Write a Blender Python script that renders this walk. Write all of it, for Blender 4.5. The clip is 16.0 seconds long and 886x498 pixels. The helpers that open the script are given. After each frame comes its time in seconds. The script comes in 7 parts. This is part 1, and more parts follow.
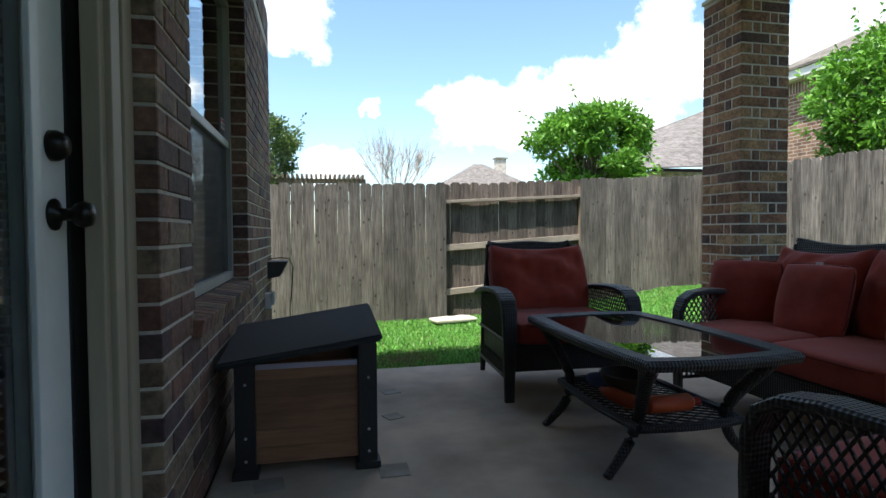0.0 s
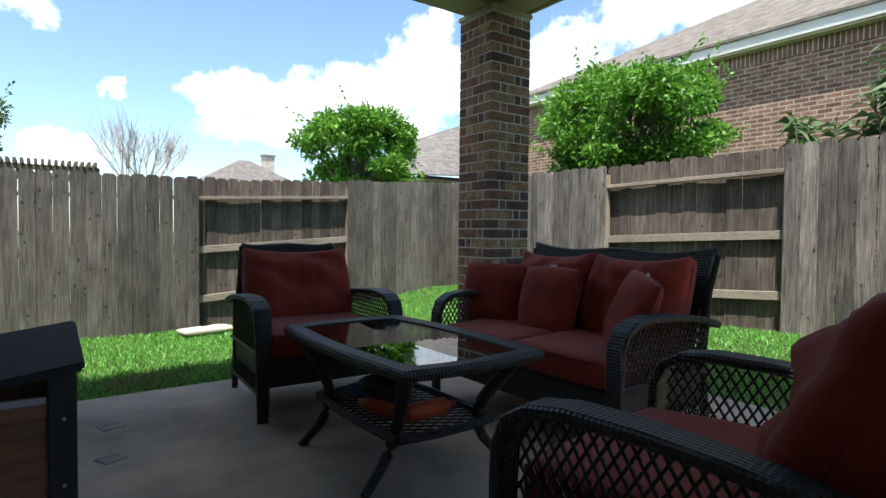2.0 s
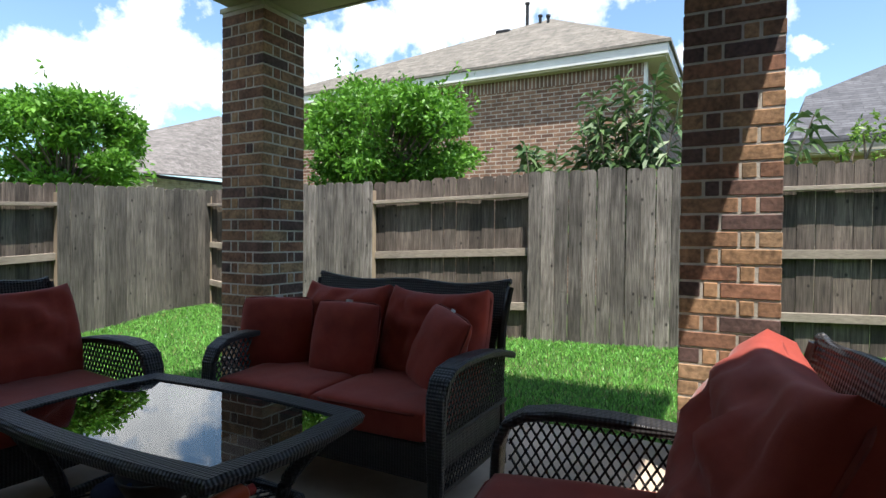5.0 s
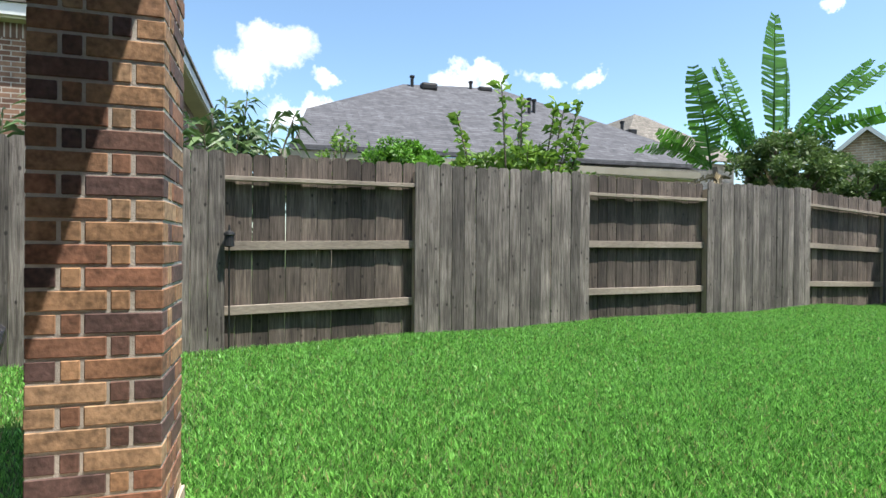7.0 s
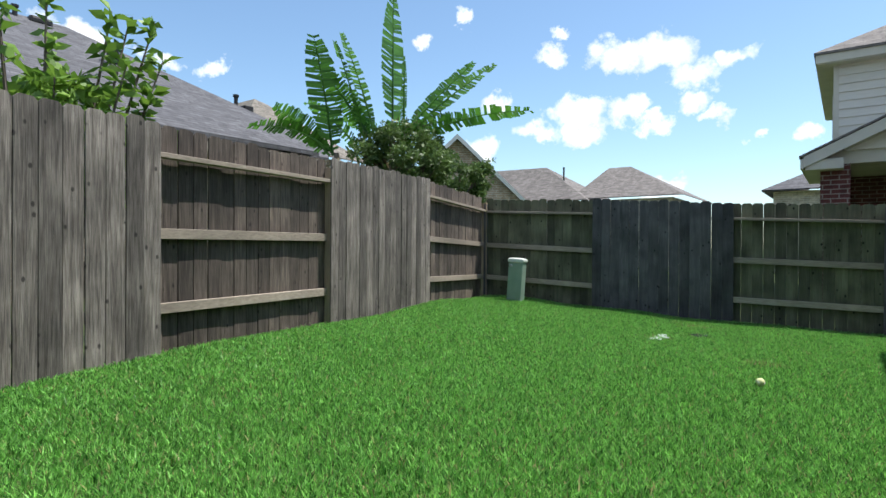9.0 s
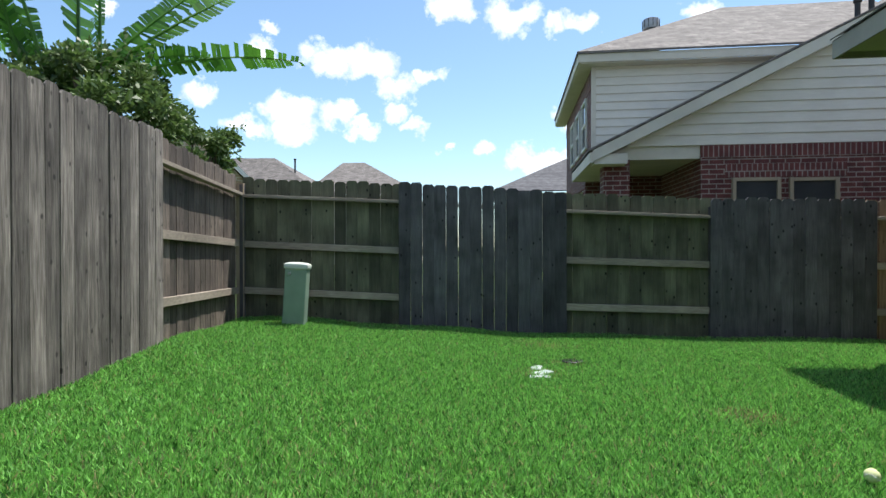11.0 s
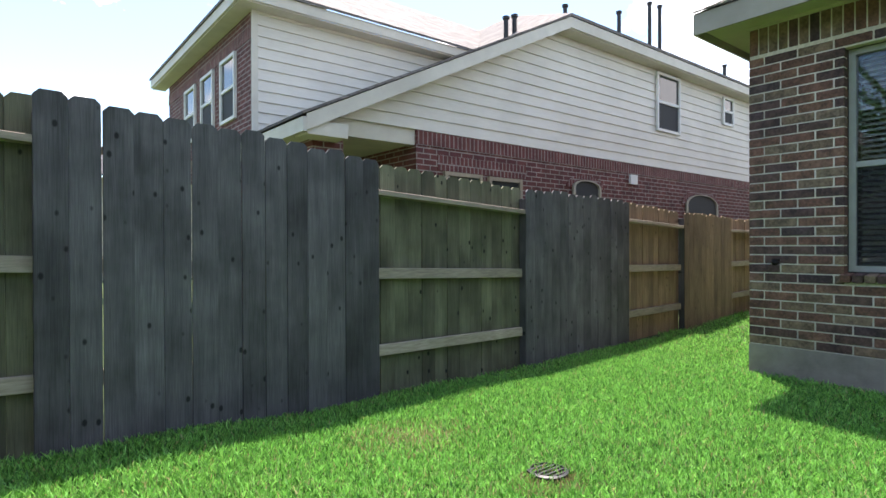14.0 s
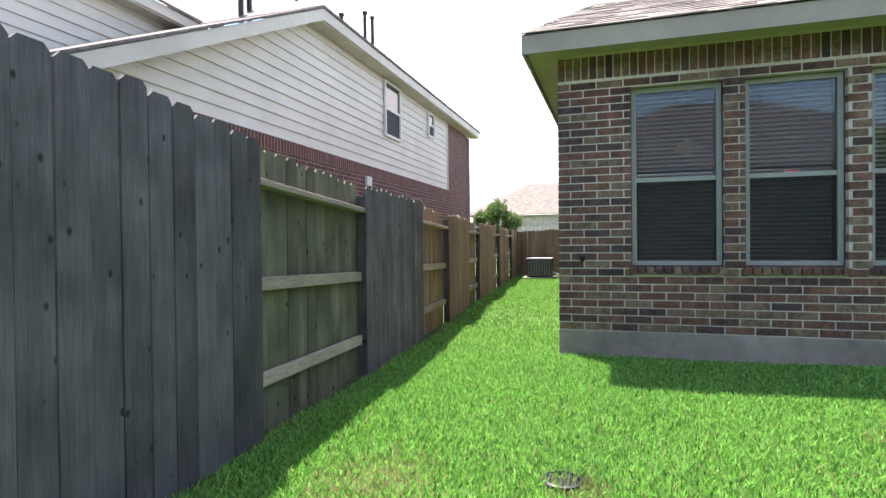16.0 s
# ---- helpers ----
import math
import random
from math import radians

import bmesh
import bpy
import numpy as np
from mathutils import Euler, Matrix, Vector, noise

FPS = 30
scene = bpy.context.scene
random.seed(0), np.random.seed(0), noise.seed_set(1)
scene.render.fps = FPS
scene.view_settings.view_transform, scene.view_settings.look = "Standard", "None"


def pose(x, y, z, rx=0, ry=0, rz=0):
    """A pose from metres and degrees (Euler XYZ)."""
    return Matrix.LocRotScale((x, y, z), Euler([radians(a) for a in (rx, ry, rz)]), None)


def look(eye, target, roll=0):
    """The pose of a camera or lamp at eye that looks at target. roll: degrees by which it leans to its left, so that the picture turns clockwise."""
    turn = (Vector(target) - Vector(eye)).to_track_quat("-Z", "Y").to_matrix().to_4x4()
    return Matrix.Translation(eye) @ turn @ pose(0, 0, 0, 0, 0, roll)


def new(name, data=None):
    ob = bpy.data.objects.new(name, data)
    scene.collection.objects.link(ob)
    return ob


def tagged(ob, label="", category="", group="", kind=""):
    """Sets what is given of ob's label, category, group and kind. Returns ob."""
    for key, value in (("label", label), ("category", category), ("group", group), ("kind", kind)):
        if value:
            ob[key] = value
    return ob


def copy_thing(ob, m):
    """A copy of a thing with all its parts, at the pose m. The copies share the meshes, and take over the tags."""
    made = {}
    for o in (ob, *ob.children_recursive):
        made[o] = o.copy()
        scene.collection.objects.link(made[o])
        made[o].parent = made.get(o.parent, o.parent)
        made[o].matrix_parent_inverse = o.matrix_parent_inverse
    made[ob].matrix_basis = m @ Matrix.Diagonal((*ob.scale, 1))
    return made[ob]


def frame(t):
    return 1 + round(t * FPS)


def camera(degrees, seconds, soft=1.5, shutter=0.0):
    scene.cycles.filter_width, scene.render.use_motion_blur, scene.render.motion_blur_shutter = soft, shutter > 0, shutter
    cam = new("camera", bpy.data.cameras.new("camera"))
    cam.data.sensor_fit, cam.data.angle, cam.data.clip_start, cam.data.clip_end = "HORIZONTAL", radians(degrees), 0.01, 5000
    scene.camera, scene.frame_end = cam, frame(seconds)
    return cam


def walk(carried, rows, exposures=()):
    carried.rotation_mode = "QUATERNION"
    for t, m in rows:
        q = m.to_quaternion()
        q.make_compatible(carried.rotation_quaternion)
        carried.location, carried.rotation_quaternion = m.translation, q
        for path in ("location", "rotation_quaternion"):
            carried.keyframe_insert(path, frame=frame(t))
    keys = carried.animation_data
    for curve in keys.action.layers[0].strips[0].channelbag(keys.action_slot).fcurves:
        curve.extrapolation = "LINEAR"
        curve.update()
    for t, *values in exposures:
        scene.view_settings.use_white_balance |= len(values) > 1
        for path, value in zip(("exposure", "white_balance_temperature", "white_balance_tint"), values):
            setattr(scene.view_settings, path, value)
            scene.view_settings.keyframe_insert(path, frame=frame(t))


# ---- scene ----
cam = camera(77.14, 16.0)
PATH = [
    (0, -0.580, 0.757, 0.959, 88.18, 0.38, -12.52),
    (0.5, -0.539, 0.726, 0.969, 88.14, 0.17, -17.05),
    (1, -0.508, 0.731, 0.967, 88.21, -0.16, -22.39),
    (1.5, -0.492, 0.780, 0.958, 88.34, -0.31, -29.19),
    (2, -0.445, 0.919, 0.960, 88.39, -0.52, -35.80),
    (2.5, -0.454, 1.103, 0.983, 88.70, -0.69, -39.73),
    (3, -0.467, 1.341, 1.056, 88.59, -0.59, -41.34),
    (3.2, -0.481, 1.408, 1.086, 88.57, -0.49, -42.14),
    (5.3, -0.361, 1.250, 1.102, 89.22, -0.72, -66.09),
    (5.5, -0.323, 1.147, 1.095, 89.37, -0.84, -69.11),
    (6, -0.233, 1.032, 1.083, 89.49, -0.88, -80.68),
    (6.3, -0.121, 0.965, 1.068, 89.60, -0.64, -89.24),
    (6.5, -0.030, 0.918, 1.055, 89.78, -0.63, -94.82),
    (7, 0.290, 0.779, 0.997, 89.77, -0.51, -106.70),
    (7.5, 0.671, 0.442, 0.970, 89.71, -0.26, -117.73),
    (8, 0.991, 0.115, 0.968, 89.81, -0.01, -128.29),
    (8.2, 1.127, -0.048, 0.963, 89.70, -0.08, -131.99),
    (10.3, 3.537, -1.971, 0.958, 89.85, -0.00, -161.96),
    (10.5, 3.680, -2.214, 0.956, 89.70, 0.09, -165.35),
    (11, 4.047, -2.819, 0.958, 89.72, 0.08, -172.95),
    (11.5, 4.354, -3.435, 0.971, 89.77, 0.02, 178.70),
    (12, 4.630, -4.003, 0.977, 89.61, 0.08, 169.92),
    (12.5, 4.931, -4.556, 0.983, 89.71, 0.14, 159.85),
    (13, 5.217, -5.134, 0.988, 89.53, 0.15, 153.16),
    (13.5, 5.444, -5.771, 0.994, 89.69, 0.17, 147.04),
    (14, 5.599, -6.347, 0.988, 89.71, 0.19, 141.37),
    (14.5, 5.757, -6.843, 0.988, 89.64, 0.25, 134.83),
    (15, 5.857, -7.319, 0.955, 89.73, 0.41, 127.92),
    (15.5, 5.982, -7.688, 0.972, 89.47, 0.40, 118.41),
    (16, 6.185, -7.921, 1.016, 89.41, 0.61, 107.15),
]
walk(cam, [(t, pose(x, y, z, rx, ry, rz)) for t, x, y, z, rx, ry, rz in PATH],
     exposures=[(0.0, 1.1, 6500, 10), (2.0, 0.92, 6500, 10), (5.5, 0.98, 6500, 10), (6.5, 1.0, 6500, 10), (8.0, 0.52, 6400, 10), (10.5, 0.57, 6400, 10),
                (12.5, 0.83, 6500, 12), (14.0, 1.46, 6800, 17), (15.0, 1.68, 6900, 20), (16.0, 1.74, 6950, 22)])

# ---- world, sun ----
SUN_TO = Vector((-0.262, -0.27, 1.0)).normalized()
sun_data = bpy.data.lights.new("sun", "SUN")
sun_data.energy, sun_data.angle, sun_data.color = 5.0, radians(0.53), (1.0, 0.955, 0.89)
new("sun", sun_data).matrix_world = look((0, 0, 30), Vector((0, 0, 30)) - SUN_TO)

world = bpy.data.worlds.new("world")
scene.world = world
world.use_nodes = True
wn, wl = world.node_tree.nodes, world.node_tree.links
wn.clear()


def wnode(kind, **values):
    n = wn.new(kind)
    for key, value in values.items():
        n.inputs[key].default_value = value
    return n


def wmath(op, a, b=None):
    n = wn.new("ShaderNodeMath")
    n.operation = op
    for i, v in enumerate((a, b)):
        if v is None:
            continue
        if isinstance(v, (int, float)):
            n.inputs[i].default_value = v
        else:
            wl.new(v, n.inputs[i])
    return n.outputs[0]


sky = wn.new("ShaderNodeTexSky")
sky.sky_type, sky.sun_disc = "NISHITA", False
sky.sun_elevation = math.asin(SUN_TO.z)
sky.sun_rotation = math.atan2(SUN_TO.x, SUN_TO.y)
sky.air_density, sky.dust_density, sky.ozone_density = 1.0, 0.6, 1.2
coord = wn.new("ShaderNodeTexCoord")
split = wn.new("ShaderNodeSeparateXYZ")
wl.new(coord.outputs["Generated"], split.inputs[0])
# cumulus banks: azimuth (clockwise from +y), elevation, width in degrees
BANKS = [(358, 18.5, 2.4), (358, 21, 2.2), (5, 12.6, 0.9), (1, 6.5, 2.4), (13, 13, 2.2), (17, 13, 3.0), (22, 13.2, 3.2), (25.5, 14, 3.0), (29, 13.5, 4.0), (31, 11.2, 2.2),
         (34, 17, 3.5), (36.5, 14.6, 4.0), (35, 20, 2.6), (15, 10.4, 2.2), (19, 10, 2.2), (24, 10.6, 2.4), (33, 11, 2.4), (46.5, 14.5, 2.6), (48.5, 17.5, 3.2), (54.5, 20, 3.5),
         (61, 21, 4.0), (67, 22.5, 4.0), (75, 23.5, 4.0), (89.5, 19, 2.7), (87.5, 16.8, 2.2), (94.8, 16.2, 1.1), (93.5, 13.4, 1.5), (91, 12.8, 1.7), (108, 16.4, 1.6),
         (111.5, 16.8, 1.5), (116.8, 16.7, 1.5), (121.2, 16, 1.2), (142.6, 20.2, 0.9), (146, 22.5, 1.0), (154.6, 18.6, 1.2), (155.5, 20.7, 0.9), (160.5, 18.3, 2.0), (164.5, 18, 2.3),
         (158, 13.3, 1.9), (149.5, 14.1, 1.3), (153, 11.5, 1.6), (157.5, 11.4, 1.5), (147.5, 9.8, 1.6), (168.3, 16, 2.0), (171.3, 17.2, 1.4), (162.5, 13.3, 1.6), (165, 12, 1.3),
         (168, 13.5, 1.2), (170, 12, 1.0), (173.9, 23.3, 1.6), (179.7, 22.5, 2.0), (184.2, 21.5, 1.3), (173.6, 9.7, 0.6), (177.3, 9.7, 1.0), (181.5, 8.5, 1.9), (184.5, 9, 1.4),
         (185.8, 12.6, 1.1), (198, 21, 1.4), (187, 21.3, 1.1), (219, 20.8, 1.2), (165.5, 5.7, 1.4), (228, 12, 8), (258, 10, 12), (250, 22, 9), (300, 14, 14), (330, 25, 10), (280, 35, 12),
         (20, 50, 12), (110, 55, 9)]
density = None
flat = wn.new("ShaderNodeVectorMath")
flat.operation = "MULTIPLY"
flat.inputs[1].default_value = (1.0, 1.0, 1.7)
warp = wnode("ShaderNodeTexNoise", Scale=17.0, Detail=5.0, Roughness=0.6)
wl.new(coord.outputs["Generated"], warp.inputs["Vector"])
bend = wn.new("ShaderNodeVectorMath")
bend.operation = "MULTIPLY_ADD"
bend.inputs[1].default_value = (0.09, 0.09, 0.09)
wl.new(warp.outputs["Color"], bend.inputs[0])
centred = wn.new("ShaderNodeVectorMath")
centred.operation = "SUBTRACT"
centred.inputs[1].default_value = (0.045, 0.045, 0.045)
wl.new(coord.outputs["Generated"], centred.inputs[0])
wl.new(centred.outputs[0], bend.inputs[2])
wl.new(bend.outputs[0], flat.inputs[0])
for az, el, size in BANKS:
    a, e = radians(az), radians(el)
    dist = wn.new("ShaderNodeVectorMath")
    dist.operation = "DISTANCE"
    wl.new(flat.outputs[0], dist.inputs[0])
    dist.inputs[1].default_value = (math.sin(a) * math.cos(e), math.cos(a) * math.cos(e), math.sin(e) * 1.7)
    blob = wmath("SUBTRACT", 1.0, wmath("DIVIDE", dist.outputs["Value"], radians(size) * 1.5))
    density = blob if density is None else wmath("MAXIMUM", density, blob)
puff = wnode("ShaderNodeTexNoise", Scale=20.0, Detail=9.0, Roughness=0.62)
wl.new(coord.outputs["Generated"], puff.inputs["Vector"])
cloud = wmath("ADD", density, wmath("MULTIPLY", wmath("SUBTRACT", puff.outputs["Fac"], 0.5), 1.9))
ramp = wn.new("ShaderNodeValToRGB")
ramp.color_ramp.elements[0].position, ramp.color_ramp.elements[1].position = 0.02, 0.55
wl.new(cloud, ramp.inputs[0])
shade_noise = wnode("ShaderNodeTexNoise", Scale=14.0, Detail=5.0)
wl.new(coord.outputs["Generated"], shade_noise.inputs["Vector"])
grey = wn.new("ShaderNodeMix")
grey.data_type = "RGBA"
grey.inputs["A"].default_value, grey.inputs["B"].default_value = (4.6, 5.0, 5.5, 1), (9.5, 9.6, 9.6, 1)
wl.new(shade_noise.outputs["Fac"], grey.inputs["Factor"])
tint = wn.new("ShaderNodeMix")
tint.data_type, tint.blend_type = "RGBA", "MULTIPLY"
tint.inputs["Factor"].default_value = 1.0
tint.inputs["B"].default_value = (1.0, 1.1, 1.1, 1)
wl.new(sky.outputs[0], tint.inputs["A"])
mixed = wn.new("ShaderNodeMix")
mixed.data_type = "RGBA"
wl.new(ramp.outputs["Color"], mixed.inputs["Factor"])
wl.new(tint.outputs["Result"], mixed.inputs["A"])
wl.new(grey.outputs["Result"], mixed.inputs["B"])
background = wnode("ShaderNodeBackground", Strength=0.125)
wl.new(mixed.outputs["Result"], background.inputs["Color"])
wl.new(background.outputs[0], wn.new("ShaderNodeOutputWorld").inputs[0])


# ---- materials ----
def rgba(c):
    return (*c, 1.0)


def surface(name, low, high, scale=8.0, rough=0.7, stretch=(1, 1, 1), bump=0.0, bump_scale=60.0, random_gain=0.0,
            island_gain=0.0, stain=0.25, stain_scale=1.2, metal=0.0, weave=0.0, weave_scale=(60, 60, 60), contrast=0.25, sheen=0.0, spec=0.5, knots=0.0, fibre=0.0):
    """A procedural surface: grain between two colours, broad stains, fine relief, and variation from piece to piece."""
    m = bpy.data.materials.new(name)
    m.use_nodes = True
    n, l = m.node_tree.nodes, m.node_tree.links
    b = n["Principled BSDF"]
    b.inputs["Roughness"].default_value, b.inputs["Metallic"].default_value = rough, metal
    b.inputs["Specular IOR Level"].default_value = spec
    if sheen:
        b.inputs["Sheen Weight"].default_value = sheen
    tc = n.new("ShaderNodeTexCoord")
    info = n.new("ShaderNodeObjectInfo")
    geo = n.new("ShaderNodeNewGeometry")
    shift = n.new("ShaderNodeVectorMath")
    shift.operation = "MULTIPLY_ADD"
    rnd = n.new("ShaderNodeCombineXYZ")
    for i in range(3):
        l.new(info.outputs["Random"], rnd.inputs[i])
    l.new(rnd.outputs[0], shift.inputs[0])
    shift.inputs[1].default_value = (37.0, 53.0, 71.0) if random_gain else (0, 0, 0)
    l.new(tc.outputs["Object"], shift.inputs[2])
    mp = n.new("ShaderNodeMapping")
    mp.inputs["Scale"].default_value = stretch
    l.new(shift.outputs[0], mp.inputs["Vector"])
    grain = n.new("ShaderNodeTexNoise")
    grain.inputs["Scale"].default_value, grain.inputs["Detail"].default_value = scale, 7.0
    grain.inputs["Roughness"].default_value = 0.65
    l.new(mp.outputs[0], grain.inputs["Vector"])
    ramp_ = n.new("ShaderNodeValToRGB")
    ramp_.color_ramp.elements[0].position, ramp_.color_ramp.elements[1].position = 0.5 - contrast, 0.5 + contrast
    ramp_.color_ramp.elements[0].color, ramp_.color_ramp.elements[1].color = rgba(low), rgba(high)
    l.new(grain.outputs["Fac"], ramp_.inputs[0])
    broad = n.new("ShaderNodeTexNoise")
    broad.inputs["Scale"].default_value, broad.inputs["Detail"].default_value = stain_scale, 4.0
    l.new(shift.outputs[0], broad.inputs["Vector"])
    gain = n.new("ShaderNodeMapRange")
    gain.inputs["From Min"].default_value, gain.inputs["From Max"].default_value = 0.3, 0.7
    gain.inputs["To Min"].default_value, gain.inputs["To Max"].default_value = 1.0 - stain, 1.0 + stain
    l.new(broad.outputs["Fac"], gain.inputs["Value"])
    value = gain.outputs[0]
    for amount, socket in ((random_gain, info.outputs["Random"]), (island_gain, geo.outputs["Random Per Island"])):
        if amount:
            r = n.new("ShaderNodeMapRange")
            r.inputs["To Min"].default_value, r.inputs["To Max"].default_value = 1.0 - amount, 1.0 + amount
            l.new(socket, r.inputs["Value"])
            mul = n.new("ShaderNodeMath")
            mul.operation = "MULTIPLY"
            l.new(value, mul.inputs[0])
            l.new(r.outputs[0], mul.inputs[1])
            value = mul.outputs[0]
    if fibre:
        fm = n.new("ShaderNodeMapping")
        fm.inputs["Scale"].default_value = (260.0, 260.0, 5.0)
        l.new(shift.outputs[0], fm.inputs["Vector"])
        fn = n.new("ShaderNodeTexNoise")
        fn.inputs["Scale"].default_value, fn.inputs["Detail"].default_value = 1.0, 4.0
        fn.inputs["Distortion"].default_value = 0.6
        l.new(fm.outputs[0], fn.inputs["Vector"])
        fr_ = n.new("ShaderNodeMapRange")
        fr_.inputs["From Min"].default_value, fr_.inputs["From Max"].default_value = 0.32, 0.62
        fr_.inputs["To Min"].default_value, fr_.inputs["To Max"].default_value = 1.0 - fibre, 1.0 + 0.4 * fibre
        l.new(fn.outputs["Fac"], fr_.inputs["Value"])
        mul = n.new("ShaderNodeMath")
        mul.operation = "MULTIPLY"
        l.new(value, mul.inputs[0])
        l.new(fr_.outputs[0], mul.inputs[1])
        value = mul.outputs[0]
    scaled = n.new("ShaderNodeVectorMath")
    scaled.operation = "SCALE"
    l.new(ramp_.outputs["Color"], scaled.inputs[0])
    l.new(value, scaled.inputs["Scale"])
    l.new(scaled.outputs[0], b.inputs["Base Color"])
    if knots:
        km = n.new("ShaderNodeMapping")
        km.inputs["Scale"].default_value = (10.0, 0.5, 6.5)
        l.new(shift.outputs[0], km.inputs["Vector"])
        vo = n.new("ShaderNodeTexVoronoi")
        vo.inputs["Scale"].default_value = 1.0
        l.new(km.outputs[0], vo.inputs["Vector"])
        kr = n.new("ShaderNodeMapRange")
        kr.inputs["From Min"].default_value, kr.inputs["From Max"].default_value = 0.085, 0.15
        kr.inputs["To Min"].default_value, kr.inputs["To Max"].default_value = 1.0 - knots, 1.0
        l.new(vo.outputs["Distance"], kr.inputs["Value"])
        k2 = n.new("ShaderNodeVectorMath")
        k2.operation = "SCALE"
        l.new(scaled.outputs[0], k2.inputs[0])
        l.new(kr.outputs[0], k2.inputs["Scale"])
        l.new(k2.outputs[0], b.inputs["Base Color"])
    if bump or weave:
        fine = n.new("ShaderNodeTexNoise")
        fine.inputs["Scale"].default_value, fine.inputs["Detail"].default_value = bump_scale, 5.0
        l.new(mp.outputs[0], fine.inputs["Vector"])
        height = fine.outputs["Fac"]
        strength = bump
        if weave:
            wm = n.new("ShaderNodeMapping")
            wm.inputs["Scale"].default_value = weave_scale
            l.new(tc.outputs["Object"], wm.inputs["Vector"])
            ck = n.new("ShaderNodeSeparateXYZ")
            l.new(wm.outputs[0], ck.inputs[0])
            waves = []
            for i in range(3):
                sn = n.new("ShaderNodeMath")
                sn.operation = "SINE"
                l.new(ck.outputs[i], sn.inputs[0])
                waves.append(sn.outputs[0])
            total = waves[0]
            for w_ in waves[1:]:
                ml = n.new("ShaderNodeMath")
                ml.operation = "ADD"
                l.new(total, ml.inputs[0])
                l.new(w_, ml.inputs[1])
                total = ml.outputs[0]
            height, strength = total, weave
        bp = n.new("ShaderNodeBump")
        bp.inputs["Strength"].default_value = strength
        bp.inputs["Distance"].default_value = 0.004 if not weave else 0.003
        l.new(height, bp.inputs["Height"])
        l.new(bp.outputs[0], b.inputs["Normal"])
    return m


def brick_paint(name, colours, island=False, rough=0.85):
    """Fired brick: each piece takes its own colour, with speckle and relief."""
    m = bpy.data.materials.new(name)
    m.use_nodes = True
    n, l = m.node_tree.nodes, m.node_tree.links
    b = n["Principled BSDF"]
    b.inputs["Roughness"].default_value = rough
    info = n.new("ShaderNodeNewGeometry") if island else n.new("ShaderNodeObjectInfo")
    pick = n.new("ShaderNodeValToRGB")
    pick.color_ramp.interpolation = "CONSTANT"
    while len(pick.color_ramp.elements) < len(colours):
        pick.color_ramp.elements.new(0.5)
    for i, c in enumerate(colours):
        pick.color_ramp.elements[i].position = i / len(colours)
        pick.color_ramp.elements[i].color = rgba(c)
    l.new(info.outputs["Random Per Island" if island else "Random"], pick.inputs[0])
    geo = n.new("ShaderNodeNewGeometry")
    sp = n.new("ShaderNodeTexNoise")
    sp.inputs["Scale"].default_value, sp.inputs["Detail"].default_value = 46.0, 9.0
    l.new(geo.outputs["Position"], sp.inputs["Vector"])
    cloudy = n.new("ShaderNodeTexNoise")
    cloudy.inputs["Scale"].default_value, cloudy.inputs["Detail"].default_value = 9.0, 3.0
    l.new(geo.outputs["Position"], cloudy.inputs["Vector"])
    add = n.new("ShaderNodeMath")
    add.operation = "ADD"
    l.new(sp.outputs["Fac"], add.inputs[0])
    l.new(cloudy.outputs["Fac"], add.inputs[1])
    r = n.new("ShaderNodeMapRange")
    r.inputs["From Min"].default_value, r.inputs["From Max"].default_value = 0.75, 1.3
    r.inputs["To Min"].default_value, r.inputs["To Max"].default_value = 0.5, 1.5
    l.new(add.outputs[0], r.inputs["Value"])
    sc = n.new("ShaderNodeVectorMath")
    sc.operation = "SCALE"
    l.new(pick.outputs["Color"], sc.inputs[0])
    l.new(r.outputs[0], sc.inputs["Scale"])
    l.new(sc.outputs[0], b.inputs["Base Color"])
    bp = n.new("ShaderNodeBump")
    bp.inputs["Strength"].default_value, bp.inputs["Distance"].default_value = 0.6, 0.004
    l.new(sp.outputs["Fac"], bp.inputs["Height"])
    l.new(bp.outputs[0], b.inputs["Normal"])
    return m


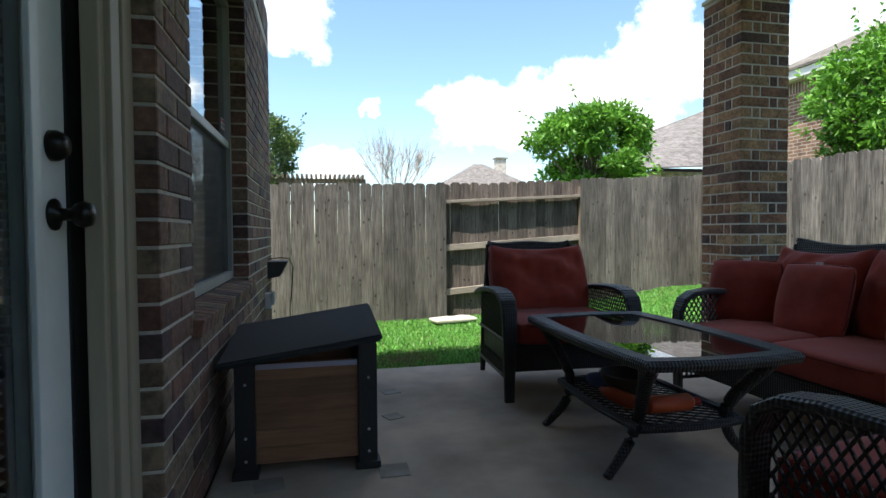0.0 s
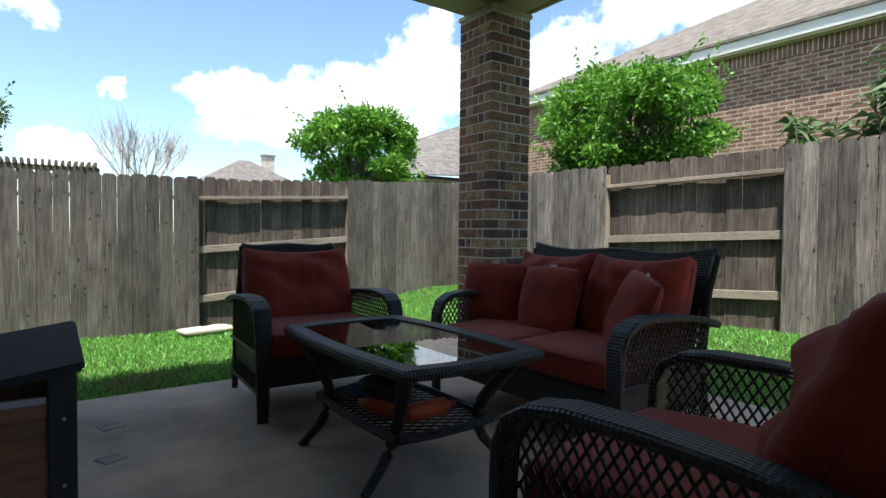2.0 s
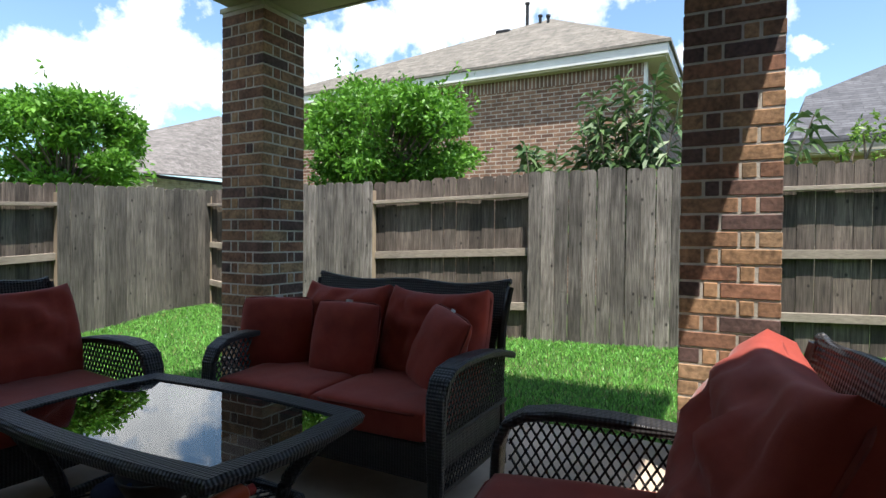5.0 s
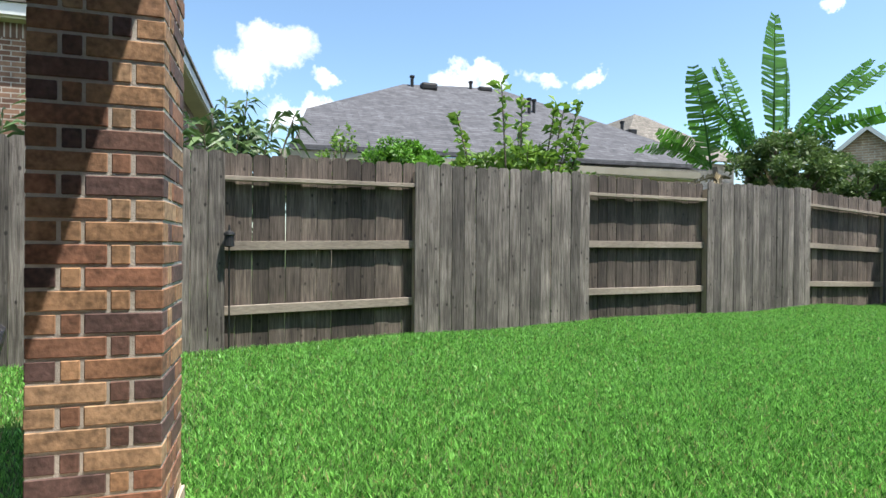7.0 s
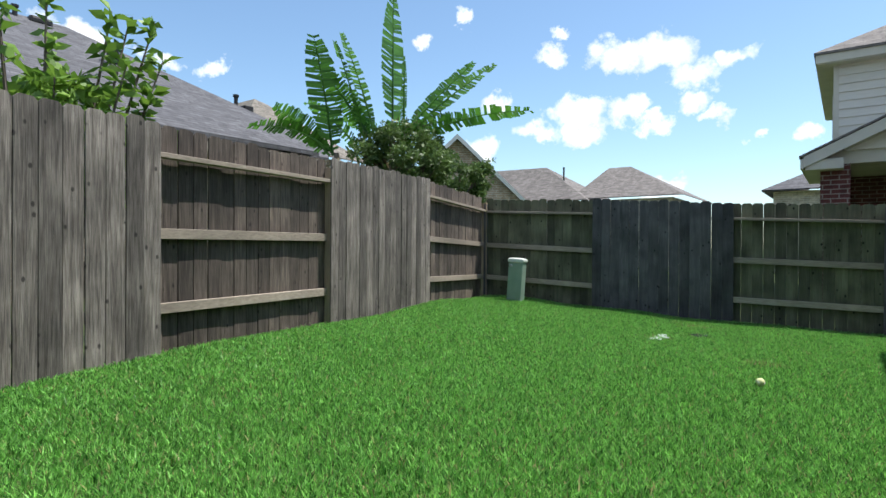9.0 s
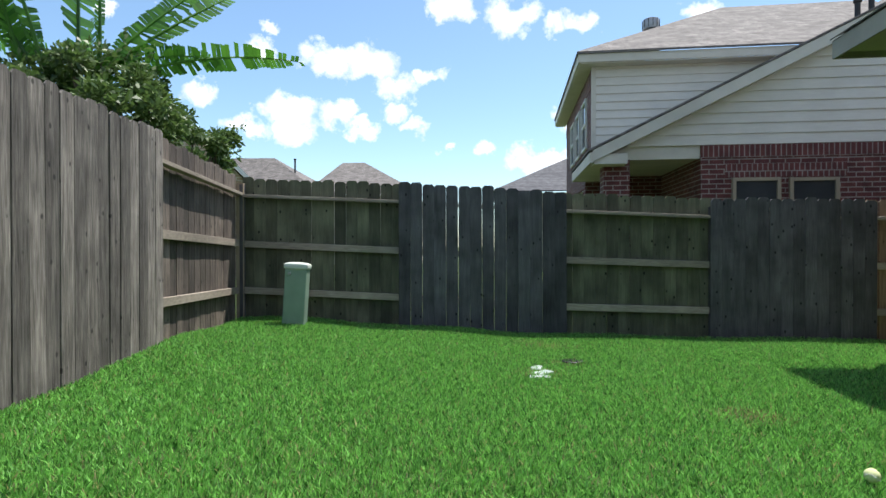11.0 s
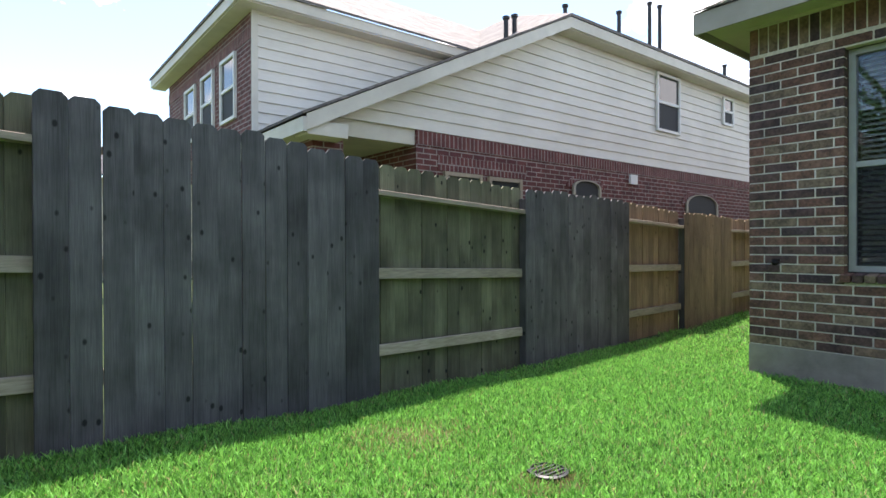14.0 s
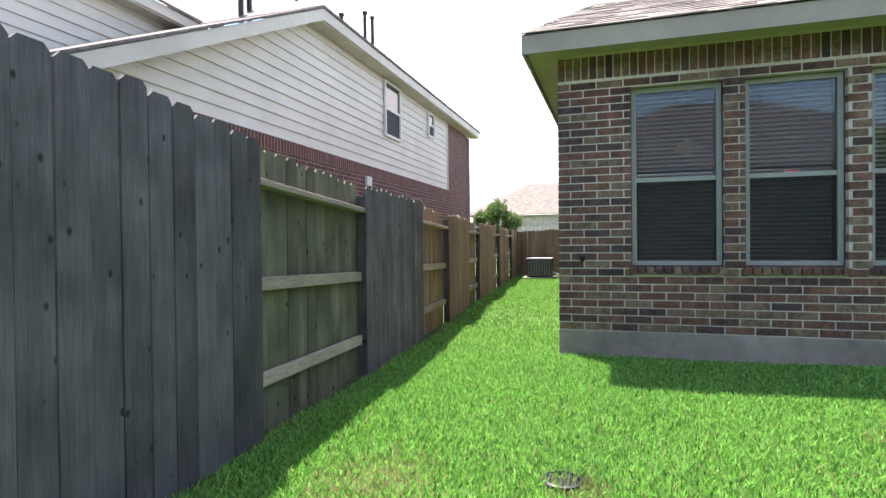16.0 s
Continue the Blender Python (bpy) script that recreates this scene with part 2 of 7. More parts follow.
def coursed(name, axis, c1, c2, mortar, width, height, joint=0.012, rough=0.85, tilt=1.0):
    """Far masonry or shingles, laid by axis ('x' or 'y' along the wall) and height."""
    m = bpy.data.materials.new(name)
    m.use_nodes = True
    n, l = m.node_tree.nodes, m.node_tree.links
    b = n["Principled BSDF"]
    b.inputs["Roughness"].default_value = rough
    geo = n.new("ShaderNodeNewGeometry")
    s = n.new("ShaderNodeSeparateXYZ")
    l.new(geo.outputs["Position"], s.inputs[0])
    c = n.new("ShaderNodeCombineXYZ")
    l.new(s.outputs["X" if axis == "x" else "Y"], c.inputs[0])
    zz = n.new("ShaderNodeMath")
    zz.operation = "MULTIPLY"
    zz.inputs[1].default_value = tilt
    l.new(s.outputs["Z"], zz.inputs[0])
    l.new(zz.outputs[0], c.inputs[1])
    t = n.new("ShaderNodeTexBrick")
    t.inputs["Scale"].default_value = 1.0
    t.inputs["Brick Width"].default_value, t.inputs["Row Height"].default_value = width, height
    t.inputs["Mortar Size"].default_value = joint
    t.inputs["Mortar Smooth"].default_value = 0.2
    t.inputs["Color1"].default_value, t.inputs["Color2"].default_value, t.inputs["Mortar"].default_value = rgba(c1), rgba(c2), rgba(mortar)
    l.new(c.outputs[0], t.inputs["Vector"])
    sp = n.new("ShaderNodeTexNoise")
    sp.inputs["Scale"].default_value, sp.inputs["Detail"].default_value = 5.0, 8.0
    l.new(geo.outputs["Position"], sp.inputs["Vector"])
    r = n.new("ShaderNodeMapRange")
    r.inputs["From Min"].default_value, r.inputs["From Max"].default_value = 0.3, 0.7
    r.inputs["To Min"].default_value, r.inputs["To Max"].default_value = 0.7, 1.3
    l.new(sp.outputs["Fac"], r.inputs["Value"])
    sc = n.new("ShaderNodeVectorMath")
    sc.operation = "SCALE"
    l.new(t.outputs["Color"], sc.inputs[0])
    l.new(r.outputs[0], sc.inputs["Scale"])
    l.new(sc.outputs[0], b.inputs["Base Color"])
    bp = n.new("ShaderNodeBump")
    bp.inputs["Strength"].default_value, bp.inputs["Distance"].default_value = 0.5, 0.01
    bp.invert = True
    l.new(t.outputs["Fac"], bp.inputs["Height"])
    l.new(bp.outputs[0], b.inputs["Normal"])
    return m


def glass(name, colour, rough=0.0, transmission=1.0):
    m = bpy.data.materials.new(name)
    m.use_nodes = True
    b = m.node_tree.nodes["Principled BSDF"]
    b.inputs["Base Color"].default_value = rgba(colour)
    b.inputs["Roughness"].default_value = rough
    b.inputs["Transmission Weight"].default_value = transmission
    b.inputs["IOR"].default_value = 1.5
    return m


def leafy(name, low, high, through_=0.35):
    """Leaves: each takes its own green, and lets some light through."""
    m = bpy.data.materials.new(name)
    m.use_nodes = True
    n, l = m.node_tree.nodes, m.node_tree.links
    b = n["Principled BSDF"]
    b.inputs["Roughness"].default_value = 0.5
    geo = n.new("ShaderNodeNewGeometry")
    big = n.new("ShaderNodeTexNoise")
    big.inputs["Scale"].default_value, big.inputs["Detail"].default_value = 0.9, 3.0
    l.new(geo.outputs["Position"], big.inputs["Vector"])
    ad = n.new("ShaderNodeMath")
    ad.operation = "MULTIPLY_ADD"
    ad.inputs[1].default_value = 0.8
    l.new(geo.outputs["Random Per Island"], ad.inputs[0])
    sub = n.new("ShaderNodeMath")
    sub.operation = "SUBTRACT"
    sub.inputs[1].default_value = 0.4
    l.new(big.outputs["Fac"], sub.inputs[0])
    l.new(sub.outputs[0], ad.inputs[2])
    mx = n.new("ShaderNodeMix")
    mx.data_type = "RGBA"
    mx.inputs["A"].default_value, mx.inputs["B"].default_value = rgba(low), rgba(high)
    l.new(ad.outputs[0], mx.inputs["Factor"])
    l.new(mx.outputs["Result"], b.inputs["Base Color"])
    tr = n.new("ShaderNodeBsdfTranslucent")
    l.new(mx.outputs["Result"], tr.inputs["Color"])
    ms = n.new("ShaderNodeMixShader")
    ms.inputs[0].default_value = through_
    l.new(b.outputs[0], ms.inputs[1])
    l.new(tr.outputs[0], ms.inputs[2])
    l.new(ms.outputs[0], n["Material Output"].inputs["Surface"])
    return m


BROWNS = [(0.135, 0.066, 0.046), (0.185, 0.125, 0.082), (0.085, 0.047, 0.041), (0.17, 0.085, 0.057), (0.175, 0.115, 0.075), (0.1, 0.056, 0.046), (0.195, 0.135, 0.09), (0.155, 0.074, 0.052), (0.072, 0.044, 0.044), (0.18, 0.095, 0.065)]
PILLAR_BROWNS = [(0.23, 0.12, 0.066), (0.33, 0.19, 0.1), (0.13, 0.07, 0.052), (0.29, 0.16, 0.088), (0.25, 0.118, 0.07), (0.1, 0.058, 0.05), (0.35, 0.22, 0.125), (0.2, 0.1, 0.06)]
M_BRICK = brick_paint("brown_brick", BROWNS)
M_BRICK_I = brick_paint("brown_brick_run", BROWNS, island=True)
M_PBRICK = brick_paint("pillar_brick", PILLAR_BROWNS)
M_MORTAR = surface("mortar", (0.42, 0.375, 0.315), (0.64, 0.58, 0.505), 30, 0.95, bump=0.6, bump_scale=120)
M_CONCRETE = surface("patio_concrete", (0.35, 0.27, 0.2), (0.53, 0.425, 0.33), 3.0, 0.8, bump=0.25, bump_scale=160, stain=0.4, stain_scale=1.4)
M_FOUNDATION = surface("foundation_concrete", (0.2, 0.175, 0.145), (0.35, 0.315, 0.27), 5, 0.9, bump=0.5, bump_scale=60)
M_SOIL = surface("lawn_soil", (0.035, 0.06, 0.014), (0.085, 0.125, 0.03), 18, 0.95, bump=0.5, bump_scale=40)
M_EWOOD = surface("weathered_cedar", (0.07, 0.058, 0.049), (0.25, 0.224, 0.195), 5, 0.9, (7, 7, 0.5), bump=0.8, bump_scale=60, contrast=0.2, random_gain=0.42, stain=0.35, stain_scale=2.6, knots=0.75, fibre=0.6)
M_NWOOD = surface("weathered_cedar_pale", (0.075, 0.065, 0.054), (0.2, 0.18, 0.153), 5, 0.9, (7, 7, 0.5), bump=0.8, bump_scale=60, contrast=0.22, random_gain=0.42, stain=0.3, stain_scale=2.2, knots=0.75, fibre=0.55)
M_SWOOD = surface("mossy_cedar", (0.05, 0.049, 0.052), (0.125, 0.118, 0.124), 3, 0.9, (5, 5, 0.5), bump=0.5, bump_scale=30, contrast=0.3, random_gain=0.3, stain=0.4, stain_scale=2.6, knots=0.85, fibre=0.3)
# set-back bays: browner, less weathered boards, with the recess's shade in the colour too
M_EBACK_SHADED = surface("weathered_cedar_back_shaded", (0.05, 0.038, 0.031), (0.17, 0.138, 0.112), 5, 0.9, (7, 7, 0.5), bump=0.7, bump_scale=60, contrast=0.22, random_gain=0.45, stain=0.35, stain_scale=2.2, knots=0.7, fibre=0.55)
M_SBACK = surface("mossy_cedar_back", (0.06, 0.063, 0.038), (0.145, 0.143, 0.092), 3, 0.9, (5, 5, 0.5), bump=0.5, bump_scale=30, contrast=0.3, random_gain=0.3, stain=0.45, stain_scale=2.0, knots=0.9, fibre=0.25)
M_WWOOD = surface("brown_cedar", (0.15, 0.1, 0.06), (0.28, 0.2, 0.125), 5, 0.9, (8, 8, 0.6), bump=0.5, bump_scale=30, random_gain=0.22, stain=0.3, knots=0.6, fibre=0.35)
M_RAIL = surface("fence_rail_wood", (0.2, 0.165, 0.13), (0.4, 0.34, 0.27), 5, 0.9, (3, 3, 14), bump=0.5, bump_scale=30, random_gain=0.15)
M_RAILY = surface("fence_rail_wood_long", (0.2, 0.165, 0.13), (0.4, 0.34, 0.27), 5, 0.9, (1.2, 14, 14), bump=0.5, bump_scale=30, random_gain=0.15)
M_POST = surface("fence_post_wood", (0.22, 0.165, 0.11), (0.38, 0.3, 0.21), 5, 0.9, (14, 14, 1.1), bump=0.4, bump_scale=30, random_gain=0.15)
M_WICKER = surface("black_brown_wicker", (0.012, 0.011, 0.012), (0.03, 0.027, 0.026), 30, 0.42, weave=0.5, weave_scale=(480, 480, 480), stain=0.2)
M_METAL = surface("dark_metal", (0.012, 0.011, 0.011), (0.025, 0.023, 0.022), 20, 0.4, metal=0.3)
M_FABRIC = surface("rust_red_canvas", (0.25, 0.036, 0.024), (0.34, 0.054, 0.034), 14, 0.92, bump=0.15, bump_scale=420, stain=0.14, stain_scale=3.0, sheen=0.15, spec=0.2)
M_PIPING = surface("rust_red_piping", (0.17, 0.026, 0.018), (0.22, 0.036, 0.024), 30, 0.9)
M_LABEL = surface("white_cloth_label", (0.6, 0.6, 0.6), (0.75, 0.75, 0.74), 20, 0.9)
M_TABLEGLASS = glass("tinted_glass", (0.22, 0.23, 0.23))
M_PANE = glass("window_glass", (0.82, 0.86, 0.86))
M_FRAME = surface("tan_window_frame", (0.27, 0.28, 0.265), (0.34, 0.35, 0.33), 12, 0.5, stain=0.08)
M_CASING = surface("taupe_door_paint", (0.27, 0.225, 0.16), (0.34, 0.285, 0.205), 4, 0.55, (8, 8, 0.6), stain=0.12)
M_DOOR = surface("grey_white_door_paint", (0.55, 0.56, 0.54), (0.65, 0.66, 0.64), 6, 0.45, stain=0.12)
M_BLIND = surface("white_blind", (0.36, 0.36, 0.34), (0.44, 0.44, 0.42), 20, 0.6, stain=0.05)
M_SCREEN = surface("dark_insect_screen", (0.018, 0.02, 0.022), (0.03, 0.032, 0.035), 60, 0.75, stain=0.1)
# near-black: the gloom of the unlit rooms is put into this colour
M_DARK = surface("unlit_interior_black", (0.03, 0.03, 0.03), (0.05, 0.048, 0.045), 3, 0.9)
M_BRONZE = surface("oil_rubbed_bronze", (0.015, 0.013, 0.012), (0.03, 0.026, 0.023), 30, 0.35, metal=0.8)
M_BLACK = surface("black_plastic", (0.012, 0.012, 0.013), (0.022, 0.022, 0.023), 30, 0.5)
M_FELT = surface("black_roofing_felt", (0.014, 0.014, 0.015), (0.03, 0.03, 0.031), 60, 0.85, bump=0.4, bump_scale=300)
M_BOXWOOD = surface("red_brown_fir_boards", (0.15, 0.065, 0.03), (0.26, 0.13, 0.065), 5, 0.7, (1.2, 14, 14), bump=0.2, bump_scale=30, random_gain=0.15)
M_SOFFIT = surface("cream_soffit_paint", (0.42, 0.4, 0.27), (0.5, 0.475, 0.33), 5, 0.6, stain=0.1)
M_FASCIA = surface("taupe_fascia_paint", (0.3, 0.27, 0.21), (0.36, 0.325, 0.26), 5, 0.6, stain=0.12)
M_SHINGLE = surface("grey_tan_shingle", (0.2, 0.18, 0.155), (0.34, 0.31, 0.275), 25, 0.95, bump=0.6, bump_scale=150, random_gain=0.22, island_gain=0.22)
M_SIDING = surface("cream_siding", (0.57, 0.545, 0.485), (0.66, 0.635, 0.57), 4, 0.6, (1, 8, 8), stain=0.07)
M_TRIM = surface("cream_trim", (0.5, 0.475, 0.41), (0.59, 0.565, 0.49), 4, 0.6, stain=0.08)
M_WHITETRIM = surface("white_trim", (0.6, 0.6, 0.58), (0.7, 0.7, 0.68), 4, 0.6, stain=0.08)
M_RED_X = coursed("maroon_brick_x", "x", (0.085, 0.022, 0.022), (0.12, 0.035, 0.03), (0.25, 0.21, 0.19), 0.25, 0.085, 0.01)
M_RED_Y = coursed("maroon_brick_y", "y", (0.085, 0.022, 0.022), (0.12, 0.035, 0.03), (0.25, 0.21, 0.19), 0.25, 0.085, 0.01)
M_ABRICK = coursed("neighbour_brick", "y", (0.14, 0.068, 0.043), (0.26, 0.145, 0.09), (0.38, 0.33, 0.28), 0.26, 0.086, 0.011)
M_PALEBRICK = coursed("pale_brick", "x", (0.42, 0.36, 0.3), (0.55, 0.48, 0.4), (0.6, 0.56, 0.5), 0.26, 0.086, 0.01)
M_ROOF_TAN = coursed("tan_shingle_roof", "y", (0.135, 0.12, 0.1), (0.2, 0.18, 0.15), (0.085, 0.075, 0.065), 0.32, 0.065, 0.006)
M_ROOF_TAN_X = coursed("tan_shingle_roof_x", "x", (0.125, 0.112, 0.103), (0.19, 0.172, 0.16), (0.08, 0.07, 0.065), 0.32, 0.065, 0.006)
M_ROOF_GREY = coursed("slate_grey_shingle_roof", "y", (0.065, 0.065, 0.073), (0.105, 0.105, 0.115), (0.04, 0.04, 0.046), 0.32, 0.065, 0.006)
M_BARK = surface("bark", (0.09, 0.07, 0.05), (0.2, 0.165, 0.13), 6, 0.95, (6, 6, 1), bump=0.7, bump_scale=20)
M_TWIG = surface("pale_bare_twig", (0.34, 0.3, 0.27), (0.5, 0.45, 0.41), 10, 0.95)
M_LEAF = leafy("bright_green_leaf", (0.06, 0.17, 0.015), (0.17, 0.4, 0.04))
M_LEAF2 = leafy("yellow_green_leaf", (0.08, 0.18, 0.025), (0.24, 0.4, 0.06))
M_LEAF3 = leafy("dark_loquat_leaf", (0.035, 0.085, 0.025), (0.12, 0.2, 0.06), 0.2)
M_LEAF4 = leafy("olive_shrub_leaf", (0.05, 0.1, 0.025), (0.14, 0.22, 0.06))
M_BANANA = leafy("banana_leaf", (0.035, 0.13, 0.014), (0.12, 0.32, 0.035), 0.4)
M_DRYLEAF = leafy("dry_banana_leaf", (0.16, 0.12, 0.06), (0.26, 0.2, 0.1), 0.2)
def turf(name):
    """Mown grass: greens that differ from blade to blade and from patch to patch, with a few straw blades."""
    m = leafy(name, (0.011, 0.088, 0.008), (0.36, 0.8, 0.17), 0.4)
    n, l = m.node_tree.nodes, m.node_tree.links
    mx = next(q for q in n if q.type == "MIX")
    geo = next(q for q in n if q.type == "NEW_GEOMETRY")
    dry = n.new("ShaderNodeMix")
    dry.data_type = "RGBA"
    dry.inputs["B"].default_value = (0.42, 0.4, 0.17, 1)
    cut = n.new("ShaderNodeMath")
    cut.operation = "GREATER_THAN"
    cut.inputs[1].default_value = 0.965
    l.new(geo.outputs["Random Per Island"], cut.inputs[0])
    l.new(cut.outputs[0], dry.inputs["Factor"])
    targets = [k.to_socket for k in mx.outputs["Result"].links]
    l.new(mx.outputs["Result"], dry.inputs["A"])
    for q in targets:
        l.new(dry.outputs["Result"], q)
    next(q for q in n if q.type == "TEX_NOISE").inputs["Scale"].default_value = 30.0
    next(q for q in n if q.type == "BSDF_PRINCIPLED").inputs["Roughness"].default_value = 0.4
    return m


M_GRASS = turf("lawn_grass_blade")
M_STRAW = leafy("straw_grass_blade", (0.22, 0.18, 0.08), (0.46, 0.4, 0.2), 0.25)
M_STONE = surface("cream_stone", (0.5, 0.45, 0.36), (0.64, 0.58, 0.48), 8, 0.9, bump=0.5, bump_scale=40)
M_PAVER = surface("pale_green_paver", (0.3, 0.36, 0.32), (0.42, 0.48, 0.44), 14, 0.85, bump=0.4)
M_GREENBOX = surface("sage_green_plastic", (0.2, 0.29, 0.22), (0.26, 0.36, 0.28), 4, 0.5, stain=0.15)
M_ORANGE = surface("orange_plastic", (0.5, 0.075, 0.02), (0.6, 0.1, 0.03), 10, 0.4)
M_BLUE = surface("blue_cloth", (0.06, 0.09, 0.2), (0.12, 0.16, 0.3), 20, 0.8)
M_CERAMIC = surface("brown_bowl", (0.05, 0.035, 0.028), (0.09, 0.065, 0.05), 20, 0.4)
M_BALL = surface("yellow_green_felt", (0.62, 0.66, 0.3), (0.75, 0.78, 0.42), 60, 0.95)
M_GREYMETAL = surface("galvanised_metal", (0.34, 0.34, 0.35), (0.46, 0.46, 0.47), 15, 0.45, metal=0.6)
M_OUTLET = surface("grey_outlet_plastic", (0.45, 0.46, 0.46), (0.55, 0.56, 0.56), 15, 0.45)
M_CABLE = surface("black_rubber", (0.01, 0.01, 0.01), (0.02, 0.02, 0.02), 15, 0.6)
M_AMBER = surface("amber_lamp", (0.6, 0.32, 0.04), (0.7, 0.4, 0.06), 15, 0.4)


# ---- mesh helpers ----
def finish(name, bm, material, smooth=False):
    me = bpy.data.meshes.new(name)
    bmesh.ops.recalc_face_normals(bm, faces=bm.faces)
    bm.to_mesh(me)
    bm.free()
    if smooth:
        me.polygons.foreach_set("use_smooth", [True] * len(me.polygons))
    me.materials.append(material)
    return me


def part(name, bm, material, parent, label="", smooth=False):
    ob = new(name, finish(name, bm, material, smooth))
    ob.parent = parent
    if label:
        ob["label"] = label
    return ob


def thing(name, label, category, m=None, group="", kind=""):
    ob = new(name)
    if m is not None:
        ob.matrix_world = m
    return tagged(ob, label, category, group, kind)


def bx(bm, x0, x1, y0, y1, z0, z1, m=None):
    co = [(x, y, z) for z in (z0, z1) for y in (y0, y1) for x in (x0, x1)]
    v = [bm.verts.new(m @ Vector(c) if m is not None else c) for c in co]
    for f in ((0, 1, 3, 2), (4, 6, 7, 5), (0, 4, 5, 1), (2, 3, 7, 6), (0, 2, 6, 4), (1, 5, 7, 3)):
        bm.faces.new([v[i] for i in f])
    return v


def boxes(*rows, bevel=0.0):
    bm = bmesh.new()
    for r in rows:
        bx(bm, *r)
    if bevel:
        bmesh.ops.bevel(bm, geom=bm.edges[:], offset=bevel, segments=2, affect="EDGES", profile=0.6)
    return bm


def prism(bm, pts, d):
    """A flat outline pushed along the vector d."""
    a = [bm.verts.new(p) for p in pts]
    b = [bm.verts.new(Vector(p) + Vector(d)) for p in pts]
    bm.faces.new(a)
    bm.faces.new(b[::-1])
    for i in range(len(a)):
        j = (i + 1) % len(a)
        bm.faces.new((a[i], b[i], b[j], a[j]))


def tube(bm, pts, radii, sides=8):
    pts = [Vector(p) for p in pts]
    if isinstance(radii, (int, float)):
        radii = [radii] * len(pts)
    rings = []
    for i, p in enumerate(pts):
        d = (pts[min(i + 1, len(pts) - 1)] - pts[max(i - 1, 0)]).normalized()
        a = d.cross(Vector((0, 0, 1)) if abs(d.z) < 0.9 else Vector((1, 0, 0))).normalized()
        b = d.cross(a)
        rings.append([bm.verts.new(p + radii[i] * (math.cos(2 * math.pi * k / sides) * a + math.sin(2 * math.pi * k / sides) * b)) for k in range(sides)])
    for r0, r1 in zip(rings, rings[1:]):
        for k in range(sides):
            bm.faces.new((r0[k], r0[(k + 1) % sides], r1[(k + 1) % sides], r1[k]))
    bm.faces.new(rings[0][::-1])
    bm.faces.new(rings[-1])


def sweep(bm, path, widths, thick):
    """A flat band along a path in the y-z plane: widths across x, thick across the path."""
    path = [Vector((0, y, z)) for y, z in path]
    rings = []
    for i, p in enumerate(path):
        d = (path[min(i + 1, len(path) - 1)] - path[max(i - 1, 0)]).normalized()
        nrm = Vector((0, -d.z, d.y))
        w = widths[i] / 2
        t = thick / 2
        ring = []
        for sx, sn in ((-1, -0.6), (-0.8, -1), (0.8, -1), (1, -0.6), (1, 0.6), (0.8, 1), (-0.8, 1), (-1, 0.6)):
            ring.append(bm.verts.new(p + Vector((sx * w, 0, 0)) + nrm * sn * t))
        rings.append(ring)
    for r0, r1 in zip(rings, rings[1:]):
        for k in range(8):
            bm.faces.new((r0[k], r0[(k + 1) % 8], r1[(k + 1) % 8], r1[k]))
    bm.faces.new(rings[0][::-1])
    bm.faces.new(rings[-1])


def shifted(bm, m):
    bmesh.ops.transform(bm, matrix=m, verts=bm.verts)
    return bm


def lathe(profile, sides=20):
    bm = bmesh.new()
    rings = [[bm.verts.new((r * math.cos(2 * math.pi * k / sides), r * math.sin(2 * math.pi * k / sides), z)) for k in range(sides)] for r, z in profile]
    for r0, r1 in zip(rings, rings[1:]):
        for k in range(sides):
            bm.faces.new((r0[k], r0[(k + 1) % sides], r1[(k + 1) % sides], r1[k]))
    bm.faces.new(rings[0][::-1])
    bm.faces.new(rings[-1])
    return bm


def cushion(sx, sy, h, power=6.0, edge=0.55, wrinkle=0.012, seed=0, n=18, tuck=0.0, slump=0.0):
    """A stuffed cushion lying flat: sx by sy, h thick in the middle, edge: share of h left at the rim."""
    bm = bmesh.new()
    tops, bottoms = [], []
    for j in range(n + 1):
        for i in range(n + 1):
            u, v = 2 * i / n - 1, 2 * j / n - 1
            u, v = math.sin(u * math.pi / 2), math.sin(v * math.pi / 2)
            fill = ((1 - abs(u) ** power) * (1 - abs(v) ** power))
            fill = max(fill, 0) ** 0.5
            pinch = 1 - 0.05 * (u * u * v * v) if edge < 0.4 else 1 - 0.02 * u * u * v * v
            w = noise.noise(Vector((u * 2.2, v * 2.2, seed * 7.3))) * wrinkle + noise.noise(Vector((u * 6, v * 3, seed * 3.1 + 5))) * wrinkle * 0.5
            t = h / 2 * (edge + (1 - edge) * fill) + w * fill - tuck * math.exp(-((u / 0.12) ** 2 + (v / 0.25) ** 2))
            x, y = u * sx / 2 * pinch, v * sy / 2 * pinch
            y -= slump * max(v, 0) * (1 - u * u) - 0.4 * slump * max(v, 0) * u ** 4
            tops.append(bm.verts.new((x, y, t)))
            bottoms.append(bm.verts.new((x, y, -t)))
    k = n + 1
    for j in range(n):
        for i in range(n):
            q = (j * k + i, j * k + i + 1, (j + 1) * k + i + 1, (j + 1) * k + i)
            bm.faces.new([tops[a] for a in q])
            bm.faces.new([bottoms[a] for a in q[::-1]])
    rim = [i for i in range(k)] + [j * k + n for j in range(1, k)] + [n * k + i for i in range(n - 1, -1, -1)] + [j * k for j in range(n - 1, 0, -1)]
    for a, b in zip(rim, rim[1:] + rim[:1]):
        bm.faces.new((tops[a], bottoms[a], bottoms[b], tops[b]))
    bmesh.ops.remove_doubles(bm, verts=bm.verts, dist=0.0004)
    return bm


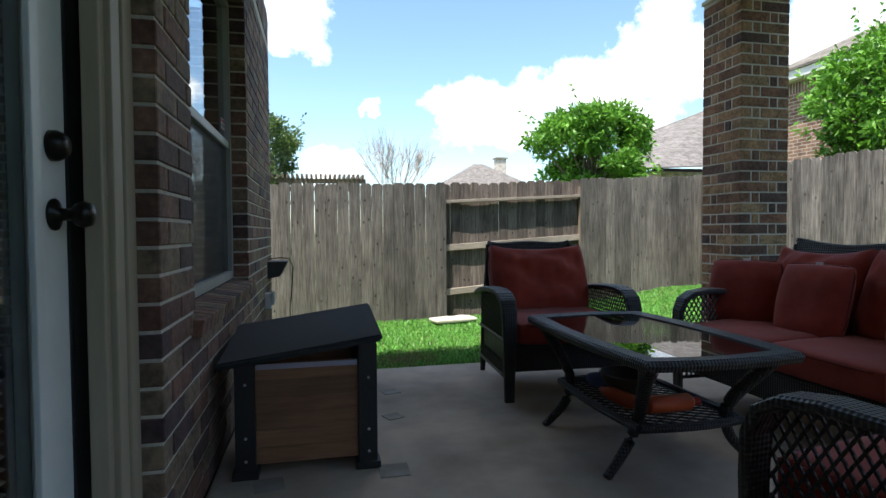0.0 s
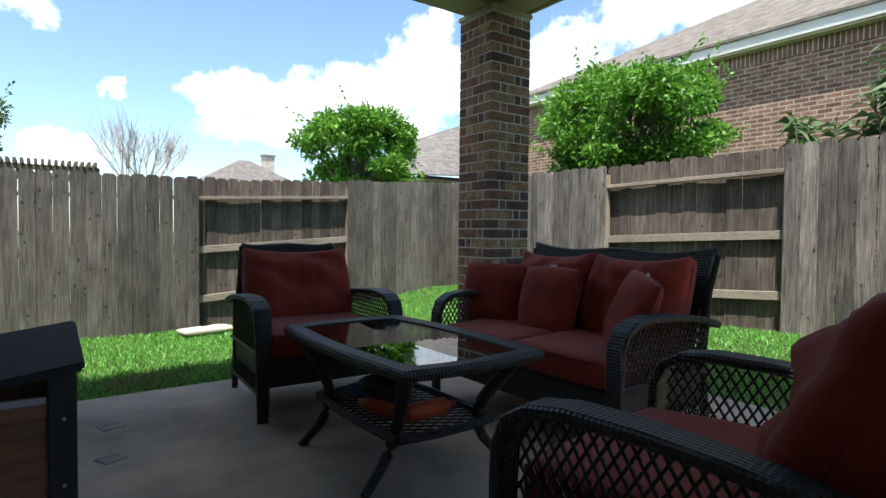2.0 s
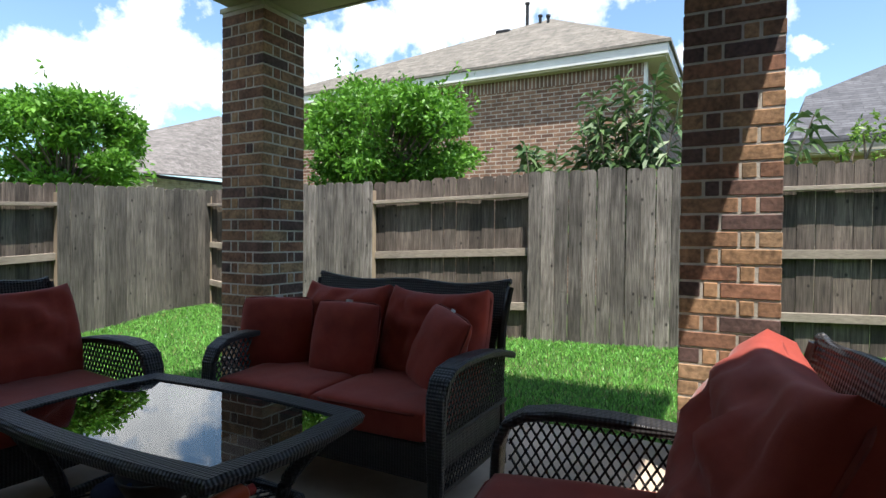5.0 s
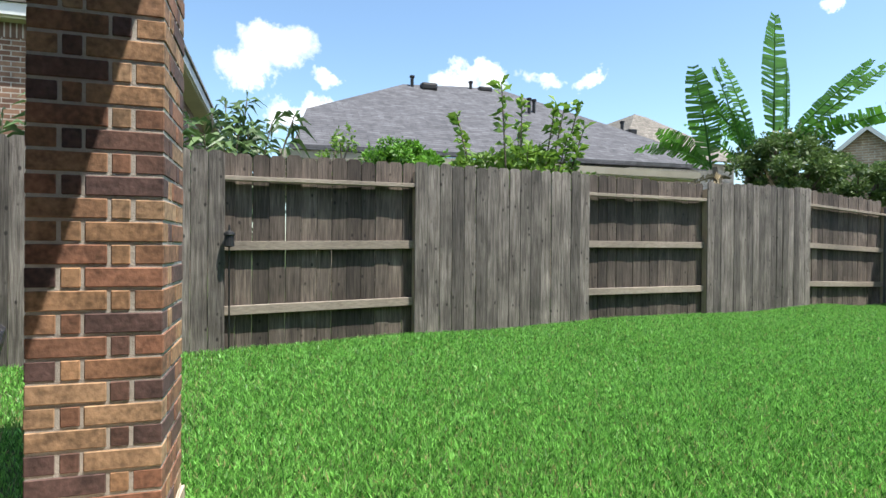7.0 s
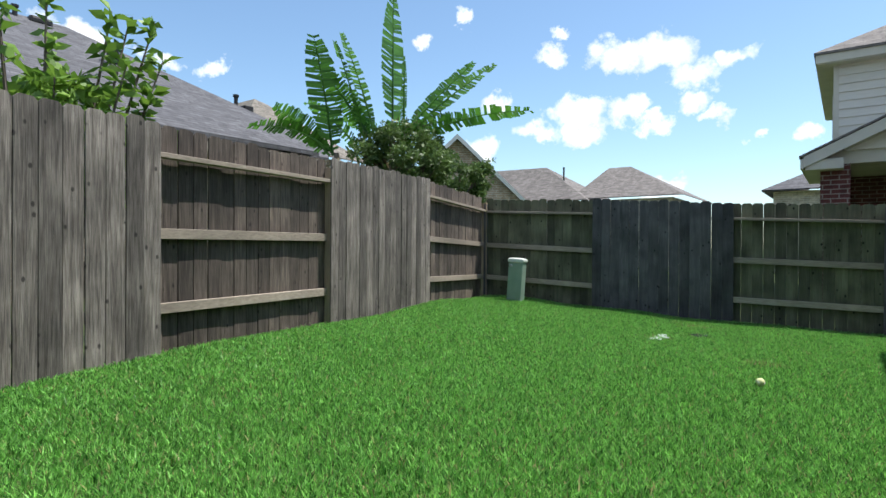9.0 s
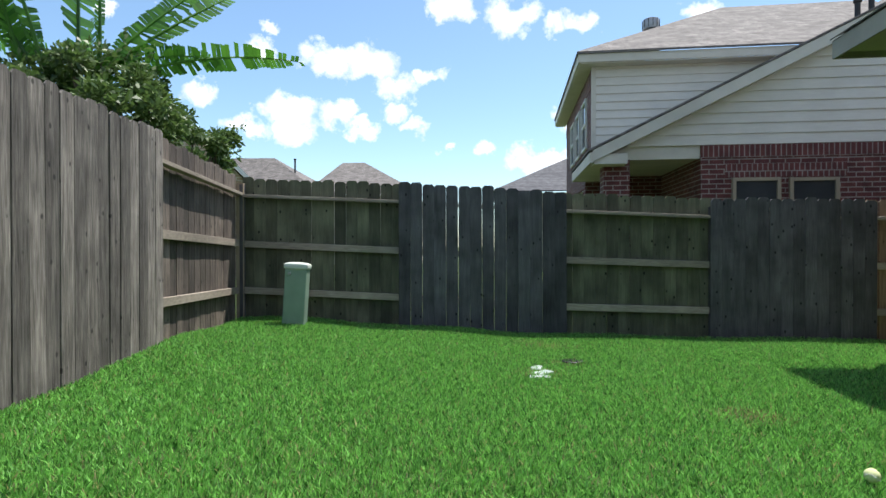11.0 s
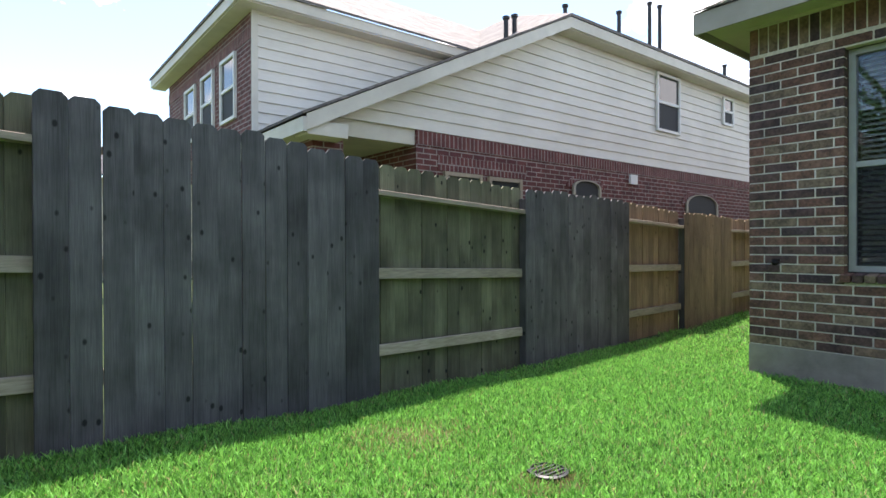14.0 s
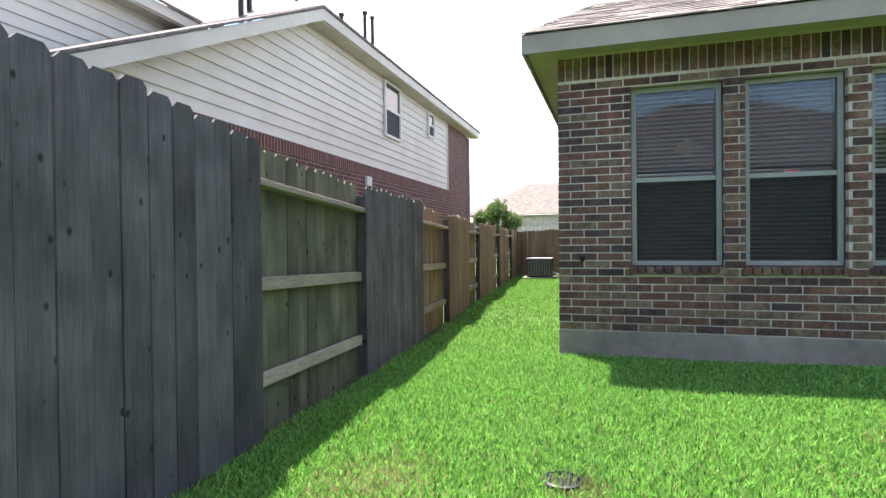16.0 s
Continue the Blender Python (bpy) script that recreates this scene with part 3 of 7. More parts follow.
def piping(sx, sy, z, r=0.006, slump=0.0):
    bm = bmesh.new()
    pts = []
    for k in range(48):
        a = 2 * math.pi * k / 48
        c, s = math.cos(a), math.sin(a)
        f = 1 / max(abs(c), abs(s))
        p = 0.94 if min(abs(c), abs(s)) * f > 0.93 else 1.0
        u, v = c * f, s * f
        pts.append((u * sx / 2 * p, v * sy / 2 * p - slump * max(v, 0) * (1 - u * u) + 0.4 * slump * max(v, 0) * u ** 4, z))
    tube(bm, pts + pts[:1], r, 5)
    return bm


# ---- ground ----
FEET_N = [(-5.2, 7.6, -0.2, 1.52), (-3.2, 7.75, -0.2, 1.53), (-1.16, 7.89, -0.2, 1.55), (1.02, 8.05, -0.22, 1.60), (3.17, 8.25, -0.06, 1.70), (5.35, 8.45, 0.08, 1.82)]
FEET_E = [(5.35, 8.45, 0.08, 1.82), (5.08, 7.1, 0.0, 1.80), (4.98, 5.16, -0.04, 1.77), (5.31, 3.27, 0.04, 1.83), (5.655, 1.28, 0.05, 1.84), (5.99, -0.65, 0.07, 1.88),
          (6.375, -2.86, 0.10, 1.91), (6.755, -5.06, 0.08, 1.94), (7.15, -7.33, 0.09, 1.98), (7.53, -9.64, 0.04, 1.88)]
FEET_S = [(7.53, -9.64, 0.04, 1.86), (5.42, -9.80, -0.05, 1.77), (3.42, -9.96, -0.16, 1.64), (1.55, -10.11, -0.19, 1.55), (-0.33, -10.255, -0.2, 1.53), (-2.0, -10.39, -0.2, 1.47),
          (-3.65, -10.52, -0.17, 1.44), (-5.05, -10.63, -0.16, 1.43), (-7.0, -10.78, -0.16, 1.43), (-8.5, -10.9, -0.16, 1.43), (-9.9, -11.01, -0.15, 1.43),
          (-11.8, -11.16, -0.15, 1.44), (-13.8, -11.32, -0.15, 1.44), (-16.2, -11.5, -0.15, 1.45)]
LEVELS = [(x, y, z) for x, y, z, _ in FEET_N + FEET_E + FEET_S] + [
    (0.6, -8.5, -0.1), (0.6, -5.0, -0.1), (1.0, -2.0, -0.08), (3.0, 0.8, -0.05), (3.1, 3.0, -0.06), (2.9, 5.0, -0.09), (0.5, 5.0, -0.1), (-1.0, 5.2, -0.1),
    (3.4, -8.2, -0.13), (3.7, -5.0, -0.06), (4.0, -2.0, -0.03), (-3.0, -9.4, -0.13), (-8.0, -9.5, -0.13), (-14.0, -9.8, -0.13)]
LEVEL_XY = np.array([(a, b) for a, b, _ in LEVELS])
LEVEL_Z = np.array([c for _, _, c in LEVELS])


def ground_at(x, y):
    x, y = np.atleast_1d(x), np.atleast_1d(y)
    d2 = (x[:, None] - LEVEL_XY[:, 0]) ** 2 + (y[:, None] - LEVEL_XY[:, 1]) ** 2 + 0.15
    w = d2 ** -1.6
    z = (w * LEVEL_Z).sum(1) / w.sum(1)
    return z + 0.012 * np.sin(x * 2.1 + 0.6 * y) * np.cos(y * 1.7 - 0.4 * x)


def level(x, y):
    return float(ground_at(x, y)[0])


xs = np.concatenate([[-600, -200, -60, -30], np.arange(-18, 10.01, 0.25), [14, 30, 60, 200, 600]])
ys = np.concatenate([[-600, -200, -60, -30, -16], np.arange(-13, 10.01, 0.25), [14, 30, 60, 200, 600]])
gx, gy = np.meshgrid(xs, ys)
gz = ground_at(np.clip(gx.ravel(), -18, 10), np.clip(gy.ravel(), -13, 10)) - 0.02
nx, ny = len(xs), len(ys)
me = bpy.data.meshes.new("ground")
me.from_pydata(np.stack([gx.ravel(), gy.ravel(), gz], 1).tolist(), [], [(j * nx + i, j * nx + i + 1, (j + 1) * nx + i + 1, (j + 1) * nx + i) for j in range(ny - 1) for i in range(nx - 1)])
me.polygons.foreach_set("use_smooth", [True] * len(me.polygons))
me.materials.append(M_SOIL)
tagged(new("ground", me), "lawn soil under green grass", "ground", kind="structure")

# patio slab
bm = bmesh.new()
prism(bm, [(-1.0, -1.3, -0.3), (0.95, -1.3, -0.3), (0.95, 0.93, -0.3), (1.5, 0.98, -0.3), (2.34, 1.14, -0.3), (2.83, 1.14, -0.3), (2.86, 4.68, -0.3), (-1.0, 4.62, -0.3)], (0, 0, 0.3))
bmesh.ops.bevel(bm, geom=[e for e in bm.edges if all(v.co.z > -0.01 for v in e.verts)], offset=0.012, segments=2, affect="EDGES")
patio = new("patio_slab", finish("patio_slab", bm, M_CONCRETE))
tagged(patio, "stained tan concrete patio slab beside the house", "patio", kind="structure")

# lawn


def inside(px, py, poly):
    ok = np.zeros(len(px), bool)
    for (x0, y0), (x1, y1) in zip(poly, poly[1:] + poly[:1]):
        hit = ((y0 > py) != (y1 > py)) & (px < (x1 - x0) * (py - y0) / (y1 - y0 + 1e-12) + x0)
        ok ^= hit
    return ok


LAWN = [(x, y) for x, y, _, _ in FEET_N] + [(x, y) for x, y, _, _ in FEET_E[1:]] + [(x, y) for x, y, _, _ in FEET_S[1:]] + [(-16.2, -8.5), (0.55, -8.48), (0.55, -1.3), (0.98, -1.3), (0.98, 0.9), (1.5, 0.96), (2.35, 1.12), (2.85, 1.12), (2.9, 4.72), (-1.0, 4.65), (-1.0, 5.9), (-5.2, 5.9)]


# a worn, dry spot by the south fence and two smaller ones
WORN = [(3.7, -9.05, 0.34), (2.6, -6.4, 0.2), (3.55, -8.1, 0.16), (3.8, -7.6, 0.2), (0.1, 5.3, 0.25)]


def blades(name, count, box, height, width, seed, material=None, spot=None):
    r = np.random.default_rng(seed)
    if spot:
        rad, ang = spot[2] * np.sqrt(r.uniform(0, 1, count)), r.uniform(0, 2 * np.pi, count)
        px, py = spot[0] + 1.3 * rad * np.cos(ang), spot[1] + rad * np.sin(ang)
    else:
        px, py = r.uniform(box[0], box[1], count), r.uniform(box[2], box[3], count)
        keep = inside(px, py, LAWN)
        for sx, sy, sr in WORN:
            d = np.hypot((px - sx) / 1.3, py - sy) / sr
            keep &= (d + r.uniform(-0.35, 0.6, count) > 0.85) | (r.uniform(0, 1, count) < 0.25)
        px, py = px[keep], py[keep]
    n = len(px)
    pz = ground_at(px, py) - 0.02
    patch = 0.75 + 0.15 * np.sin(px * 1.9 + 1.3 * np.sin(py * 1.1)) * np.sin(py * 1.6 + np.sin(px * 0.9))
    a, h = r.uniform(0, 2 * np.pi, n), height * r.uniform(0.5, 1.2, n) * (0.8 + 0.25 * patch)
    w = width * r.uniform(0.6, 1.25, n)
    lean = r.uniform(0.1, 0.85, n) * h
    la = r.uniform(0, 2 * np.pi, n)
    base = np.stack([px, py, pz], 1)
    side = np.stack([np.cos(a), np.sin(a), np.zeros(n)], 1) * w[:, None] / 2
    tip = base + np.stack([np.cos(la) * lean, np.sin(la) * lean, h], 1)
    mid = base + np.stack([np.cos(la) * lean * 0.33, np.sin(la) * lean * 0.33, h * 0.6], 1)
    v = np.stack([base, mid + side, tip, mid - side], 1).reshape(-1, 3)
    me_ = bpy.data.meshes.new(name)
    me_.vertices.add(len(v))
    me_.vertices.foreach_set("co", v.ravel())
    me_.loops.add(4 * n)
    me_.loops.foreach_set("vertex_index", np.arange(4 * n))
    me_.polygons.add(n)
    me_.polygons.foreach_set("loop_start", np.arange(n) * 4)
    me_.update(calc_edges=True)
    me_.materials.append(material or M_GRASS)
    return tagged(new(name, me_), "dry straw grass in a worn spot" if spot else "bright green mown lawn grass", "grass", kind="stuff")


blades("lawn_grass", 700000, (-1.2, 7.6, -10.2, 8.5), 0.052, 0.0085, 5)
blades("lawn_grass", 430000, (0.6, 7.3, -9.9, 1.2), 0.05, 0.007, 8)
blades("side_yard_grass", 70000, (-16.2, -1.2, -11.6, -8.4), 0.058, 0.014, 6)
blades("north_side_grass", 22000, (-5.2, -1.2, 5.9, 8.0), 0.058, 0.013, 7)
for k, w_spot in enumerate(WORN):
    blades("dry_grass", int(9000 * w_spot[2]), None, 0.032, 0.006, 30 + k, M_STRAW, w_spot)


# ---- fences ----
def picket_mesh(h, w=0.14, t=0.016):
    """A dog-eared cedar board standing on its foot."""
    bm_ = bmesh.new()
    ear = 0.028
    prism(bm_, [(-w / 2, 0, 0), (w / 2, 0, 0), (w / 2, 0, h - ear), (w / 2 - ear, 0, h), (-w / 2 + ear, 0, h), (-w / 2, 0, h - ear)], (0, t, 0))
    long_ = [e for e in bm_.edges if abs(e.verts[0].co.z - e.verts[1].co.z) > 0.5]
    bmesh.ops.bevel(bm_, geom=long_, offset=0.0025, segments=1, affect="EDGES")
    return bm_


PICKETS = {}


def picket(parent, x, y, z, yaw, h, material, w):
    key = (round(h * 50), material.name, round(w * 1000))
    if key not in PICKETS:
        PICKETS[key] = finish("picket", picket_mesh(key[0] / 50, key[2] / 1000), material)
    ob = new("picket", PICKETS[key])
    ob.parent = parent
    ob.matrix_world = pose(x, y, z, random.uniform(-0.12, 0.12), random.uniform(-0.15, 0.15), yaw + random.uniform(-0.8, 0.8))
    return ob


def fence(name, feet, gaps, material, label, seams=(0.003, 0.005, 0.007), brown_from=None, back=None):
    """Board fence: in every other bay the boards are on the far side, so that posts and rails show."""
    top_ = thing(name, label, "fence")
    for k, ((x0, y0, g0, t0), (x1, y1, g1, t1)) in enumerate(zip(feet, feet[1:])):
        d = Vector((x1 - x0, y1 - y0, 0))
        length, yaw = d.length, math.degrees(math.atan2(d.y, d.x))
        d.normalize()
        # the near side lies to the right of the line walked from first to last post
        near = Vector((d.y, -d.x, 0))
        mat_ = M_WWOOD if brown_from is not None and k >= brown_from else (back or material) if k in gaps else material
        lap = 0.0 if k in gaps else 0.055
        count = round((length + 2 * lap) / 0.146)
        step = (length + 2 * lap) / count
        off = -0.062 if k in gaps else 0.052
        for i in range(count):
            s = (i + 0.5) / count
            p = Vector((x0, y0, 0)) + d * ((length + 2 * lap) * s - lap) + near * (off + random.uniform(-0.005, 0.005))
            foot = g0 + (g1 - g0) * s - 0.05
            head = t0 + (t1 - t0) * s + random.uniform(-0.012, 0.012)
            picket(top_, p.x, p.y, foot, yaw, head - foot, mat_, step - random.choice(seams))
        # rails
        for f in (0.17, 0.5, 0.855):
            bm_ = bmesh.new()
            za, zb = g0 + (t0 - g0) * f, g1 + (t1 - g1) * f
            a, b = Vector((x0, y0, za)) + d * 0.03, Vector((x1, y1, zb)) - d * 0.03
            hgt = 0.085 if f < 0.8 else 0.04
            dep = 0.038 if f < 0.8 or k not in gaps else 0.085
            lo = -0.045 if k in gaps else -0.04
            pts = []
            for q, zz in ((a, 0), (b, 0), (b, hgt), (a, hgt)):
                pts.append(q + near * lo + Vector((0, 0, zz)))
            prism(bm_, pts, near * dep)
            bmesh.ops.bevel(bm_, geom=bm_.edges[:], offset=0.003, segments=1, affect="EDGES")
            part("rail", bm_, M_RAILY if abs(d.x) > abs(d.y) else M_RAIL, top_)
    for k, (x, y, g, t) in enumerate(feet):
        bm_ = boxes((-0.045, 0.045, -0.045, 0.045, g - 0.1, t - 0.1), bevel=0.004)
        d = Vector((feet[min(k + 1, len(feet) - 1)][0] - feet[max(k - 1, 0)][0], feet[min(k + 1, len(feet) - 1)][1] - feet[max(k - 1, 0)][1]))
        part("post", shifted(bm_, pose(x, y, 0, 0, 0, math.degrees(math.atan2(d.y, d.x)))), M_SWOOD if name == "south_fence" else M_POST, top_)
    return top_


fence("north_fence", FEET_N, {1, 3}, M_NWOOD, "weathered grey cedar board fence along the lawn", (0.0015, 0.002, 0.003), back=M_EBACK_SHADED)
fence("east_fence", FEET_E, {0, 2, 4, 6, 8}, M_EWOOD, "weathered grey-brown cedar board fence with alternating bays", back=M_EBACK_SHADED)
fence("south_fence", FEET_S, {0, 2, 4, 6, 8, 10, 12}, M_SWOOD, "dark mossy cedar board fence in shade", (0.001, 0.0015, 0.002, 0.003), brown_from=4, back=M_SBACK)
fence("side_yard_fence", [(-13.6, -11.35, -0.15, 1.4), (-13.2, -9.9, -0.15, 1.45), (-12.8, -8.47, -0.15, 1.5)], set(), M_WWOOD, "brown board fence closing the side yard")


# ---- brickwork ----
BRICKS = {}


def brick_mesh(dx, dy, dz, material):
    key = (round(dx * 500), round(dy * 500), round(dz * 500), material.name)
    if key not in BRICKS:
        b = boxes((-key[0] / 1000, key[0] / 1000, -key[1] / 1000, key[1] / 1000, -key[2] / 1000, key[2] / 1000))
        bmesh.ops.bevel(b, geom=b.edges[:], offset=0.0035, segments=1, affect="EDGES")
        BRICKS[key] = finish("brick", b, material)
    return BRICKS[key]


def lay(parent, c, size, material):
    ob = new("brick", brick_mesh(*size, material))
    ob.parent = parent
    ob.location = c
    ob.rotation_euler = (random.uniform(-0.006, 0.006), random.uniform(-0.006, 0.006), random.uniform(-0.004, 0.004))
    return ob


COURSE, LENGTH, JOINT, DEEP = 0.0765, 0.252, 0.011, 0.09


def wall_pieces(u0, u1, z0, z1, holes, soldiers=()):
    """Running bond between u0 and u1: (centre u, centre z, length, height) of each brick."""
    out = []
    n = int((z1 - z0) / COURSE)
    for c in range(n):
        zc = z0 + (c + 0.5) * COURSE
        u = u0 - (LENGTH / 2 if c % 2 else 0)
        spans = [(u0, u1)]
        for a, b, lo, hi in holes:
            if lo < zc < hi:
                nxt = []
                for s, e in spans:
                    if b <= s or a >= e:
                        nxt.append((s, e))
                    else:
                        if a > s:
                            nxt.append((s, a))
                        if b < e:
                            nxt.append((b, e))
                spans = nxt
        while u < u1:
            for s, e in spans:
                a, b = max(u, s), min(u + LENGTH - JOINT, e)
                if b - a > 0.03:
                    out.append(((a + b) / 2, zc, b - a, COURSE - JOINT))
            u += LENGTH
    for a, b, lo, hi in soldiers:
        k = max(1, round((b - a) / COURSE))
        for i in range(k):
            out.append((a + (i + 0.5) * (b - a) / k, (lo + hi) / 2, (b - a) / k - JOINT, hi - lo - JOINT))
    return out


def brick_wall_x(parent, x, pieces, near):
    """A brick face at x looking along +x. The 290 bricks nearest to the place 'near' are pieces of their own, the others one run."""
    pieces = sorted(pieces, key=lambda q: abs(q[0] - near[0]) + 0.8 * abs(q[1] - near[1]))
    rest = bmesh.new()
    for i, (u, z, du, dz) in enumerate(pieces):
        proud = random.uniform(0.0005, 0.0035)
        if i < 290:
            lay(parent, (x - DEEP / 2 + proud, u, z), (DEEP, du, dz), M_BRICK)
        else:
            bx(rest, x - DEEP + proud, x + proud, u - du / 2, u + du / 2, z - dz / 2, z + dz / 2)
    if len(rest.verts):
        ob = part("brick_run", rest, M_BRICK_I, parent)
        ob["kind"] = "stuff"


def wall_slab(parent, name, x0, x1, y0, y1, z0, z1, holes, material):
    """Wall body with openings (y0, y1, z0, z1) right through."""
    cuts = sorted({y0, y1, *[h[0] for h in holes], *[h[1] for h in holes]})
    bm_ = bmesh.new()
    for a, b in zip(cuts, cuts[1:]):
        zs = [(z0, z1)]
        for h0, h1, lo, hi in holes:
            if h0 < (a + b) / 2 < h1:
                zs = [(s, e) for q in zs for s, e in ((q[0], min(q[1], lo)), (max(q[0], hi), q[1])) if e - s > 0.001]
        for s, e in zs:
            bx(bm_, x0, x1, a, b, s, e)
    return part(name, bm_, material, parent)


def sash_window(name, x, y0, y1, z0, z1, blind=True, slats=True):
    """A vinyl single-hung window in an opening, looking along +x, with its blind behind the glass."""
    top_ = thing(name, "tan framed sash window with closed white slat blind", "window", kind="structure")
    f = 0.045
    zm = (z0 + z1) / 2 - 0.03
    fr = part("window_frame", boxes((x - 0.06, x, y0, y0 + f, z0, z1), (x - 0.06, x, y1 - f, y1, z0, z1), (x - 0.06, x - 0.002, y0 + f, y1 - f, z0, z0 + f),
                                   (x - 0.06, x - 0.002, y0 + f, y1 - f, z1 - f, z1)), M_FRAME, top_)
    part("meeting_rail", boxes((x - 0.05, x - 0.008, y0 + f, y1 - f, zm - 0.022, zm + 0.022), bevel=0.003), M_FRAME, top_)
    p = part("pane", boxes((x - 0.036, x - 0.031, y0 + f, y1 - f, zm + 0.022, z1 - f)), M_PANE, top_)
    p.visible_shadow = False
    p = part("pane", boxes((x - 0.042, x - 0.037, y0 + f, y1 - f, z0 + f, zm - 0.022)), M_PANE, top_)
    p.visible_shadow = False
    part("insect_screen", boxes((x - 0.027, x - 0.024, y0 + f, y1 - f, z0 + f, zm - 0.022)), M_SCREENING, top_)
    if slats:
        k = int((z1 - z0 - 0.06) / 0.042)
        mesh = finish("slat", shifted(boxes((-0.022, 0.022, -(y1 - y0) / 2 + 0.06, (y1 - y0) / 2 - 0.06, -0.0015, 0.0015)), pose(0, 0, 0, 0, 35, 0)), M_BLIND)
        for i in range(k):
            s = new("slat", mesh)
            s.parent = top_
            s.location = (x - 0.105, (y0 + y1) / 2, z0 + 0.05 + i * 0.042)
    return top_


M_SCREENING = bpy.data.materials.new("insect_mesh")
M_SCREENING.use_nodes = True
_n, _l = M_SCREENING.node_tree.nodes, M_SCREENING.node_tree.links
_n["Principled BSDF"].inputs["Base Color"].default_value = (0.02, 0.022, 0.025, 1)
_n["Principled BSDF"].inputs["Roughness"].default_value = 0.7
_t = _n.new("ShaderNodeBsdfTransparent")
_m = _n.new("ShaderNodeMixShader")
_m.inputs[0].default_value = 0.3
_l.new(_t.outputs[0], _m.inputs[1])
_l.new(_n["Principled BSDF"].outputs[0], _m.inputs[2])
_l.new(_m.outputs[0], _n["Material Output"].inputs["Surface"])

# ---- the house: east wall with the three windows ----
WX, WY, PX_ = 0.51, -8.455, -1.0
wall_e = thing("wall_east", "brown brick house wall above a grey concrete footing", "wall", kind="structure")
WINS = [(-7.76, -6.95), (-6.77, -5.97), (-5.79, -4.99)]
WZ0, WZ1 = 0.78, 2.5
holes = [(a, b, WZ0 - 0.075, WZ1) for a, b in WINS]
wall_slab(wall_e, "mortar", WX - 0.085, WX - 0.0035, WY + 0.004, -1.3, 0.14, 2.86, [(a - 0.006, b + 0.006, WZ0 - 0.07, WZ1 + 0.006) for a, b in WINS], M_MORTAR)
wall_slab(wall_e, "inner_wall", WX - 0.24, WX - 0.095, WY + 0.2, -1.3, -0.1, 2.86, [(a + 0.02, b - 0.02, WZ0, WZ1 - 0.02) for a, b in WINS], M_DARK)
part("footing", boxes((WX - 0.24, WX + 0.004, WY - 0.004, -1.3, -0.5, 0.14), bevel=0.006), M_FOUNDATION, wall_e)
soldiers = [(WY, -1.3, WZ1 + 0.11, 2.845)]
pieces = wall_pieces(WY, -1.3, 0.142, WZ1 + 0.11, holes, soldiers)
brick_wall_x(wall_e, WX, pieces, (-7.6, 1.2))
for a, b in WINS:
    n_ = round((b - a + 0.06) / 0.077)
    for i in range(n_):
        ob = lay(wall_e, (WX - 0.03, a - 0.03 + (i + 0.5) * (b - a + 0.06) / n_, WZ0 - 0.045), (0.125, (b - a + 0.06) / n_ - JOINT, 0.058), M_BRICK)
        ob.rotation_euler = (0, 0.13, 0)
for k, (a, b) in enumerate(WINS):
    sash_window("window_%d" % (k + 1), WX - 0.085, a + 0.005, b - 0.005, WZ0, WZ1)
bib = thing("hose_bib", "bronze garden tap on the brick wall", "tap", pose(WX + 0.02, -8.22, 0.84))
part("spout", shifted(lathe([(0.012, 0), (0.014, 0.05), (0.02, 0.055), (0.02, 0.075)], 10), pose(0, 0, 0, 0, 90, 0)), M_BRONZE, bib, smooth=True)
part("wheel", shifted(lathe([(0.03, 0), (0.034, 0.006), (0.03, 0.012)], 14), pose(0.045, 0, 0.015, 0, 20, 0)), M_BRONZE, bib)
stick = thing("alarm_sticker", "small white sticker with a red band on the window", "sticker", pose(WX - 0.114, -6.37, 1.63))
part("paper", boxes((0, 0.0015, -0.055, 0.055, -0.03, 0.03)), M_LABEL, stick)
part("band", boxes((0.0016, 0.0024, -0.052, 0.052, 0.008, 0.026)), surface("red_ink", (0.4, 0.03, 0.03), (0.45, 0.04, 0.04)), stick)
part("line", boxes((0.0016, 0.0024, -0.045, 0.045, -0.012, -0.002), (0.0016, 0.0024, -0.045, 0.03, -0.024, -0.016)), M_BLACK, stick)
lamp_in = thing("ceiling_lamp", "amber glass lamp inside the room", "lamp", pose(-0.45, -7.15, 2.02))
part("shade", lathe([(0.02, 0.1), (0.1, 0.06), (0.13, 0.0), (0.08, -0.05), (0.01, -0.06)], 16), M_AMBER, lamp_in, smooth=True)
part("cord", lathe([(0.008, 0.1), (0.008, 0.85)], 6), M_CABLE, lamp_in)

# side wall, north return, roof
wall_s = thing("wall_south", "brown brick side wall of the house", "wall", kind="structure")
part("body", boxes((-15.5, WX - 0.005, WY + 0.01, WY + 0.22, 0.14, 2.86)), coursed("side_brick", "x", (0.115, 0.062, 0.042), (0.17, 0.1, 0.062), (0.42, 0.38, 0.33), LENGTH, COURSE, 0.011), wall_s)
part("footing", boxes((-15.5, WX - 0.245, WY - 0.004, WY + 0.2, -0.5, 0.14)), M_FOUNDATION, wall_s)
wall_j = thing("wall_return", "brown brick return wall beside the patio", "wall", kind="structure")
part("body", boxes((-1.0, WX, -1.52, -1.3, -0.1, 2.86)), coursed("return_brick", "x", (0.115, 0.062, 0.042), (0.17, 0.1, 0.062), (0.42, 0.38, 0.33), LENGTH, COURSE, 0.011), wall_j)
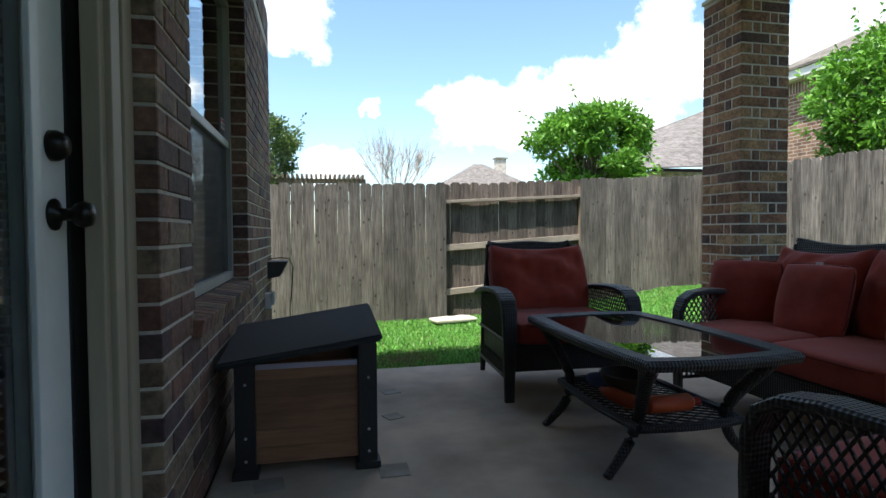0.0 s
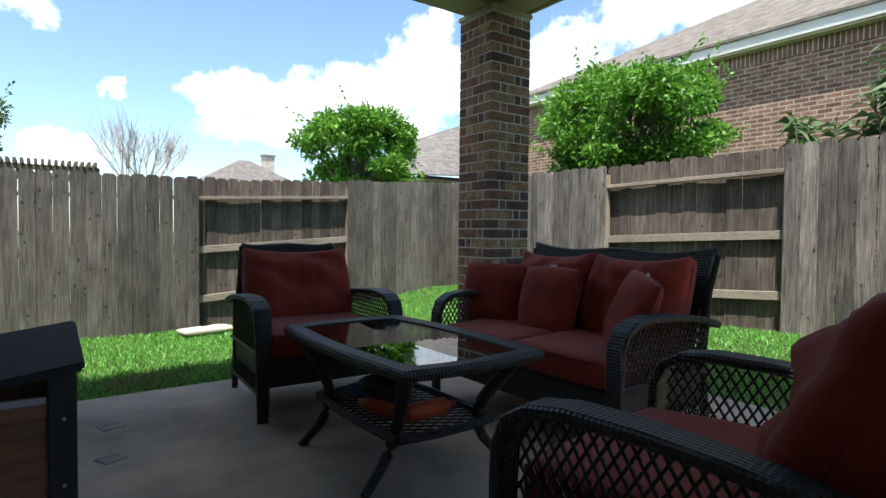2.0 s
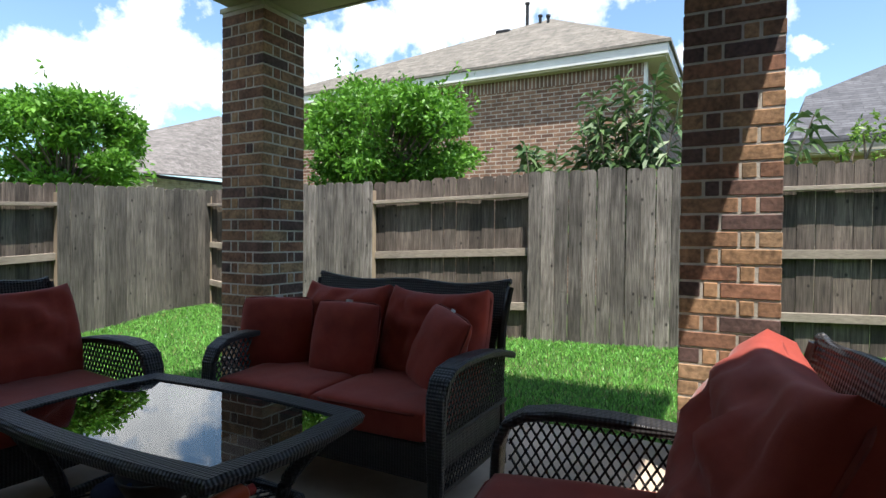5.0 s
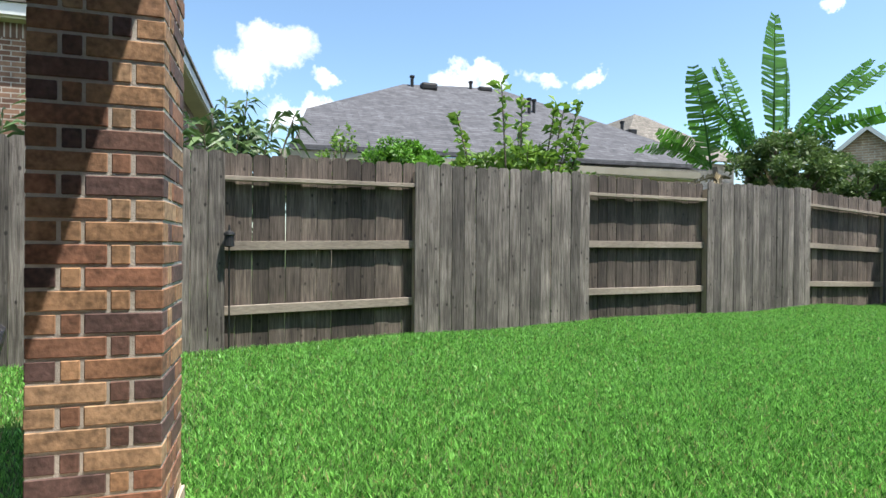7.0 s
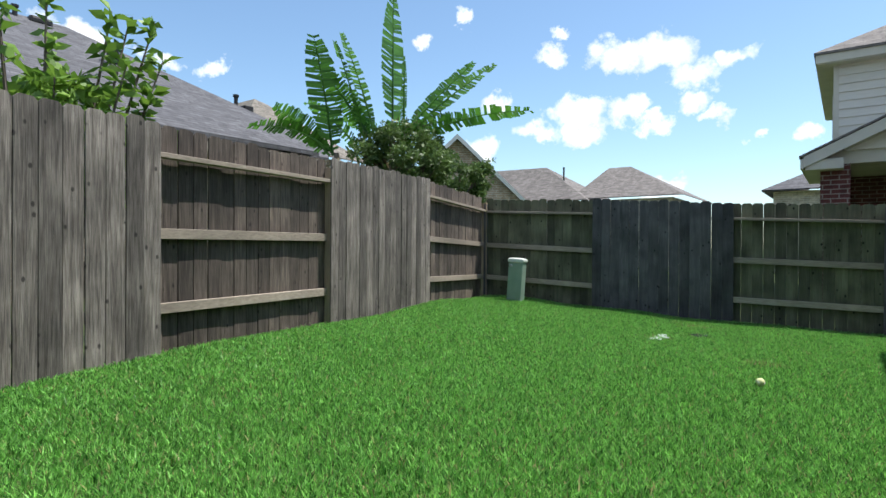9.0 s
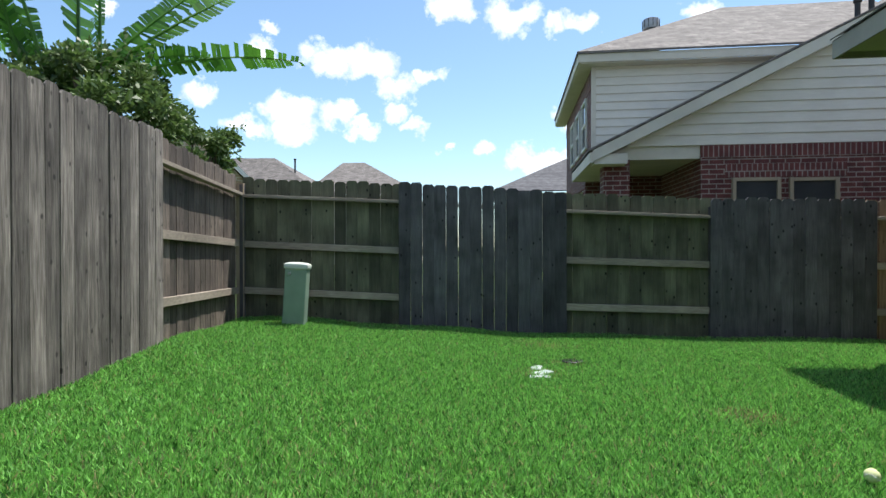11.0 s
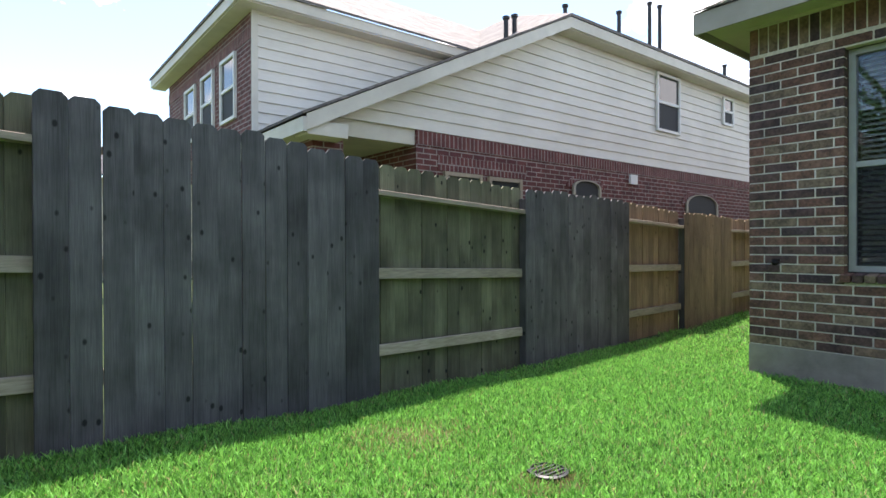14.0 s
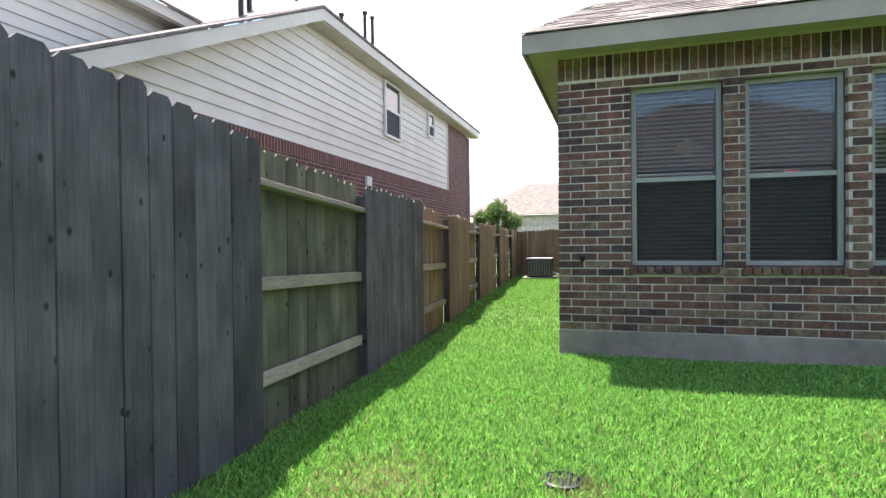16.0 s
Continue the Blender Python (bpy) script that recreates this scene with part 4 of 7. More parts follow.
tagged(new("floor_inside", finish("floor_inside", boxes((-15.2, WX - 0.25, WY + 0.23, -1.53, 0.02, 0.1), (-15.2, PX_ - 0.25, -1.53, 5.6, 0.02, 0.1)), M_DARK)), "floor inside the house, near-black for the unlit room", "floor", kind="structure")
tagged(new("wall_inside", finish("wall_inside", boxes((-3.2, -3.1, WY + 0.23, 5.6, 0.1, 2.86)), M_DARK)), "inner wall behind the windows, near-black for the unlit room", "wall", kind="structure")
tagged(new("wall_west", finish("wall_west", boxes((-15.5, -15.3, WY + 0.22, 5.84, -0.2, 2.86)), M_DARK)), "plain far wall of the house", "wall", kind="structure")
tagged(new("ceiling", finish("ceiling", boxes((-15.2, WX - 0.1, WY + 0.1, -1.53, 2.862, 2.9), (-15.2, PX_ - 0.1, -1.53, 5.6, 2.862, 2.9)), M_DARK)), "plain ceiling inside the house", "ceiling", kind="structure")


def shingles(parent, corner, along, up, length, rows, expose=0.145, taper=0.0):
    """Overlapping shingle courses on a slope: corner, unit vectors along the eave and up the slope. taper: loss of length at the start for each metre up."""
    bm_ = bmesh.new()
    nrm = along.cross(up).normalized()
    for r in range(rows):
        s0, s1 = r * expose, (r + 1) * expose + 0.03
        u = taper * s0 - random.uniform(0, 0.3)
        while u < length:
            w = random.uniform(0.14, 0.34)
            a, b = max(u, taper * s0), min(u + w - 0.004, length)
            if b - a > 0.02:
                lift = random.choice((0.008, 0.011, 0.014))
                q = [corner + along * a + up * s0 + nrm * lift, corner + along * b + up * s0 + nrm * lift, corner + along * b + up * s1 + nrm * 0.002, corner + along * a + up * s1 + nrm * 0.002]
                lo = [corner + along * a + up * s0, corner + along * b + up * s0]
                v = [bm_.verts.new(p) for p in q + lo]
                bm_.faces.new(v[:4])
                bm_.faces.new((v[4], v[5], v[1], v[0]))
            u += w
    ob = part("shingle_courses", bm_, M_SHINGLE, parent)
    ob["kind"] = "stuff"


EX, EY, EZ = 0.9, -8.75, 2.98
roof = thing("house_roof", "grey-tan shingle hip roof with taupe fascia", "roof", kind="structure")
slope = 0.5
bm = bmesh.new()
top_z = EZ + slope * 4.0
c0, c1, c2, c3 = (EX, EY, EZ), (EX, -1.0, EZ), (EX - 8, -1.0, EZ), (-15.6, EY, EZ)
r0, r1 = (EX - 4.0, EY + 1.2, top_z), (EX - 4.0, -1.0, top_z)
r2 = (-15.6, EY + 1.2, top_z)
for face in ((c0, c1, r1, r0), (c3, c0, r0, r2), (r0, r1, (-15.6, -1.0, top_z), r2)):
    bm.faces.new([bm.verts.new(p) for p in face])
part("deck", bm, M_ROOF_TAN, roof)
up_v = Vector((-1, 0, slope)).normalized()
shingles(roof, Vector((EX + 0.02, EY, EZ + 0.004)), Vector((0, 1, 0)), up_v, 6.5, 16, taper=0.26)
part("fascia", boxes((EX - 0.02, EX, EY, -1.0, 2.8, EZ - 0.004), (-15.6, EX - 0.02, EY, EY + 0.02, 2.8, EZ - 0.004)), M_FASCIA, roof)
part("soffit", boxes((WX - 0.005, EX - 0.022, EY + 0.022, -1.0, 2.862, 2.875), (-15.6, WX - 0.007, EY + 0.022, WY + 0.01, 2.862, 2.875)), M_SOFFIT, roof)
part("frieze_board", boxes((WX - 0.002, WX + 0.02, WY, -1.3, 2.835, 2.861)), M_SOFFIT, roof)

# ---- the house: patio wall with door and window ----
PX = -1.0
wall_p = thing("wall_patio", "dark brown brick patio wall with pale mortar", "wall", kind="structure")
DOOR = (1.16, 2.16)
PWIN = (2.79, 4.27)
PHOLES = [(DOOR[0] - 0.27, DOOR[1] + 0.22, -0.1, 2.25), (PWIN[0], PWIN[1], 0.62, 2.32)]
wall_slab(wall_p, "mortar", PX - 0.085, PX - 0.004, -1.3, 5.835, 0.0, 2.86, [(a - 0.006, b + 0.006, lo, hi + 0.006) for a, b, lo, hi in PHOLES], M_MORTAR)
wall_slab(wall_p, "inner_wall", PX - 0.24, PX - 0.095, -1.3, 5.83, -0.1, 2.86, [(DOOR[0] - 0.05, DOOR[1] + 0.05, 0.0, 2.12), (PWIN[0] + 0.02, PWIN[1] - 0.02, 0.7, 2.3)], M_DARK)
pp = wall_pieces(-1.3, 5.84, 0.002, 2.6, PHOLES, [(-1.3, 5.84, 2.61, 2.85)])
brick_wall_x(wall_p, PX, pp, (2.9, 0.9))
n_ = round((PWIN[1] - PWIN[0] + 0.1) / 0.077)
for i in range(n_):
    ob = lay(wall_p, (PX - 0.03, PWIN[0] - 0.05 + (i + 0.5) * (PWIN[1] - PWIN[0] + 0.1) / n_, 0.645), (0.13, (PWIN[1] - PWIN[0] + 0.1) / n_ - JOINT, 0.06), M_BRICK)
    ob.rotation_euler = (0, 0.15, 0)
part("end_wall", boxes((-15.5, PX - 0.005, 5.835, 5.95, -0.2, 2.86)), coursed("end_brick", "x", (0.115, 0.062, 0.042), (0.17, 0.1, 0.062), (0.42, 0.38, 0.33), LENGTH, COURSE, 0.011), wall_p)
sash_window("window_4", PX - 0.085, PWIN[0] + 0.005, PWIN[1] - 0.005, 0.69, 2.31, slats=False)
sticker2 = copy_thing(stick, pose(PX - 0.113, 4.15, 1.58))

door = thing("door_1", "grey-white glazed patio door in a taupe frame, closed", "door", kind="structure")
DX = PX - 0.13
part("casing", boxes((PX - 0.1, PX - 0.06, DOOR[1], DOOR[1] + 0.215, 0.0, 2.25), (PX - 0.1, PX - 0.045, DOOR[1] + 0.03, DOOR[1] + 0.09, 0.0, 2.16), (PX - 0.1, PX - 0.05, DOOR[1] + 0.13, DOOR[1] + 0.2, 0, 2.22),
                     (PX - 0.1, PX - 0.06, DOOR[0] - 0.26, DOOR[0], 0.0, 2.25), (PX - 0.1, PX - 0.06, DOOR[0], DOOR[1], 2.06, 2.25), bevel=0.004), M_CASING, door)
leaf = part("door_leaf", boxes((DX - 0.045, DX, DOOR[0] + 0.012, DOOR[0] + 0.16, 0.03, 2.05), (DX - 0.045, DX, DOOR[1] - 0.16, DOOR[1] - 0.012, 0.03, 2.05),
                              (DX - 0.045, DX, DOOR[0] + 0.16, DOOR[1] - 0.16, 0.03, 0.3), (DX - 0.045, DX, DOOR[0] + 0.16, DOOR[1] - 0.16, 1.9, 2.05)), M_DOOR, door)
part("glazing_bead", boxes((DX, DX + 0.014, DOOR[1] - 0.185, DOOR[1] - 0.15, 0.29, 1.91), (DX, DX + 0.014, DOOR[0] + 0.15, DOOR[0] + 0.185, 0.29, 1.91), (DX, DX + 0.013, DOOR[0] + 0.185, DOOR[1] - 0.185, 0.29, 0.32), (DX, DX + 0.013, DOOR[0] + 0.185, DOOR[1] - 0.185, 1.88, 1.91), bevel=0.003), M_DOOR, leaf)
p = part("pane", boxes((DX - 0.02, DX - 0.015, DOOR[0] + 0.16, DOOR[1] - 0.16, 0.3, 1.9)), M_PANE, leaf)
p.visible_shadow = False
part("weatherstrip", boxes((DX - 0.04, DX + 0.003, DOOR[1] - 0.012, DOOR[1], 0.0, 2.06)), M_BLACK, door)
part("threshold", boxes((PX - 0.22, PX - 0.02, DOOR[0] - 0.02, DOOR[1] + 0.02, 0.0, 0.025), bevel=0.004), M_GREYMETAL, door)
knob = lathe([(0.034, 0), (0.034, 0.006), (0.014, 0.012), (0.013, 0.035), (0.024, 0.045), (0.029, 0.06), (0.024, 0.074), (0.008, 0.08)], 18)
part("door_knob", shifted(knob, pose(DX, DOOR[1] - 0.075, 1.0, 0, 90, 0)), M_BRONZE, door, "dark bronze door knob", True)
part("deadbolt", shifted(lathe([(0.033, 0), (0.033, 0.012), (0.026, 0.026), (0.02, 0.032), (0.004, 0.033)], 18), pose(DX, DOOR[1] - 0.075, 1.145, 0, 90, 0)), M_BRONZE, door, "dark bronze deadbolt", True)
mesh = finish("slat", shifted(boxes((-0.012, 0.012, -0.33, 0.33, -0.001, 0.001)), pose(0, 0, 0, 0, 28, 0)), M_BLIND)
for i in range(62):
    s = new("slat", mesh)
    s.parent = door
    s.location = (DX - 0.07, (DOOR[0] + DOOR[1]) / 2, 0.33 + i * 0.025)

# patio roof on brick pillars
patio_roof = thing("patio_roof", "cream painted patio roof with beams and soffit", "roof", kind="structure")
part("soffit", boxes((PX, 3.12, 0.95, 4.68, 2.99, 3.02)), M_SOFFIT, patio_roof)
# next soffit and fascia: unseen strip, added to keep sun off the south armchair
part("soffit", boxes((PX, 0.4, -1.3, 0.918, 2.99, 3.02)), M_SOFFIT, patio_roof)
part("fascia", boxes((0.402, 0.43, -1.3, 0.918, 2.94, 3.1)), M_FASCIA, patio_roof)
part("beam", boxes((2.44, 2.72, 1.2, 4.56, 2.74, 2.985), bevel=0.006), M_SOFFIT, patio_roof)
part("beam", boxes((PX, 2.435, 4.27, 4.56, 2.74, 2.985), bevel=0.006), M_SOFFIT, patio_roof)
part("fascia", boxes((3.122, 3.15, 0.92, 4.71, 2.94, 3.1), (PX, 3.12, 4.682, 4.71, 2.94, 3.1), (PX, 3.12, 0.92, 0.948, 2.94, 3.1)), M_FASCIA, patio_roof)
bm = bmesh.new()
for f in (((3.17, 0.9, 3.11), (3.17, 4.73, 3.11), (1.09, 2.91, 4.05)), ((3.17, 4.73, 3.11), (-1.4, 4.73, 3.11), (-1.4, 2.91, 4.05), (1.09, 2.91, 4.05)), ((3.17, 0.9, 3.11), (1.09, 2.91, 4.05), (-1.4, 2.91, 4.05), (-1.4, 0.9, 3.11))):
    bm.faces.new([bm.verts.new(q) for q in f])
part("deck", bm, M_ROOF_TAN, patio_roof)
bm = bmesh.new()
bm.faces.new([bm.verts.new(q) for q in ((-1.3, 0.9, 2.9), (-1.3, 6.2, 2.9), (-6, 6.2, 5.2), (-6, -3, 5.2), (-1.3, -1.5, 2.9))])
part("deck", bm, M_ROOF_TAN, roof)


def pillar(x0, y0):
    """Square brick pillar, pinwheel bond, turned about from course to course."""
    S = 0.406
    top_ = thing("brick_pillar", "square brown brick pillar carrying the patio roof", "pillar", group="patio pillars")
    part("core", boxes((x0 + 0.0025, x0 + S - 0.0025, y0 + 0.0025, y0 + S - 0.0025, 0, 2.735)), M_MORTAR, top_)
    part("capital", boxes((x0 - 0.012, x0 + S + 0.012, y0 - 0.012, y0 + S + 0.012, 2.705, 2.738), bevel=0.004), M_SOFFIT, top_)
    n = int(2.7 / COURSE)
    L, Sm = 0.236, 0.06
    cx, cy = x0 + S / 2, y0 + S / 2
    for c in range(n):
        z = 0.005 + (c + 0.5) * COURSE
        flip = c % 2
        for k in range(4):
            rot = Matrix.Rotation(k * math.pi / 2, 3, "Z")
            for a, b in ((0.0, L), (L + JOINT, S - DEEP - JOINT)):
                u = (a + b) / 2 - S / 2
                if flip:
                    u = -u
                p_ = rot @ Vector((u, -S / 2 + DEEP / 2 - random.uniform(0.0003, 0.003), 0))
                size = (b - a, DEEP, COURSE - JOINT) if k % 2 == 0 else (DEEP, b - a, COURSE - JOINT)
                lay(top_, (cx + p_.x, cy + p_.y, z), size, M_PBRICK)
    return top_


pillar(2.385, 4.215)
pillar(2.39, 1.15)


# ---- patio furniture ----
def lattice(bm, y0, y1, z0, z1, x, step=0.03, w=0.003):
    """Crossed diagonal strands filling a side panel at x."""
    h = z1 - z0
    for sgn in (1, -1):
        u = y0 - h
        while u < y1 + h:
            a, b = (u, z0), (u + h * 0.62, z1)
            if sgn < 0:
                a, b = (u + h * 0.62, z0), (u, z1)
            (ya, za), (yb, zb) = a, b
            pts = []
            for f in (0.0, 1.0):
                pts.append([ya + (yb - ya) * f, za + (zb - za) * f])
            # clip to the panel
            dy = yb - ya
            lo, hi = 0.0, 1.0
            for lim, side in ((y0, 1), (y1, -1)):
                fa = (lim - ya) / dy
                if (dy > 0) == (side > 0):
                    lo = max(lo, fa)
                else:
                    hi = min(hi, fa)
            if hi - lo > 0.05:
                p = Vector((x, ya + dy * lo, za + (zb - za) * lo))
                q = Vector((x, ya + dy * hi, za + (zb - za) * hi))
                t = (q - p).normalized()
                nrm = Vector((0, -t.z, t.y)) * w
                v = [bm.verts.new(c + Vector((dx, 0, 0))) for dx in (-0.003 + 0.002 * sgn, 0.003 + 0.002 * sgn) for c in (p - nrm, p + nrm, q + nrm, q - nrm)]
                for f in ((0, 1, 2, 3), (7, 6, 5, 4), (0, 4, 5, 1), (2, 6, 7, 3), (1, 5, 6, 2), (0, 3, 7, 4)):
                    bm.faces.new([v[i] for i in f])
            u += step


ARM = [(-0.372, 0.0), (-0.375, 0.2), (-0.378, 0.4), (-0.372, 0.5), (-0.345, 0.56), (-0.29, 0.592), (-0.2, 0.605), (-0.05, 0.603), (0.1, 0.592), (0.22, 0.575), (0.33, 0.55), (0.38, 0.535)]
ARM_W = [0.055, 0.066, 0.08, 0.086, 0.09, 0.092, 0.092, 0.09, 0.085, 0.08, 0.072, 0.06]


def wicker_seat(name, label, category, width, seats, m, group="", puff=0.0):
    """Outdoor wicker armchair or loveseat: it looks along -y, origin on the floor under its middle."""
    top_ = thing(name, label, category, m, group)
    half = width / 2
    for sx in (-1, 1):
        bm_ = bmesh.new()
        sweep(bm_, ARM, ARM_W, 0.03)
        part("arm", shifted(bm_, pose(sx * (half - 0.045), 0, 0)), M_WICKER, top_)
        bm_ = bmesh.new()
        flare = 0.125 if seats == 1 else 0.06
        tube(bm_, [(sx * (half - 0.07), 0.365, 0), (sx * (half - 0.07), 0.325, 0.25), (sx * (half - 0.075), 0.32, 0.42), (sx * (half - 0.06 - flare * 0.4), 0.375, 0.68), (sx * (half - flare), 0.415, 0.865)], [0.018, 0.022, 0.024, 0.022, 0.018], 8)
        part("back_leg", bm_, M_METAL, top_)
        bm_ = bmesh.new()
        lattice(bm_, -0.34, 0.31, 0.33, 0.585, sx * (half - 0.05))
        part("lattice", bm_, M_WICKER, top_, "open diamond lattice")
        bm_ = bmesh.new()
        lattice(bm_, -0.34, 0.3, 0.12, 0.2, sx * (half - 0.05), 0.03)
        part("lattice", bm_, M_WICKER, top_)
        bm_ = bmesh.new()
        tube(bm_, [(sx * (half - 0.05), -0.36, 0.115), (sx * (half - 0.05), 0.36, 0.115)], 0.011, 6)
        tube(bm_, [(sx * (half - 0.05), -0.36, 0.325), (sx * (half - 0.05), 0.33, 0.325)], 0.012, 6)
        part("stretcher", bm_, M_METAL, top_)
    part("seat_frame", boxes((-half + 0.06, half - 0.06, -0.35, 0.3, 0.16, 0.315), bevel=0.01), M_WICKER, top_)
    # curved back panel with an arched, flared top edge
    bm_ = bmesh.new()
    cols, rows_ = 24, 10
    grid = []
    for side in (0, 1):
        for j in range(rows_ + 1):
            for i in range(cols + 1):
                u, f = 2 * i / cols - 1, j / rows_
                w_ = half - 0.13 + (0.0 if seats == 1 else 0.065) * f ** 1.5
                crown = 0.008 * math.cos(u * math.pi * (2.0 if seats > 1 else 1.0)) + 0.022 * abs(u) ** 6
                z = 0.3 + (0.565 + crown) * f
                y = 0.3 + 0.11 * f ** 1.3 + 0.022 * (1 - u * u) * (0.3 + 0.7 * f)
                grid.append(bm_.verts.new((u * w_, y + side * 0.024, z)))
    per = (cols + 1) * (rows_ + 1)
    for side in (0, 1):
        for j in range(rows_):
            for i in range(cols):
                a = side * per + j * (cols + 1) + i
                q = (a, a + 1, a + cols + 2, a + cols + 1)
                bm_.faces.new([grid[k] for k in (q if side else q[::-1])])
    ring = [i for i in range(cols + 1)] + [j * (cols + 1) + cols for j in range(1, rows_ + 1)] + [rows_ * (cols + 1) + i for i in range(cols - 1, -1, -1)] + [j * (cols + 1) for j in range(rows_ - 1, 0, -1)]
    for a, b in zip(ring, ring[1:] + ring[:1]):
        bm_.faces.new((grid[a], grid[b], grid[per + b], grid[per + a]))
    part("backrest", bm_, M_WICKER, top_, smooth=False)
    bm_ = bmesh.new()
    tube(bm_, [((2 * i / 24 - 1) * (half - (0.125 if seats == 1 else 0.06)), 0.422 + 0.022 * (1 - (2 * i / 24 - 1) ** 2), 0.865 + 0.008 * math.cos((2 * i / 24 - 1) * math.pi * (2.0 if seats > 1 else 1.0)) + 0.022 * abs(2 * i / 24 - 1) ** 6) for i in range(25)], 0.015, 7)
    part("top_rail", bm_, M_WICKER, top_)
    sw = (width - 0.2) / seats
    for k in range(seats):
        cx = -((seats - 1) / 2 - k) * sw
        c = part("seat_cushion", shifted(cushion(sw - 0.004, 0.66, 0.14, 9, 0.72, 0.008, seed=k + 3), pose(cx, -0.045, 0.385, 1.5)), M_FABRIC, top_, "rust red seat cushion", True)
        part("piping", shifted(piping(sw - 0.004, 0.66, 0.048), pose(cx, -0.045, 0.385, 1.5)), M_PIPING, c)
        tall = (0.47 if seats == 1 else 0.46) + puff
        lean_ = pose(cx, 0.225 + 0.4 * puff, 0.63 + 0.45 * puff, 70 - 140 * puff)
        c = part("back_cushion", shifted(cushion(sw + (0.02 if seats == 1 else -0.01), tall, 0.23, 3.4, 0.3, 0.045, seed=k + 9 + seats, n=30, tuck=0.035, slump=0.035), lean_), M_FABRIC, top_, "rust red puffy back cushion", True)
        part("piping", shifted(piping(sw + (0.01 if seats == 1 else -0.02), tall - 0.02, 0.0, slump=0.035), lean_), M_PIPING, c)
    return top_


wicker_seat("wicker_armchair", "dark wicker armchair with rust red cushions beside the lawn", "chair", 0.84, 1, pose(0.84, 4.04, 0, 0, 0, -3), "wicker armchairs")
wicker_seat("wicker_armchair", "dark wicker armchair with rust red cushions, its back in sun", "chair", 0.84, 1, pose(0.815, 1.515, 0, 0, 0, 188), "wicker armchairs", 0.035)
wicker_seat("wicker_loveseat", "dark wicker loveseat with rust red cushions", "sofa", 1.34, 2, pose(1.79, 2.93, 0, 0, 0, -90))


def throw_pillow(x, y, z, m, seed, size=0.38):
    top_ = thing("throw_pillow", "square rust red throw pillow on the loveseat", "pillow", pose(x, y, z) @ m, "throw pillows")
    part("cover", cushion(size, size, 0.15, 2.6, 0.12, 0.012, seed=seed, n=16), M_FABRIC, top_, smooth=True)
    part("piping", piping(size, size, 0.0, 0.005), M_PIPING, top_)
    part("cloth_tag", boxes((-0.02, 0.02, size / 2 - 0.01, size / 2 + 0.012, 0.004, 0.006)), M_LABEL, top_, "small white cloth tag")


throw_pillow(1.79, 3.49, 0.595, pose(0, 0, 0, 74, 0, -62), 1)
throw_pillow(1.81, 3.05, 0.595, pose(0, 0, 0, 76, 0, -88), 2)
throw_pillow(1.81, 2.52, 0.595, pose(0, 0, 0, 68, 8, -128), 3)

# coffee table
TX0, TX1, TY0, TY1, TZ = 0.50, 1.15, 2.44, 3.55, 0.505
tcx, tcy, thx, thy = (TX0 + TX1) / 2, (TY0 + TY1) / 2, (TX1 - TX0) / 2, (TY1 - TY0) / 2
table = thing("coffee_table", "dark wicker coffee table with tinted glass top", "table", pose(tcx, tcy, 0))


def outline(hx, hy, bow, n=10):
    pts = []
    for (ax, ay), (bx_, by_) in (((-1, -1), (1, -1)), ((1, -1), (1, 1)), ((1, 1), (-1, 1)), ((-1, 1), (-1, -1))):
        for i in range(n):
            f = i / n
            x, y = ax + (bx_ - ax) * f, ay + (by_ - ay) * f
            k = bow * math.sin(math.pi * f)
            pts.append((x * hx + (k if ax == bx_ == 1 else -k if ax == bx_ == -1 else 0), y * hy + (k if ay == by_ == 1 else -k if ay == by_ == -1 else 0)))
    return pts


outer, inner = outline(thx, thy, 0.035), outline(thx - 0.075, thy - 0.075, 0.03)
bm = bmesh.new()
rings = [[bm.verts.new((x, y, z)) for x, y in o] for o, z in ((inner, TZ - 0.03), (inner, TZ), ([(x * 0.97, y * 0.98) for x, y in outer], TZ + 0.004), (outer, TZ - 0.012), ([(x * 0.985, y * 0.99) for x, y in outer], TZ - 0.035))]
for a, b in zip(rings, rings[1:] + rings[:1]):
    for i in range(len(a)):
        j = (i + 1) % len(a)
        bm.faces.new((a[i], a[j], b[j], b[i]))
part("rim", bm, M_WICKER, table, "woven wicker rim")
bm = bmesh.new()
prism(bm, [(x * 1.03, y * 1.02, TZ - 0.012) for x, y in inner], (0, 0, 0.006))
part("glass_top", bm, M_TABLEGLASS, table, "dark tinted glass sheet")
